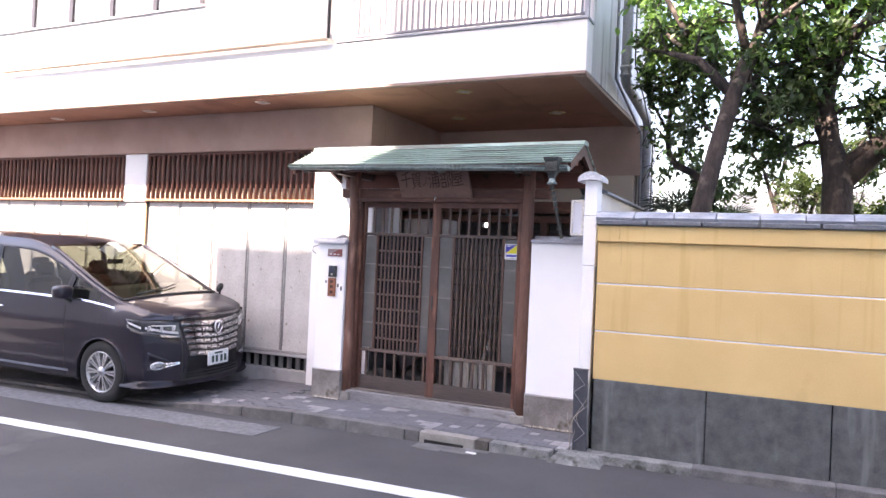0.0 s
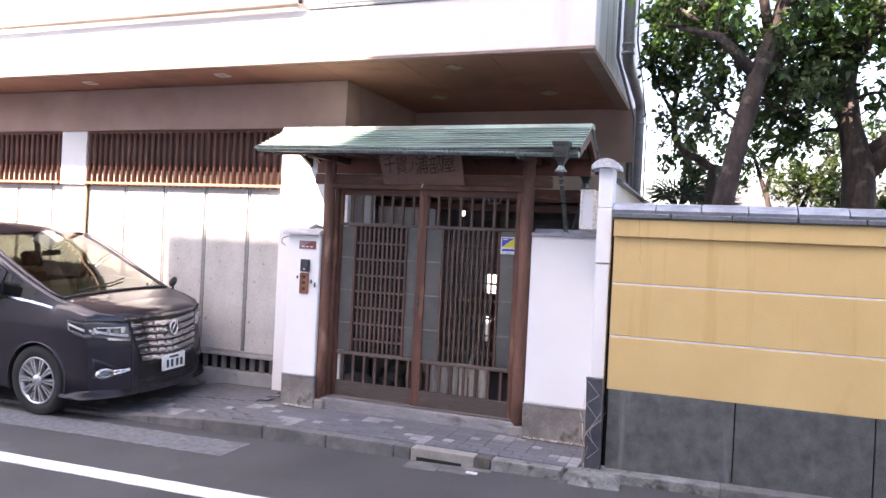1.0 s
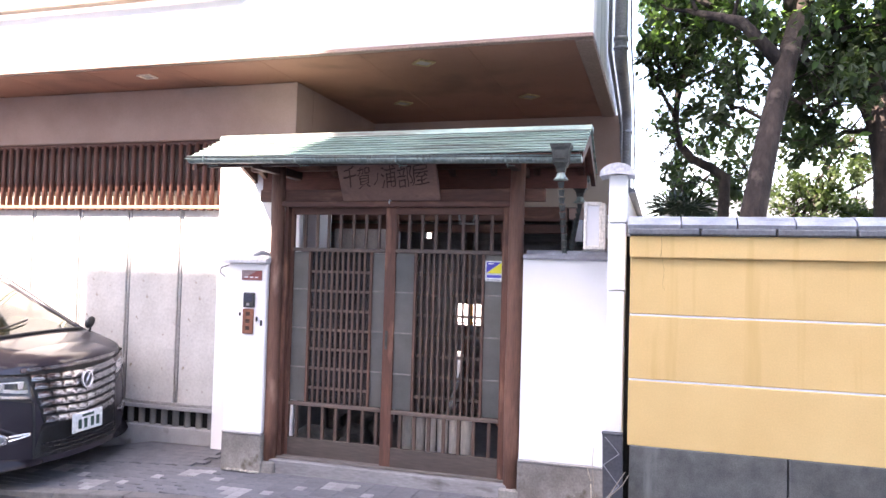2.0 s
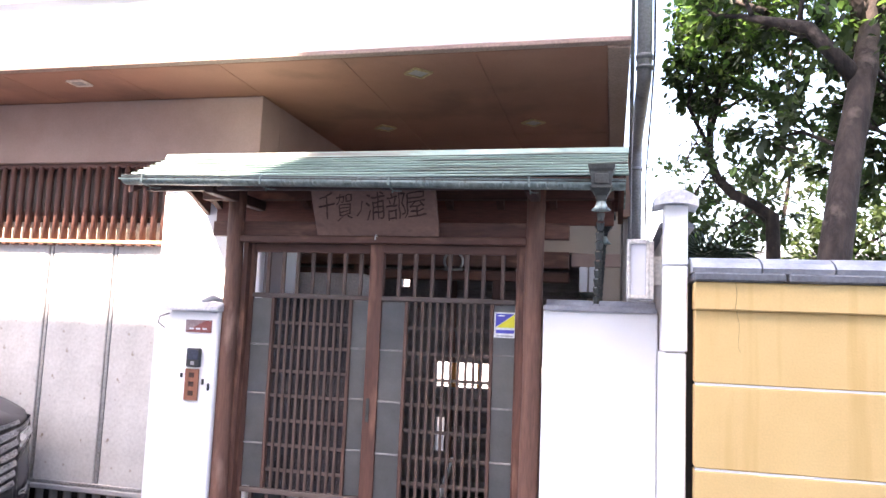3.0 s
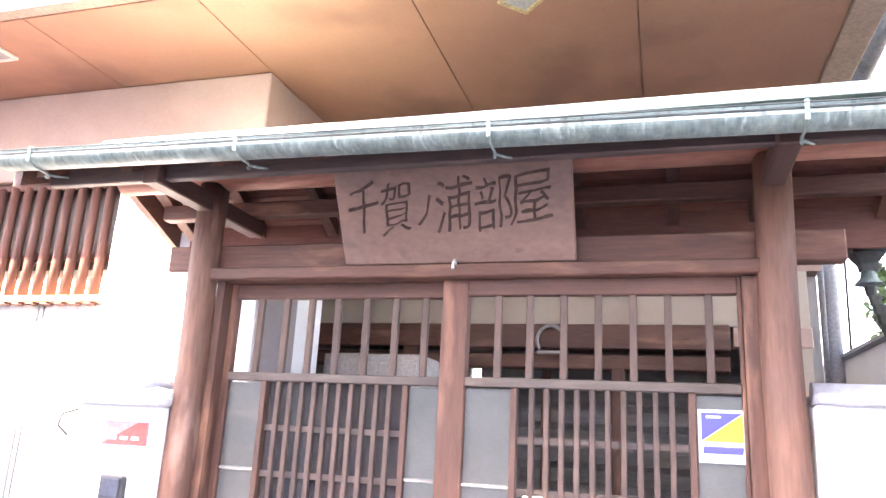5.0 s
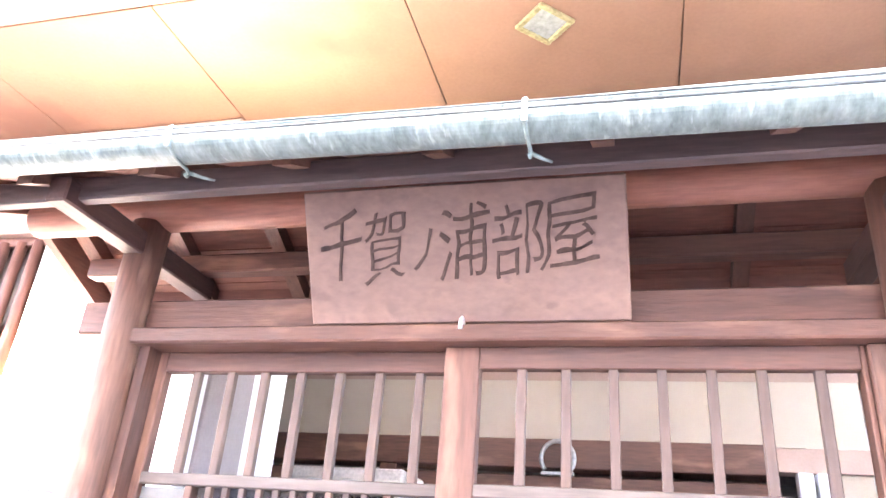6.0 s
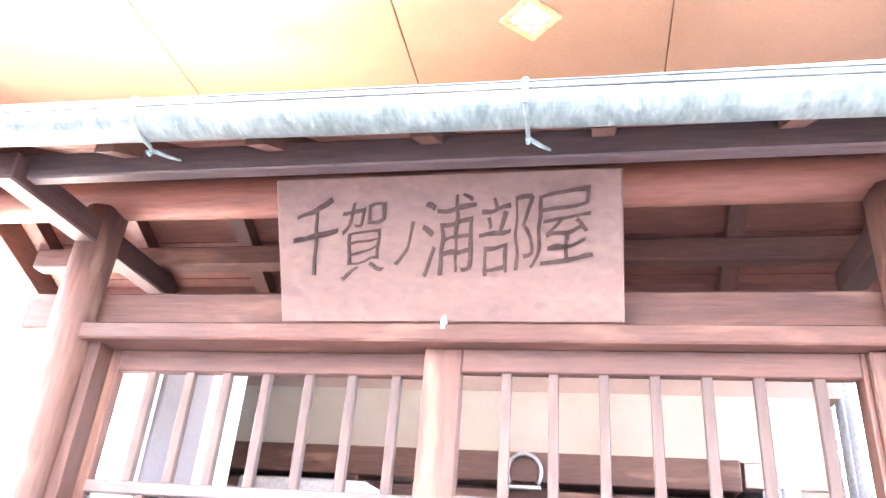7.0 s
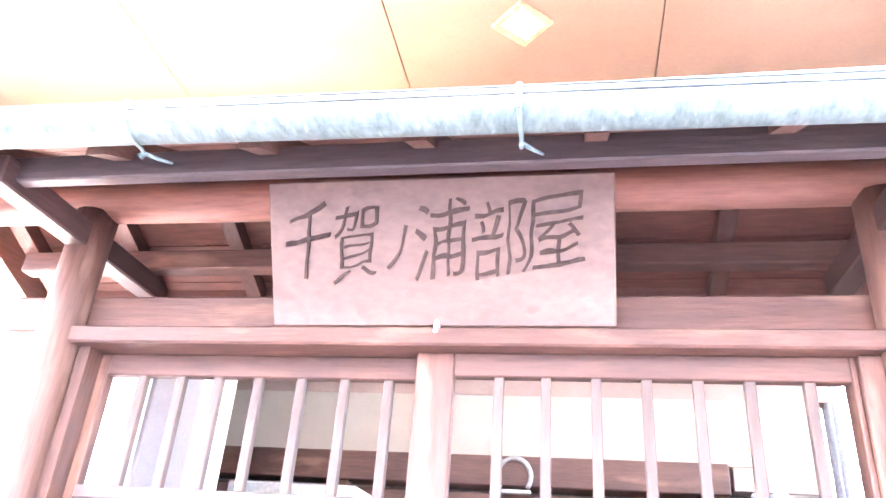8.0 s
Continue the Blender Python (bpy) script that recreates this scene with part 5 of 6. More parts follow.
for k in range(6):
    part("post", cyl(0.09 + 0.094 * k, 0.2, 0.0, 0.46 + 0.012 * math.sin(k * 4), 0.042, 14), pot_mat, fence)
rock_mat = material("garden_rock", (0.05, 0.045, 0.042), (0.13, 0.12, 0.11), scale=4, rough=0.95, bump=0.8, fine=20, dist=0.02)
for k, (rx, ry, rr) in enumerate(((-0.76, 0.34, 0.24), (-0.48, 0.42, 0.2), (-0.62, 0.75, 0.2), (-0.33, 0.95, 0.24), (-0.1, 1.15, 0.2), (0.85, 1.2, 0.22), (-0.75, 1.4, 0.26))):
    rb = bmesh.new()
    bmesh.ops.create_icosphere(rb, subdivisions=3, radius=rr)
    for v in rb.verts:
        v.co *= 0.85 + 0.4 * noise.noise(v.co * 4 + Vector((k * 7.1, 0, 0)))
        v.co.z *= 0.75
        v.co += Vector((rx, ry, rr * 0.5))
    tagged(part("garden_rock", rb, rock_mat, smooth=True), "rough dark garden stone on the entrance path", "rock", "garden stones")
ring = thing("ring_ornament", (-0.02, BACK_Y - 0.08, 2.06), "pale metal horseshoe ornament on the beam", "ornament")
rp = [(-0.02 + 0.085 * math.cos(a), BACK_Y - 0.085, 2.165 + 0.09 * math.sin(a)) for a in (math.radians(-40 + 260 * k / 20) for k in range(21))]
part("hoop", tube(rp, 0.012, 8), metal_grey, ring)
part("foot_bar", box(-0.105, 0.065, BACK_Y - 0.1, BACK_Y - 0.06, 2.08, 2.1, 0.004), metal_grey, ring)
cabinet_paint = material("cabinet_paint", (0.5, 0.46, 0.44), (0.58, 0.54, 0.52), scale=2, rough=0.6, bump=0.05)
cab = thing("meter_cabinet", (-0.75, 1.55, 0), "pale grey cabinet beside the entrance path", "cabinet")
part("body", box(-1.2, -0.62, 1.5, 1.85, 0, 1.98, 0.008), cabinet_paint, cab)
part("door", box(-1.18, -0.64, 1.485, 1.5, 0.1, 1.93, 0.004), cabinet_paint, cab)
umb = thing("umbrella", (0.33, 0.62, 0), "white folded umbrella leaning behind the door", "umbrella")
part("cloth", tube([(0.24, 0.53, 0.0), (0.28, 0.56, 0.25), (0.3, 0.58, 0.42), (0.35, 0.62, 0.62), (0.37, 0.63, 0.7)], [0.004, 0.008, 0.02, 0.014, 0.006], 8), plain_white, umb)
part("handle", tube([(0.37, 0.63, 0.7), (0.39, 0.65, 0.82), (0.41, 0.65, 0.84), (0.42, 0.56, 0.81)], 0.006, 6), black_plastic, umb)

il = thing("porch_lamp", (1.19, BACK_Y - 0.05, 1.87), "white twin-pane porch lamp with a dark base", "lamp")
part("base", cyl(1.19, BACK_Y - 0.06, 1.865, 1.915, 0.05, 14, 0.08), copper_dark, il)
part("back_plate", box(1.12, 1.265, BACK_Y - 0.02, BACK_Y - 0.01, 1.91, 2.14, 0.003), metal_grey, il)
for x0, x1 in ((1.112, 1.183), (1.197, 1.27)):
    part("pane", box(x0, x1, BACK_Y - 0.1, BACK_Y - 0.022, 1.915, 2.138, 0.012, seg=2), lamp_glass, il)

# ---- parked minivan ----
car_paint = material("car_paint", (0.026, 0.022, 0.031), (0.031, 0.026, 0.036), scale=2, rough=0.4, rough_vary=0.02, metal=0.2, bump=0, grain=0.02, coat=0.75, spec=0.15)


def thin_glass(name, tint):
    """A thin pane: see-through tint, with gloss that grows towards grazing angles."""
    m = bpy.data.materials.new(name)
    m.use_nodes = True
    n, l = m.node_tree.nodes, m.node_tree.links
    clear, gloss, facing, mix = n.new("ShaderNodeBsdfTransparent"), n.new("ShaderNodeBsdfGlossy"), n.new("ShaderNodeLayerWeight"), n.new("ShaderNodeMixShader")
    steep, lift = n.new("ShaderNodeMath"), n.new("ShaderNodeMath")
    steep.operation, lift.operation = "POWER", "MULTIPLY_ADD"
    steep.inputs[1].default_value, lift.inputs[1].default_value, lift.inputs[2].default_value = 4.0, 0.88, 0.1
    clear.inputs[0].default_value = (*tint, 1)
    gloss.inputs["Roughness"].default_value = 0.02
    l.new(facing.outputs["Facing"], steep.inputs[0])
    l.new(steep.outputs[0], lift.inputs[0])
    l.new(lift.outputs[0], mix.inputs[0])
    l.new(clear.outputs[0], mix.inputs[1])
    l.new(gloss.outputs[0], mix.inputs[2])
    l.new(mix.outputs[0], n["Material Output"].inputs[0])
    return m


car_glass = thin_glass("car_glass", (0.46, 0.5, 0.4))
side_glass = thin_glass("car_side_glass", (0.42, 0.43, 0.42))
lamp_housing = material("headlamp_housing", (0.05, 0.05, 0.055), (0.09, 0.09, 0.1), rough=0.1, bump=0, coat=1.0)
chrome = material("chrome", (0.82, 0.82, 0.84), rough=0.1, metal=0.92, bump=0, grain=0.02)
grille_chrome = material("grille_chrome", (0.68, 0.68, 0.71), rough=0.12, metal=0.95, bump=0, grain=0.02)
fog_chrome = material("fog_chrome", (0.42, 0.42, 0.44), (0.6, 0.6, 0.62), scale=40, rough=0.2, metal=0.9, bump=0)
rubber = material("rubber", (0.018, 0.018, 0.019), (0.03, 0.03, 0.031), rough=0.85, bump=0.1)
alloy = material("alloy", (0.5, 0.5, 0.51), (0.58, 0.58, 0.59), rough=0.3, metal=0.8, bump=0)
lamp_clear = material("headlamp_lens", (0.35, 0.36, 0.38), rough=0.12, bump=0, metal=0.5, grain=0.02)
dash_grey = material("dash_grey", (0.03, 0.032, 0.03), (0.05, 0.052, 0.048), scale=8, rough=0.6, bump=0.1)
seat_cloth = material("seat_cloth", (0.06, 0.032, 0.025), (0.1, 0.06, 0.048), rough=0.9)
K, KX, KZ = 0.86, 0.93, 0.93


def ramp(table, u):
    """Smooth curve through the table's points."""
    n = len(table)
    if u <= table[0][0]:
        return table[0][1]
    for i in range(n - 1):
        (a, va), (c, vc) = table[i], table[i + 1]
        if u <= c:
            h = c - a
            s0 = (vc - table[i - 1][1]) / (c - table[i - 1][0]) if i else (vc - va) / h
            s1 = (table[i + 2][1] - va) / (table[i + 2][0] - a) if i + 2 < n else (vc - va) / h
            f = (u - a) / h
            return va * (1 + 2 * f) * (1 - f) ** 2 + s0 * h * f * (1 - f) ** 2 + vc * f * f * (3 - 2 * f) + s1 * h * f * f * (f - 1)
    return table[-1][1]


WIDE = [(0.2, 0.84), (0.45, 0.895), (0.8, 0.92), (4.2, 0.925), (4.7, 0.9), (4.93, 0.85)]
BELT = [(0.2, 0.97), (0.6, 1.05), (1.0, 1.11), (1.4, 1.14), (3.0, 1.17), (4.93, 1.2)]
TOPZ = [(0.2, 1.03), (0.42, 1.105), (0.6, 1.15), (0.76, 1.19), (1.25, 1.43), (1.75, 1.68), (2.15, 1.82), (2.7, 1.87), (3.6, 1.89), (4.4, 1.86), (4.75, 1.8), (4.93, 1.6)]
TOPW = [(0.2, 0.74), (0.8, 0.84), (0.9, 0.85), (1.4, 0.84), (1.9, 0.8), (2.7, 0.76), (4.4, 0.75), (4.93, 0.68)]
FRONT_AXLE, REAR_AXLE, AXLE_Z, ARCH = 0.93, 3.93, 0.345, 0.38
LEVELS = [0.25 + 0.055 * k for k in range(13)]


def section(u):
    w, belt, tz, tw = ramp(WIDE, u), ramp(BELT, u), ramp(TOPZ, u), ramp(TOPW, u)
    crown = 0.03 + 0.03 * max(0.0, min(1.0, (u - 0.6) / 0.6))
    edge = max(belt + 0.004, tz - crown)
    pts = [(0.0, 0.22), (w - 0.12, 0.22)]
    for z in LEVELS:
        zz = min(z, belt - 0.02 - 0.001 * (0.91 - z))
        f = (zz - 0.25) / 0.7
        pts.append((w - 0.035 * (1 - min(1, f / 0.3)) ** 2 - 0.02 * max(0, f - 0.75) ** 1.0 - (0.006 if 0.5 < f < 0.62 else 0), zz))
    pts.append((w - 0.035, belt))
    for k in (1, 2, 3):
        f = (0.0, 0.4, 0.8, 1.0)[k]
        pts.append((w - 0.05 + (tw - w + 0.05) * f, belt + (edge - belt) * (f ** 0.92)))
    pts += [(tw * f, tz - (tz - edge) * f ** 2.2) for f in (0.93, 0.8, 0.62, 0.42, 0.2, 0.0)]
    return pts


NPT = len(section(1.0))
I_BELT = NPT - 10
I_EDGE = NPT - 7


def car_pt(u, y, z):
    return (-u * KX, y * K, z * KZ)


def skin(keep, side):
    """The faces of one side of the body that keep(u, j) accepts."""
    b = bmesh.new()
    us = [0.2 + 0.0473 * i for i in range(101)]
    rows, raw = [], []
    for u in us:
        row, rr = [], []
        for j, (y, z) in enumerate(section(u)):
            uu, zz = u, z
            inside = False
            uu = max(u, 0.022 + 0.29 * min(1.0, y / 0.86) ** 2.2 + 0.055 * max(0.0, (min(z, 1.0) - 0.5) / 0.5) ** 2)
            if 1 <= j <= I_BELT - 1:
                for ax in (FRONT_AXLE, REAR_AXLE):
                    d = Vector((u - ax, z - AXLE_Z))
                    if d.length < ARCH:
                        inside = d.length < ARCH * 0.86
                        d = d.normalized() * ARCH if d.length > 1e-4 else Vector((0, ARCH))
                        uu, zz = ax + d.x, max(AXLE_Z + d.y, 0.22)
            row.append(b.verts.new(car_pt(uu, side * y, zz)))
            rr.append(inside)
        rows.append(row)
        raw.append(rr)
    for i in range(len(us) - 1):
        for j in range(NPT - 1):
            if keep((us[i] + us[i + 1]) / 2, j) and not (raw[i][j] and raw[i + 1][j] and raw[i][j + 1] and raw[i + 1][j + 1]):
                quad = [rows[i][j], rows[i + 1][j], rows[i + 1][j + 1], rows[i][j + 1]]
                f = b.faces.new(quad if side > 0 else quad[::-1])
                f.smooth = True
    bmesh.ops.delete(b, geom=[v for v in b.verts if not v.link_faces], context="VERTS")
    return b


def is_screen(u, j):
    return 0.72 < u < 1.95 and j >= I_EDGE + 1


def is_side_glass(u, j):
    return 1.0 < u < 4.62 and I_BELT <= j < I_EDGE - 1


def fascia(y, z, off=0.0):
    u = 0.02 + 0.29 * (abs(y) / 0.86) ** 2.2 + 0.055 * max(0.0, (z - 0.5) / 0.5) ** 2 - off
    return car_pt(u, y, z)


def wrap(s, z, side, off=0.0):
    """Round the corner: s up to 0.84 runs across the front, beyond that along the side."""
    if s < 0.84:
        return fascia(side * s, z, off)
    u = 0.296 + (s - 0.84) + 0.05 * max(0.0, (z - 0.5) / 0.5) ** 2
    return car_pt(u, side * (ramp(WIDE, u) + off - 0.002), z)


def sheet(fn, nu, nv, b=None):
    b = b or bmesh.new()
    g = [[b.verts.new(fn(i / nu, j / nv)) for j in range(nv + 1)] for i in range(nu + 1)]
    for i in range(nu):
        for j in range(nv):
            f = b.faces.new((g[i][j], g[i + 1][j], g[i + 1][j + 1], g[i][j + 1]))
            f.smooth = True
    return b


def slab(fn, nu, nv, thick):
    """A sheet with thickness: fn(a, b, off) gives the surface lifted by off."""
    b = sheet(lambda a, c: fn(a, c, thick), nu, nv)
    bmesh.ops.solidify(b, geom=b.faces[:], thickness=0.006)
    bmesh.ops.recalc_face_normals(b, faces=b.faces[:])
    return b


car = thing("minivan", (0, 0, 0), "dark purple-grey minivan parked half on the footway", "car")
body = bmesh.new()
for s in (1, -1):
    merge(body, skin(lambda u, j: not is_screen(u, j) and not is_side_glass(u, j), s))
merge(body, sheet(lambda a, c: fascia(-0.86 + 1.72 * a, 0.22 + (0.76 + 0.045 * (1 - (2 * a - 1) ** 2)) * c), 28, 14))
def hood_lip(a, c):
    y = -0.86 + 1.72 * a
    z0 = 0.98 + 0.045 * (1 - (2 * a - 1) ** 2)
    p = Vector(fascia(y, z0))
    q = Vector(car_pt(0.55, y * 0.86, 1.03 + 0.08 * (1 - (2 * a - 1) ** 4)))
    m = p.lerp(q, c)
    return m + Vector((0, 0, 0.02 * math.sin(math.pi * c)))
merge(body, sheet(hood_lip, 28, 5))
rear = section(4.93)
low, high = rear[:I_BELT + 1], rear[I_BELT:]
body.faces.new([body.verts.new(car_pt(4.93, y, z)) for y, z in low] + [body.verts.new(car_pt(4.93, -y, z)) for y, z in low[:0:-1]])
rw = bmesh.new()
rw.faces.new([rw.verts.new(car_pt(4.93, y, z)) for y, z in high] + [rw.verts.new(car_pt(4.93, -y, z)) for y, z in high[-2::-1]])
part("rear_window", rw, car_glass, car)
bmesh.ops.remove_doubles(body, verts=body.verts, dist=0.004)
bmesh.ops.recalc_face_normals(body, faces=body.faces[:])
body_ob = part("body", body, car_paint, car)
scr = bmesh.new()
for s in (1, -1):
    merge(scr, skin(is_screen, s))
bmesh.ops.remove_doubles(scr, verts=scr.verts, dist=0.002)
part("windscreen", scr, car_glass, car, "windscreen with pale reflections").visible_shadow = False
for s in (1, -1):
    gl = part("side_window", skin(is_side_glass, s), side_glass, car, "dark tinted side glass")
    for u0, u1, lean in ((1.5, 1.57, -0.1), (2.78, 2.88, 0.0), (3.78, 3.86, 0.0)):
        def pillar(a, c, off):
            u = u0 + (u1 - u0) * a + lean * c
            p, q = section(u)[I_BELT], section(u)[I_EDGE - 1]
            return car_pt(u, s * (p[0] + (q[0] - p[0]) * c + off - 0.006), p[1] + (q[1] - p[1]) * c)
        part("pillar", slab(pillar, 2, 6, 0.014), black_plastic, gl)
    def belt_trim(a, c, off):
        u = 0.75 + 3.9 * a
        p = section(u)[I_BELT]
        return car_pt(u, s * (p[0] + off), p[1] - 0.012 + 0.024 * c)
    part("belt_trim", slab(belt_trim, 50, 1, 0.004), chrome, car, "chrome strip under the side windows")
    def sill_trim(a, c, off):
        u = 1.45 + 2.0 * a
        return car_pt(u, s * (ramp(WIDE, u) + off - 0.012), 0.3 + 0.03 * c)
    part("sill_trim", slab(sill_trim, 12, 1, 0.006), car_paint, car)
    for us in (1.52, 2.82, 3.72):
        def seam(a, c, off):
            j = 2 + a * (I_BELT - 2.001)
            k, f = int(j), j - int(j)
            sec = section(us)
            y, z = sec[k][0] * (1 - f) + sec[k + 1][0] * f, sec[k][1] * (1 - f) + sec[k + 1][1] * f
            return car_pt(us + 0.008 * c, s * (y + off), z)
        part("door_seam", slab(seam, 14, 1, 0.0015), dark_gap, body_ob)
    for uh in (2.58, 3.02):
        part("door_handle", tube([car_pt(uh, s * 0.925, 0.985), car_pt(uh + 0.03, s * 0.955, 0.985), car_pt(uh + 0.17, s * 0.957, 0.987), car_pt(uh + 0.2, s * 0.925, 0.987)], [0.01, 0.014, 0.014, 0.01], 8), chrome, car, "chrome door handle")
    mb = bmesh.new()
    bmesh.ops.create_uvsphere(mb, u_segments=18, v_segments=12, radius=1.0)
    for v in mb.verts:
        c = v.co
        fl = Vector((math.copysign(abs(c.x) ** 0.7, c.x), math.copysign(abs(c.y) ** 0.6, c.y), math.copysign(abs(c.z) ** 0.6, c.z)))
        v.co = Vector(car_pt(1.46, s * 1.0, 1.22)) + Vector((fl.x * 0.08, fl.y * 0.1, fl.z * 0.072))
    for f in mb.faces:
        f.smooth = True
    mir = part("mirror", mb, car_paint, car, "body-coloured door mirror")
    part("mirror_arm", tube([car_pt(1.45, s * 0.87, 1.11), car_pt(1.46, s * 0.98, 1.17)], 0.028, 8), black_plastic, mir)
    part("mirror_glass", box(-1.552 * KX, -1.542 * KX, s * 0.99 * K - 0.075, s * 0.99 * K + 0.075, 1.165 * KZ, 1.275 * KZ, 0.004), chrome, mir)
    # front corner: headlamp, fog lamp, lower trim
    hl = part("headlight", slab(lambda a, c, off: wrap(0.5 + 0.54 * a, 0.74 + 0.135 * a + (0.2 - 0.1 * a) * c, s, off), 20, 4, 0.008), lamp_housing, car, "dark headlamp with bright white light strips")
    for c0 in (0.58, 0.7, 0.82):
        q = Vector(wrap(c0, 0.865, s, 0.014))
        part("projector", tube([q, q + Vector((0.006, 0, 0))], 0.026, 14), chrome, hl)
    part("lamp_brow", slab(lambda a, c, off: wrap(0.5 + 0.54 * a, 0.938 + 0.037 * a + 0.012 * c, s, off), 20, 1, 0.012), dark_gap, hl)
    part("light_strip", slab(lambda a, c, off: wrap(0.53 + 0.49 * a, 0.8 + 0.125 * a ** 1.4 + 0.026 * c, s, off), 16, 1, 0.014), plain_white, hl)
    part("light_strip", slab(lambda a, c, off: wrap(0.55 + 0.24 * a, 0.885 + 0.012 * a + 0.012 * c, s, off), 12, 1, 0.014), plain_white, hl)
    part("light_strip", slab(lambda a, c, off: wrap(0.78 + 0.02 * a + 0.02 * c, 0.845 + 0.06 * c, s, off), 1, 4, 0.015), plain_white, hl)
    part("lower_lens", slab(lambda a, c, off: wrap(0.52 + 0.2 * a, 0.752 + 0.03 * a + 0.022 * c, s, off), 8, 1, 0.012), lamp_clear, hl)
    part("fog_recess", slab(lambda a, c, off: wrap(0.6 + 0.235 * a, 0.42 + 0.2 * c * (0.35 + 0.65 * a), s, off), 10, 4, 0.004), car_paint, car)
    # Black strip that draws the shade under the headlamp.
    part("lamp_shadow", slab(lambda a, c, off: wrap(0.5 + 0.5 * a, 0.715 + 0.13 * a + 0.022 * c, s, off), 20, 1, 0.009), black_plastic, hl)
    fog = part("fog_lamp", slab(lambda a, c, off: wrap(0.74 + 0.075 * (0.3 + 0.7 * c) * math.cos(2 * math.pi * a), 0.46 + 0.05 * (0.3 + 0.7 * c) * math.sin(2 * math.pi * a), s, off + 0.016 * math.sin(math.pi * c)), 28, 6, 0.008), chrome, car, "oval fog lamp in a chrome bezel")
    part("fog_lens", slab(lambda a, c, off: wrap(0.74 + 0.045 * c * math.cos(2 * math.pi * a), 0.46 + 0.032 * c * math.sin(2 * math.pi * a), s, off + 0.012 * (1 - c * c)), 24, 4, 0.016), lamp_clear, fog)
    for dz in (0.012, -0.02):
        part("fog_bar", slab(lambda a, c, off: wrap(0.67 - 0.15 * a, 0.46 + dz * (1 - 0.6 * a) + 0.013 * c + 0.012 * a, s, off), 8, 2, 0.012), chrome, fog)
    part("lip_blade", slab(lambda a, c, off: wrap(0.42 + 0.75 * a, 0.225 + 0.085 * c * (0.3 + 0.7 * math.sin(math.pi * a)), s, off + 0.055 * (1 - c) * math.sin(math.pi * a) ** 0.5), 20, 3, 0.01), car_paint, car)
    part("air_slit", slab(lambda a, c, off: wrap(0.48 + 0.02 * a, 0.3 + 0.42 * c, s, off), 2, 8, 0.005), black_plastic, car)

# grille, badge, lower intake, plate
gr = part("grille", slab(lambda a, c, off: fascia((-1 + 2 * a) * (0.41 + 0.11 * c), 0.535 + 0.425 * c, off), 24, 10, 0.004), black_plastic, car, "large chrome block grille")
for k in range(6):
    z = 0.548 + 0.069 * k
    wk = 0.41 + 0.11 * (z - 0.535) / 0.425
    for j in range(8):
        def tile(a, c, off):
            f = -1 + (j + 0.03 + 0.94 * a) / 4
            return fascia(f * wk, z + (0.056 - 0.006 * abs(f)) * c - 0.03 * (1 - abs(f)), off + 0.013 * math.sin(math.pi * c ** 0.75))
        part("grille_tile", slab(tile, 4, 6, 0.012), grille_chrome, gr)
part("grille_frame", slab(lambda a, c, off: fascia((-1 + 2 * a) * 0.56, 0.965 + 0.03 * c, off), 24, 1, 0.014), chrome, gr)
q = Vector(fascia(0, 0.84, 0.04))
bd = part("badge", tube([q + Vector((0.004, 0.05 * math.cos(t), 0.066 * math.sin(t))) for t in (2 * math.pi * i / 24 for i in range(25))], 0.009, 8), chrome, car, "plain oval chrome badge")
part("badge_back", tube([q + Vector((-0.02, 0, 0)), q + Vector((0.002, 0, 0))], 0.045, 18), black_plastic, bd)
part("badge_bar", tube([q + Vector((0.004, -0.025, -0.05)), q + Vector((0.004, 0.025, 0.05))], 0.009, 6), chrome, bd)
part("intake", slab(lambda a, c, off: fascia((-1 + 2 * a) * (0.5 - 0.07 * c), 0.27 + 0.262 * c, off), 20, 6, 0.004), black_plastic, car, "black lower front below the grille")
for k in range(3):
    part("intake_bar", slab(lambda a, c, off: fascia((-1 + 2 * a) * 0.44, 0.3 + 0.035 * k + 0.012 * c, off), 16, 1, 0.012), lamp_housing, car)
q = Vector(fascia(0, 0.487, 0.022))
plate = part("plate", box(q.x - 0.004, q.x + 0.008, -0.165 * 0.95, 0.165 * 0.95, q.z - 0.075, q.z + 0.075, 0.004), plain_white, car, "white number plate with dark bars")
plate_ink = material("plate_ink", (0.02, 0.06, 0.045), rough=0.5, bump=0)
for k in range(4):
    y0 = -0.1 + 0.058 * k + (0.012 if k > 1 else 0)
    part("plate_bar", box(q.x + 0.008, q.x + 0.0095, y0, y0 + 0.034, q.z - 0.05, q.z + 0.022), plate_ink, plate)
part("plate_bar", box(q.x + 0.008, q.x + 0.0095, -0.06, 0.06, q.z + 0.038, q.z + 0.058), plate_ink, plate)
for s in (1, -1):
    edge_line = []
    for k in range(14):
        u = 0.74 + 1.2 * k / 13
        y, z = section(u)[I_EDGE + 1]
        edge_line.append(car_pt(u, s * y, z + 0.004))
    part("screen_pillar", tube(edge_line, [0.014 + 0.012 * min(1.0, k / 6) for k in range(14)], 8), car_paint, car, "dark windscreen pillar")
cowl_line = []
for k in range(21):
    f = -1 + k / 10
    u = 0.735 - 0.02 * (1 - f * f)
    sec = section(u)
    y = f * sec[I_EDGE + 1][0]
    cowl_line.append(car_pt(u, y, sec[-1][1] - (sec[-1][1] - sec[I_EDGE + 1][1]) * abs(f) ** 2.2 + 0.008))
part("cowl", tube(cowl_line, 0.014, 8), black_plastic, car, "black cowl strip below the windscreen")
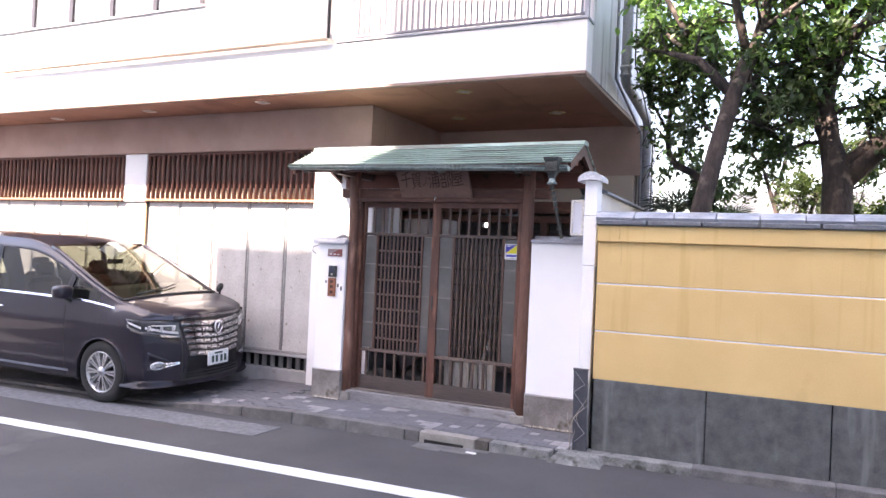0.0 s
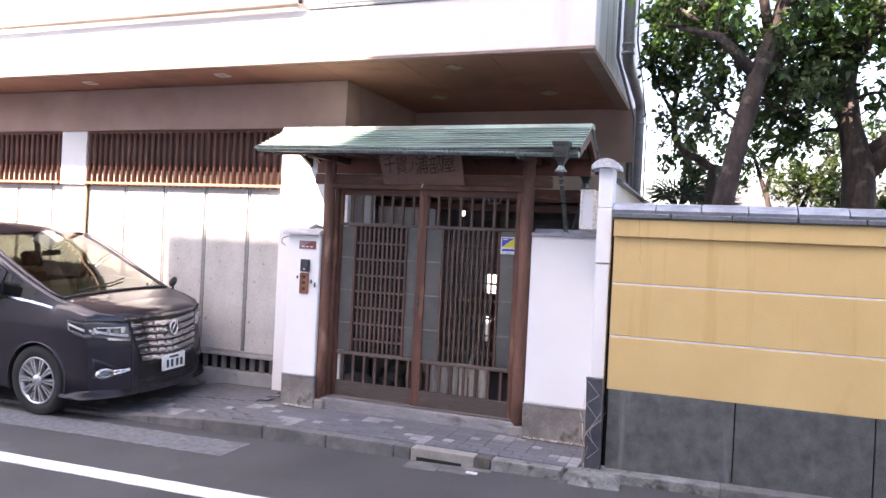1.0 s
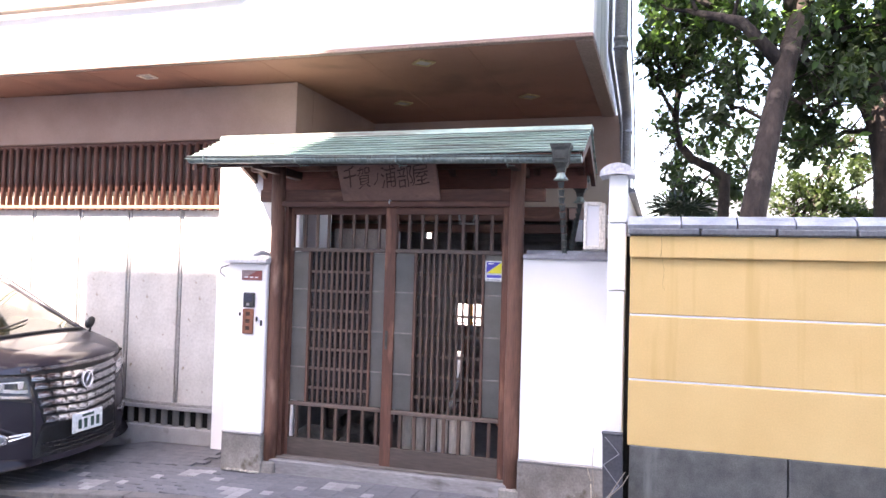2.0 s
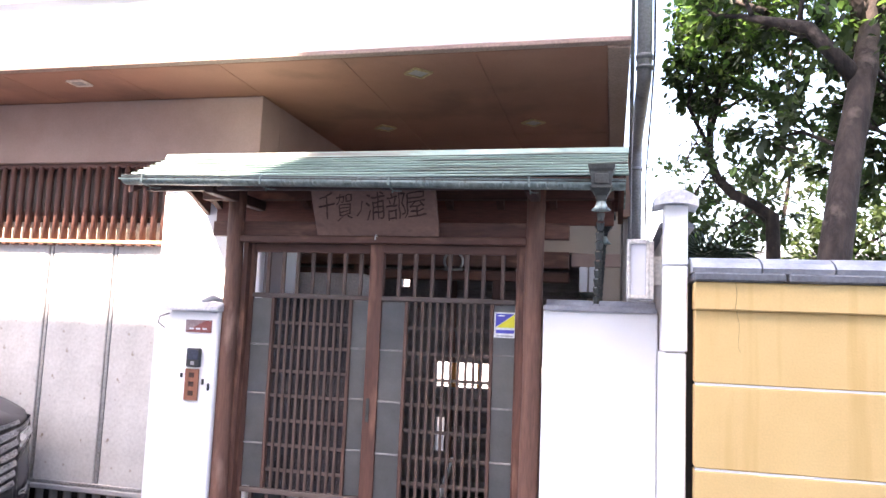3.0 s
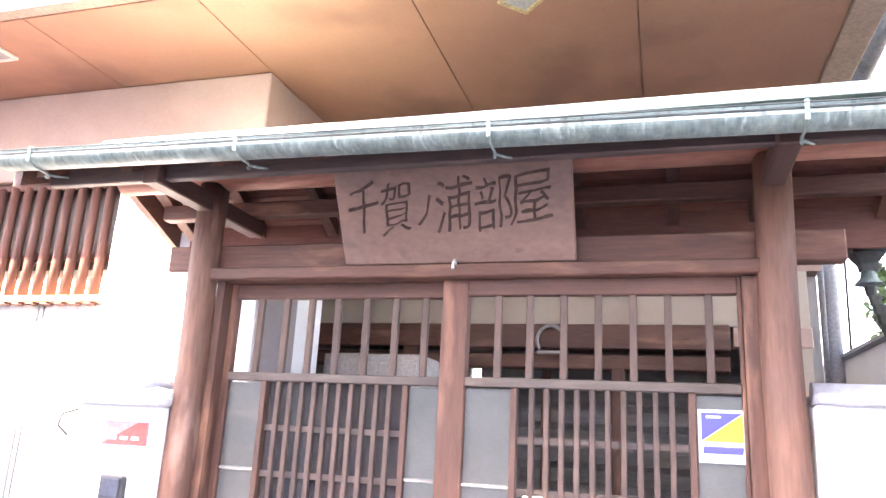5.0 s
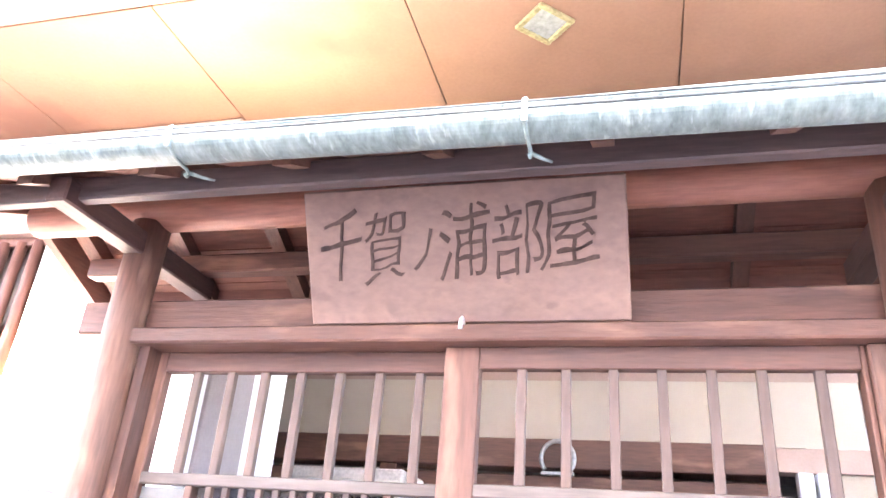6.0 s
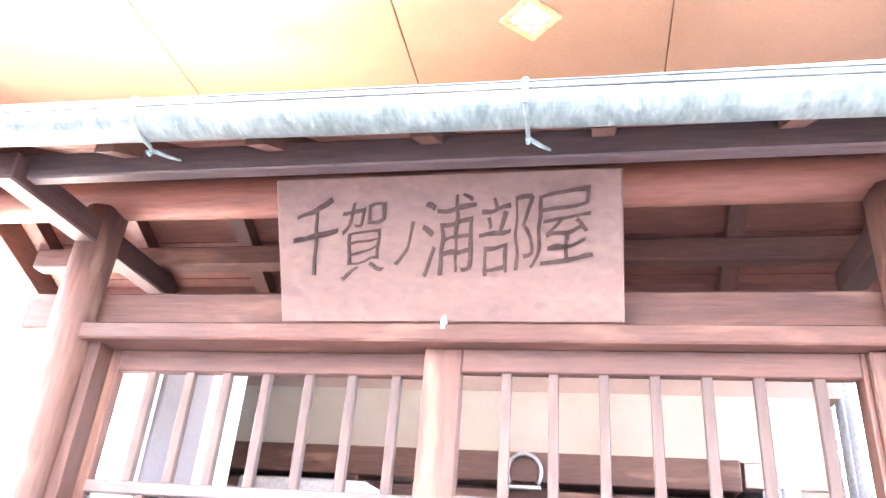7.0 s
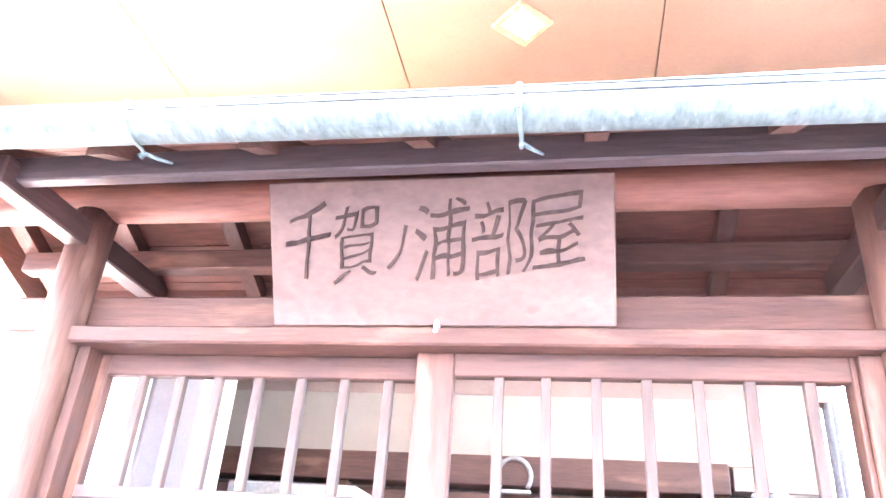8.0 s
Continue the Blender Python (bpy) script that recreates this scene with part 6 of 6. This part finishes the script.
part("wiper", tube([car_pt(0.8, -0.5, 1.2), car_pt(0.84, 0.0, 1.25), car_pt(0.9, 0.25, 1.28)], 0.008, 6), black_plastic, car)
fm = part("fender_mirror", tube([car_pt(0.66, 0.76, 1.1), car_pt(0.66, 0.8, 1.14), car_pt(0.66, 0.8, 1.19)], [0.016, 0.012, 0.012], 8), car_paint, car, "small assist mirror on the front wing")
mb = bmesh.new()
bmesh.ops.create_uvsphere(mb, u_segments=14, v_segments=10, radius=1.0)
for v in mb.verts:
    v.co = Vector(car_pt(0.66, 0.8, 1.215)) + Vector((v.co.x * 0.03, v.co.y * 0.055, v.co.z * 0.05 + v.co.y * 0.02))
for f in mb.faces:
    f.smooth = True
part("mirror_cup", mb, black_plastic, fm)
# cabin
part("floor_pan", box(-4.8 * KX, -0.9 * KX, -0.8 * K, 0.8 * K, 0.2 * KZ, 0.5 * KZ), black_plastic, car)
part("dashboard", prism([(-1.62 * KX, 0.9 * KZ), (-0.82 * KX, 0.9 * KZ), (-0.82 * KX, 1.13 * KZ), (-1.2 * KX, 1.23 * KZ), (-1.55 * KX, 1.24 * KZ), (-1.62 * KX, 1.16 * KZ)], "y", -0.78 * K, 0.78 * K), dash_grey, car, "dark grey dashboard")
part("headliner", box(-4.5 * KX, -1.95 * KX, -0.7 * K, 0.7 * K, 1.72 * KZ, 1.74 * KZ), seat_cloth, car)
part("steering_wheel", tube([(-1.66 * KX - 0.05 * math.sin(t), -0.4 * K + 0.17 * math.cos(t), 1.2 * KZ + 0.17 * math.sin(t)) for t in (2 * math.pi * k / 24 for k in range(25))], 0.014, 8), black_plastic, car)
part("cabin_mirror", box(-1.72 * KX, -1.7 * KX, -0.11, 0.11, 1.5 * KZ, 1.56 * KZ, 0.006), black_plastic, car)
for u0 in (1.95, 3.1):
    for y in (-0.42, 0.42):
        sb = box(-(u0 + 0.62) * KX, -(u0 + 0.48) * KX, (y - 0.25) * K, (y + 0.25) * K, 0.6 * KZ, 1.3 * KZ, 0.05)
        box(-(u0 + 0.62) * KX, -u0 * KX, (y - 0.25) * K, (y + 0.25) * K, 0.5 * KZ, 0.7 * KZ, 0.04, sb)
        box(-(u0 + 0.6) * KX, -(u0 + 0.5) * KX, (y - 0.13) * K, (y + 0.13) * K, 1.32 * KZ, 1.5 * KZ, 0.03, sb)
        part("seat", sb, seat_cloth, car)


def lathe(profile, cx, cz, y, s, seg=40):
    """profile: (radius, offset outwards) pairs turned round the axle."""
    b = bmesh.new()
    rings = [[b.verts.new((cx + r * math.cos(a), y + s * o, cz + r * math.sin(a))) for a in (2 * math.pi * k / seg for k in range(seg))] for r, o in profile]
    for r0, r1 in zip(rings, rings[1:]):
        for k in range(seg):
            f = b.faces.new((r0[k], r0[(k + 1) % seg], r1[(k + 1) % seg], r1[k]))
            f.smooth = True
    bmesh.ops.recalc_face_normals(b, faces=b.faces[:])
    return b


for ax in (FRONT_AXLE, REAR_AXLE):
    for s in (-1, 1):
        cx, cz, y = -ax * KX, AXLE_Z * KZ, s * 0.8 * K
        R = 0.345 * KZ
        wheel = part("wheel", lathe([(R * 0.5, -0.09), (R * 0.92, -0.09), (R, -0.06), (R, 0.07), (R * 0.985, 0.085), (R * 0.93, 0.098), (R * 0.82, 0.104), (R * 0.69, 0.098), (R * 0.67, 0.088)], cx, cz, y, s), rubber, car, "black tyre")
        part("rim", lathe([(R * 0.675, 0.094), (R * 0.66, 0.1), (R * 0.63, 0.096), (R * 0.6, 0.05), (R * 0.58, 0.0), (R * 0.02, 0.0)], cx, cz, y, s), alloy, wheel)
        part("rim_dish", lathe([(R * 0.585, 0.01), (R * 0.02, 0.012)], cx, cz, y, s), dark_gap, wheel)
        for k in range(20):
            a = 2 * math.pi * (k // 2) / 10 + (0.1 if k % 2 else -0.1)
            e = Vector((math.cos(a), 0, math.sin(a)))
            n = Vector((-math.sin(a), 0, math.cos(a)))
            b = bmesh.new()
            q0, q1 = Vector((cx, y + s * 0.086, cz)) + e * R * 0.1, Vector((cx, y + s * 0.092, cz)) + e * R * 0.64
            prof4 = [(q0, 0.009), (q1, 0.015)]
            vs = []
            for qq, hw in prof4:
                vs.append([b.verts.new(qq + n * hw - Vector((0, s * 0.03, 0))), b.verts.new(qq + n * hw * 0.75), b.verts.new(qq - n * hw * 0.75), b.verts.new(qq - n * hw - Vector((0, s * 0.03, 0)))])
            for i in range(3):
                b.faces.new((vs[0][i], vs[0][i + 1], vs[1][i + 1], vs[1][i]))
            b.faces.new(vs[0])
            b.faces.new(vs[1])
            bmesh.ops.recalc_face_normals(b, faces=b.faces[:])
            part("spoke", b, alloy, wheel)
        part("hub_cap", lathe([(R * 0.17, 0.08), (R * 0.16, 0.098), (R * 0.01, 0.1)], cx, cz, y, s, 20), alloy, wheel)
        liner = bmesh.new()
        for k in range(17):
            a = math.radians(-15 + 210 * k / 16)
            liner.verts.new((cx + ARCH * KX * math.cos(a), s * 0.5 * K, cz + ARCH * KX * math.sin(a)))
            liner.verts.new((cx + ARCH * KX * math.cos(a), s * 0.895 * K, cz + ARCH * KX * math.sin(a)))
        liner.verts.ensure_lookup_table()
        for k in range(16):
            liner.faces.new([liner.verts[i] for i in (2 * k, 2 * k + 1, 2 * k + 3, 2 * k + 2)])
        part("arch_liner", liner, rubber, car)
        part("arch_lip", tube([(cx + ARCH * KX * math.cos(a), s * (ramp(WIDE, ax) - 0.006) * K, cz + ARCH * KX * math.sin(a)) for a in (math.radians(-18 + 216 * k / 28) for k in range(29))], 0.011, 6), car_paint, body_ob)
car.matrix_basis = pose(-2.4, -0.37, -0.132, 2.6, 0, 0)

# ---- garden behind the yellow wall ----
soil = material("garden_soil", (0.05, 0.045, 0.03), (0.1, 0.09, 0.06), scale=4, rough=0.95)
b = box(1.82, 14, -0.4, 8.0, -0.3, 0.05)
structure("garden_ground", b, soil, "bare earth of the walled garden", category="ground")


def leaf_mesh(b, p, d, n, size):
    """An oval pointed leaf, folded along its middle."""
    s = d.cross(n).normalized() * size
    tip = p + d * size - n * size * 0.12
    a, t = b.verts.new(p), b.verts.new(tip)
    m1, m2 = b.verts.new(p + d * size * 0.33 - n * size * 0.05), b.verts.new(p + d * size * 0.7 - n * size * 0.08)
    for k in (1, -1):
        o1 = b.verts.new(p + d * size * 0.3 + s * 0.27 * k + n * size * 0.04)
        o2 = b.verts.new(p + d * size * 0.68 + s * 0.25 * k)
        b.faces.new((a, o1, m1))
        b.faces.new((o1, o2, m2, m1))
        b.faces.new((o2, t, m2))


def rand_dir(up=0.0):
    v = Vector((random.gauss(0, 1), random.gauss(0, 1), random.gauss(0, 1) + up))
    return v.normalized()


def tree(name, base, trunk, limbs, label, leaf, leaves, size, spread, group="garden trees", low=2.25):
    """trunk: points and radii; limbs: (start, end, radius). Leaves hang in clumps round the twigs' ends."""
    t = thing(name, base, label, "tree", group)
    b = bmesh.new()
    tube([p for p, _ in trunk], [r * 0.76 for _, r in trunk], 12, b)
    ends = []
    for s, e, r in limbs:
        s, e = Vector(s), Vector(e)
        mid = s.lerp(e, 0.5) + Vector((random.uniform(-0.12, 0.12), random.uniform(-0.12, 0.12), random.uniform(0.02, 0.16)))
        tube([s, s.lerp(mid, 0.5), mid, mid.lerp(e, 0.6), e], [r, r * 0.85, r * 0.7, r * 0.5, r * 0.3], 8, b)
        for k in range(9):
            f = random.uniform(0.25, 1.0)
            q = s.lerp(mid, f * 2) if f < 0.5 else mid.lerp(e, f * 2 - 1)
            w = q + rand_dir(0.25) * random.uniform(0.25, spread)
            w.x = max(w.x, 1.8)
            if w.z < low:
                w.z = low + random.uniform(0, 0.3)
            tube([q, q.lerp(w, 0.5) + rand_dir() * 0.05, w], [r * 0.32, r * 0.22, 0.005], 5, b)
            ends.append((q, w))
    part("trunk", b, bark, t)
    lb = bmesh.new()
    young_sunlit = []
    for k in range(leaves):
        q, w = random.choice(ends)
        p = q.lerp(w, random.uniform(0.5, 1.1)) + rand_dir() * abs(random.gauss(0, 0.1))
        if p.z > 3.35 and random.random() < 0.1:
            continue
        stem = [(a, c) for (a, _), (c, _) in zip(trunk, trunk[1:]) if a[2] <= p.z < c[2]]
        if stem:
            a, c = Vector(stem[0][0]), Vector(stem[0][1])
            near = a.lerp(c, (p.z - a.z) / (c.z - a.z))
            if (near - p).length < (0.3 if p.z < 3.0 else 0.12):
                continue
        if p.z < low - 0.12 or p.x < (1.74 if p.z > 3.15 else 1.84 + 0.1 * min(2.0, max(0.0, p.y))):
            continue
        d = (rand_dir() + (w - q).normalized() * 0.7 + Vector((0, 0, -0.25))).normalized()
        before = len(lb.faces)
        leaf_mesh(lb, p, d, (rand_dir() * 0.7 + Vector((0, 0, 1))).normalized(), size * random.uniform(0.6, 1.25))
        # The bright leaves thicken with height, imitating the sunlit crown top.
        if isinstance(leaf, list) and (p - q).length > 0.2 and random.random() < (0.92 if p.z > 3.75 else 0.5 if p.z > 3.35 else 0.05):
            young_sunlit.append(before)
    lb.faces.ensure_lookup_table()
    for i in young_sunlit:
        for k in range(6):
            lb.faces[i + k].material_index = 1
    part("crown", lb, leaf, t, "glossy dark green broad leaves")
    return t


random.seed(11)
tree("evergreen_tree", (2.5, 0.1, 0.05),
     [((2.45, -0.22, 0.0), 0.13), ((2.47, -0.21, 1.2), 0.115), ((2.5, -0.2, 2.0), 0.105), ((2.595, -0.1, 2.51), 0.095), ((2.72, 0.0, 3.05), 0.09), ((2.8, 0.15, 3.35), 0.07)],
     [((2.76, 0.25, 3.15), (3.2, 0.2, 4.4), 0.055), ((2.7, 0.0, 2.98), (2.08, 0.05, 3.42), 0.052), ((2.8, 0.28, 3.3), (2.9, 0.9, 4.3), 0.05),
      ((2.8, 0.28, 3.3), (2.5, -0.3, 4.4), 0.045), ((2.3, 0.1, 3.55), (1.98, 0.2, 4.1), 0.03), ((2.9, 0.25, 3.6), (3.5, -0.2, 3.9), 0.03),
      ((2.25, 0.1, 3.45), (2.05, 0.5, 3.8), 0.022), ((2.74, 0.24, 3.1), (3.2, 0.6, 3.4), 0.03), ((2.72, 0.1, 3.05), (3.0, 0.3, 2.95), 0.022), ((2.55, 0.05, 3.2), (2.45, 0.5, 3.5), 0.02), ((2.66, -0.02, 2.75), (3.0, 0.4, 2.75), 0.018), ((2.62, -0.04, 2.6), (2.3, 0.3, 2.75), 0.016)],
     "leaning evergreen tree with glossy leaves behind the wall", [leaf_mat, leaf_young_sunlit], 6400, 0.07, 0.5, low=2.55)
tree("evergreen_tree", (3.4, 0.75, 0.05),
     [((3.53, 0.75, 0.0), 0.2), ((3.54, 0.75, 1.3), 0.185), ((3.545, 0.76, 2.1), 0.172), ((3.54, 0.79, 2.4), 0.165), ((3.47, 0.82, 2.72), 0.115), ((3.43, 0.86, 3.1), 0.1), ((3.5, 0.9, 3.7), 0.075)],
     [((3.52, 0.8, 2.52), (3.25, 1.0, 3.7), 0.075), ((3.57, 0.8, 2.33), (4.6, 0.7, 3.1), 0.1), ((3.5, 0.9, 3.7), (3.6, 0.4, 4.7), 0.06),
      ((3.5, 0.9, 3.7), (4.3, 1.2, 4.8), 0.06), ((3.5, 0.85, 3.75), (3.75, 0.35, 4.25), 0.04), ((3.5, 0.85, 3.6), (4.25, 0.3, 3.85), 0.04), ((3.5, 0.85, 3.7), (4.1, 0.4, 4.1), 0.035), ((3.5, 0.85, 3.8), (3.3, 0.4, 4.3), 0.03), ((3.44, 0.86, 3.2), (3.9, 0.1, 3.9), 0.05), ((3.2, 1.0, 3.5), (3.0, 0.6, 4.3), 0.04), ((4.1, 0.6, 3.7), (4.6, 0.0, 3.6), 0.04), ((3.6, 0.8, 2.5), (4.5, 0.9, 3.0), 0.06), ((3.3, 0.9, 3.2), (2.95, 0.7, 3.0), 0.03), ((3.4, 0.85, 2.9), (3.0, 0.5, 2.75), 0.03), ((3.45, 0.82, 2.7), (3.0, 1.1, 2.6), 0.026)],
     "stout evergreen tree with dark bark and dense crown", [leaf_mat, leaf_young_sunlit], 15500, 0.069, 0.55, low=2.45)
tree("evergreen_tree", (2.39, 0.7, 0.05),
     [((2.39, 0.7, 0.0), 0.062), ((2.39, 0.7, 1.4), 0.06), ((2.39, 0.7, 2.1), 0.056), ((2.405, 0.79, 2.36), 0.058), ((2.3, 0.76, 2.43), 0.048), ((2.16, 0.74, 2.5), 0.045),
      ((2.075, 0.85, 2.63), 0.041), ((2.04, 0.97, 2.8), 0.037), ((2.05, 1.0, 3.1), 0.029)],
     [((2.05, 1.0, 3.08), (2.15, 1.05, 3.9), 0.022), ((2.045, 0.98, 2.85), (1.9, 0.9, 3.3), 0.018), ((2.05, 0.95, 2.76), (1.88, 0.9, 2.78), 0.014), ((2.09, 0.82, 2.6), (1.92, 0.75, 2.52), 0.012),
      ((2.05, 1.0, 3.0), (2.35, 0.9, 3.5), 0.018), ((2.06, 1.0, 3.2), (1.92, 1.0, 3.8), 0.016), ((2.05, 1.0, 3.1), (2.5, 1.1, 3.3), 0.016),
      ((2.39, 0.9, 2.35), (2.2, 1.3, 2.35), 0.014), ((2.12, 1.04, 3.6), (2.5, 0.9, 4.1), 0.016), ((2.12, 1.03, 3.6), (1.97, 0.85, 4.3), 0.014), ((2.1, 1.02, 3.5), (1.9, 1.0, 3.5), 0.012)],
     "slender bent evergreen tree behind the pillar", [leaf_mat, leaf_young_sunlit], 4600, 0.066, 0.36, low=2.15)
tree("garden_shrub", (2.3, 3.1, 0.05),
     [((2.3, 3.1, 0.0), 0.05), ((2.28, 3.1, 1.4), 0.042), ((2.2, 3.08, 2.2), 0.032)],
     [((2.2, 3.08, 2.2), (2.06, 3.0, 3.05), 0.018), ((2.24, 3.1, 1.9), (1.98, 3.05, 2.55), 0.016), ((2.22, 3.1, 2.1), (2.4, 3.2, 2.7), 0.016), ((2.24, 3.1, 2.0), (2.05, 3.3, 2.7), 0.014)],
     "dark-leaved shrub beside the boundary wall", leaf_mat, 1900, 0.068, 0.36, "garden shrubs", low=2.0)
tree("garden_shrub", (4.6, 2.6, 0.05),
     [((4.6, 2.6, 0.0), 0.06), ((4.62, 2.6, 1.5), 0.05), ((4.7, 2.62, 2.2), 0.04)],
     [((4.62, 2.6, 1.5), (4.2, 2.5, 2.4), 0.03), ((4.65, 2.6, 1.8), (5.1, 2.5, 2.6), 0.03), ((4.7, 2.62, 2.2), (4.6, 2.7, 3.0), 0.03), ((4.65, 2.6, 1.7), (3.8, 2.4, 2.1), 0.02)],
     "green garden shrub with small leaves", leaf_light, 7000, 0.065, 0.6, "garden shrubs", low=1.6)
tree("bare_tree", (3.2, 3.6, 0.05),
     [((3.2, 3.6, 0.0), 0.06), ((3.15, 3.6, 1.6), 0.05), ((3.0, 3.6, 2.4), 0.04)],
     [((3.15, 3.6, 1.6), (3.7, 3.4, 3.0), 0.03), ((3.05, 3.6, 2.2), (2.6, 3.5, 3.2), 0.03), ((3.0, 3.6, 2.4), (3.2, 3.7, 3.6), 0.03), ((3.2, 3.6, 1.5), (4.0, 3.7, 2.5), 0.03), ((3.3, 3.6, 1.9), (4.4, 3.5, 2.9), 0.025), ((3.15, 3.6, 1.7), (3.5, 3.2, 2.5), 0.02), ((3.6, 3.6, 2.2), (4.1, 3.9, 3.4), 0.02)],
     "thin half-bare tree deeper in the garden", leaf_light, 6500, 0.06, 0.6, "garden shrubs", low=1.8)


def fan_palm(cx, cy, top, label):
    palm = thing("fan_palm", (cx, cy, 0.05), label, "palm", "garden palms")
    part("trunk", tube([(cx - 0.02, cy, 0.0), (cx, cy, 1.2), (cx, cy, top)], [0.09, 0.08, 0.07], 10), bark, palm)
    pb = bmesh.new()
    for k in range(13):
        a = 2 * math.pi * k / 13 + random.uniform(-0.2, 0.2)
        e = random.uniform(0.15, 0.9)
        d = Vector((math.cos(a) * math.cos(e), math.sin(a) * math.cos(e), math.sin(e)))
        hub = Vector((cx, cy, top)) + d * 0.14
        side = d.cross(Vector((0, 0, 1))).normalized()
        tube([(cx, cy, top - 0.05), hub], [0.012, 0.008], 5, pb)
        for j in range(15):
            f = math.radians(-100 + 200 * j / 14)
            u = (d * math.cos(f) + side * math.sin(f)).normalized()
            n = u.cross(side.cross(d)).normalized() * 0.011
            tip = hub + u * 0.33 + Vector((0, 0, -0.05))
            pb.faces.new([pb.verts.new(hub - n * 0.3), pb.verts.new(hub + u * 0.18 - n), pb.verts.new(tip), pb.verts.new(hub + u * 0.18 + n)])
    part("fronds", pb, palm_mat, palm)


fan_palm(2.1, 1.2, 2.06, "dark fan palm below the bent tree")
fan_palm(2.43, 4.5, 2.2, "dark fan palm deeper in the garden")

# ---- houses beyond, unseen blocks across the street ----
far_white = material("far_wall", (0.62, 0.61, 0.6), (0.7, 0.69, 0.68), scale=0.5, rough=0.85)
far_grey = material("far_grey", (0.075, 0.078, 0.08), (0.11, 0.112, 0.115), scale=0.7, rough=0.8)
h1 = thing("neighbour_house", (4.0, 9.0, 0), "low pale house with grey roof beyond the garden", "house")
part("wall", box(2.2, 9.5, 8.2, 12.0, -0.2, 2.5), far_white, h1)
part("roof", prism([(7.9, 2.5), (10.1, 3.22), (12.3, 2.5)], "x", 2.0, 9.8), far_grey, h1)
for wx in (3.2, 5.4, 7.4):
    part("window", box(wx, wx + 1.2, 8.17, 8.25, 1.0, 1.95), window_glass, h1)
# Unseen blocks; heights set by where their shade lines fall on wall and roof.
OPP = -9.5
for nm, x0, x1, top, lab in (("unseen_block", -14, -10.5, 5.0, "low unseen block across the street"),
                             ("unseen_block", -10.5, -7.41, 0.5 + (WALL_Y - OPP) * SUN_SLOPE, "plain unseen block across the street"),
                             ("unseen_block", -7.41, -5.3, 1.58 + (WALL_Y - OPP) * SUN_SLOPE, "plain unseen block that shades the street wall"),
                             ("unseen_block", -5.3, -4.27, 2.37 + (-0.53 - OPP) * SUN_SLOPE, "narrow unseen block across the street"),
                             ("unseen_block", -4.27, -2.1, 4.3 + (0.0 - OPP) * SUN_SLOPE, "tall unseen block across the street"),
                             ("unseen_block", -2.1, 0.9, 3.6 + (0.0 - OPP) * SUN_SLOPE, "tall unseen block across the street"),
                             ("unseen_block", 0.9, 30, 1.2 + (0.0 - OPP) * SUN_SLOPE, "long unseen block across the street"), ("unseen_block", -40, -14, 6.0, "low unseen row across the street")):
    tagged(part(nm, box(x0, x1, OPP - 8, OPP, -0.4, top), far_white), lab, "building", "opposite buildings")
tagged(part("street_end_building", box(-60, -52, -9, 30, -0.4, 12), far_white), "plain building at the far end of the street", "building")

# ---- paving blocks ----
CELL = 0.086
small = mesh_of(box(0.002, CELL - 0.002, 0.002, CELL - 0.002, -0.04, 0.0, 0.003), paver_light, "paver")
small_grey = mesh_of(box(0.002, CELL - 0.002, 0.002, CELL - 0.002, -0.04, 0.0, 0.003), paver_grey, "paver")
double = mesh_of(box(0.002, 2 * CELL - 0.002, 0.002, CELL - 0.002, -0.04, 0.0, 0.003), paver_grey, "paver")


def accent(i, j):
    """Pale blocks in a zigzag with a small diamond at each turn."""
    p = i % 14
    zig = p if p <= 7 else 14 - p
    return (j == zig and i % 2 == 0) or (p in (0, 1) and j in (1, 2)) or (p in (7, 8) and j in (5, 6))


def lay(me, px, py):
    ob = piece("paver", me, pave, (px, py, walk_z(px, py) + random.uniform(-0.001, 0.002)))
    ob.rotation_euler.x = math.atan((walk_z(px, py + CELL) - walk_z(px, py)) / CELL)


def bed(px, py):
    """A paver of the joined field, its top following the slope."""
    b = box(px + 0.002, px + 2 * CELL - 0.002, py + 0.002, py + CELL - 0.002, -0.04, 0)
    for v in b.verts:
        v.co.z += walk_z(v.co.x, v.co.y)
    merge(rest, b)


random.seed(5)
NX, NY = 62, 8
Y0 = KERB_Y + 0.108
rest = bmesh.new()
for j in range(NY):
    i = -(j % 2)
    while i < NX:
        px, py = 1.6 - CELL * (i + 1), Y0 + CELL * j
        if accent(i, j):
            lay(small, px, py)
            i += 1
        elif accent(i + 1, j) or i + 1 >= NX:
            lay(small_grey, px, py)
            i += 1
        else:
            lay(double, px - CELL, py)
            i += 2
for j in range(NY, 14):
    for i in range(0, 40):
        px, py = -1.82 - 2 * CELL * i + (CELL if j % 2 else 0), Y0 + CELL * j
        if py + CELL < WALL_Y - 0.02:
            bed(px, py)
for j in range(NY):
    for i in range(20):
        px, py = -4.0 - 2 * CELL * i, Y0 + CELL * j
        bed(px, py)
tagged(part("paver_field", rest, paver_grey, pave), kind="stuff")
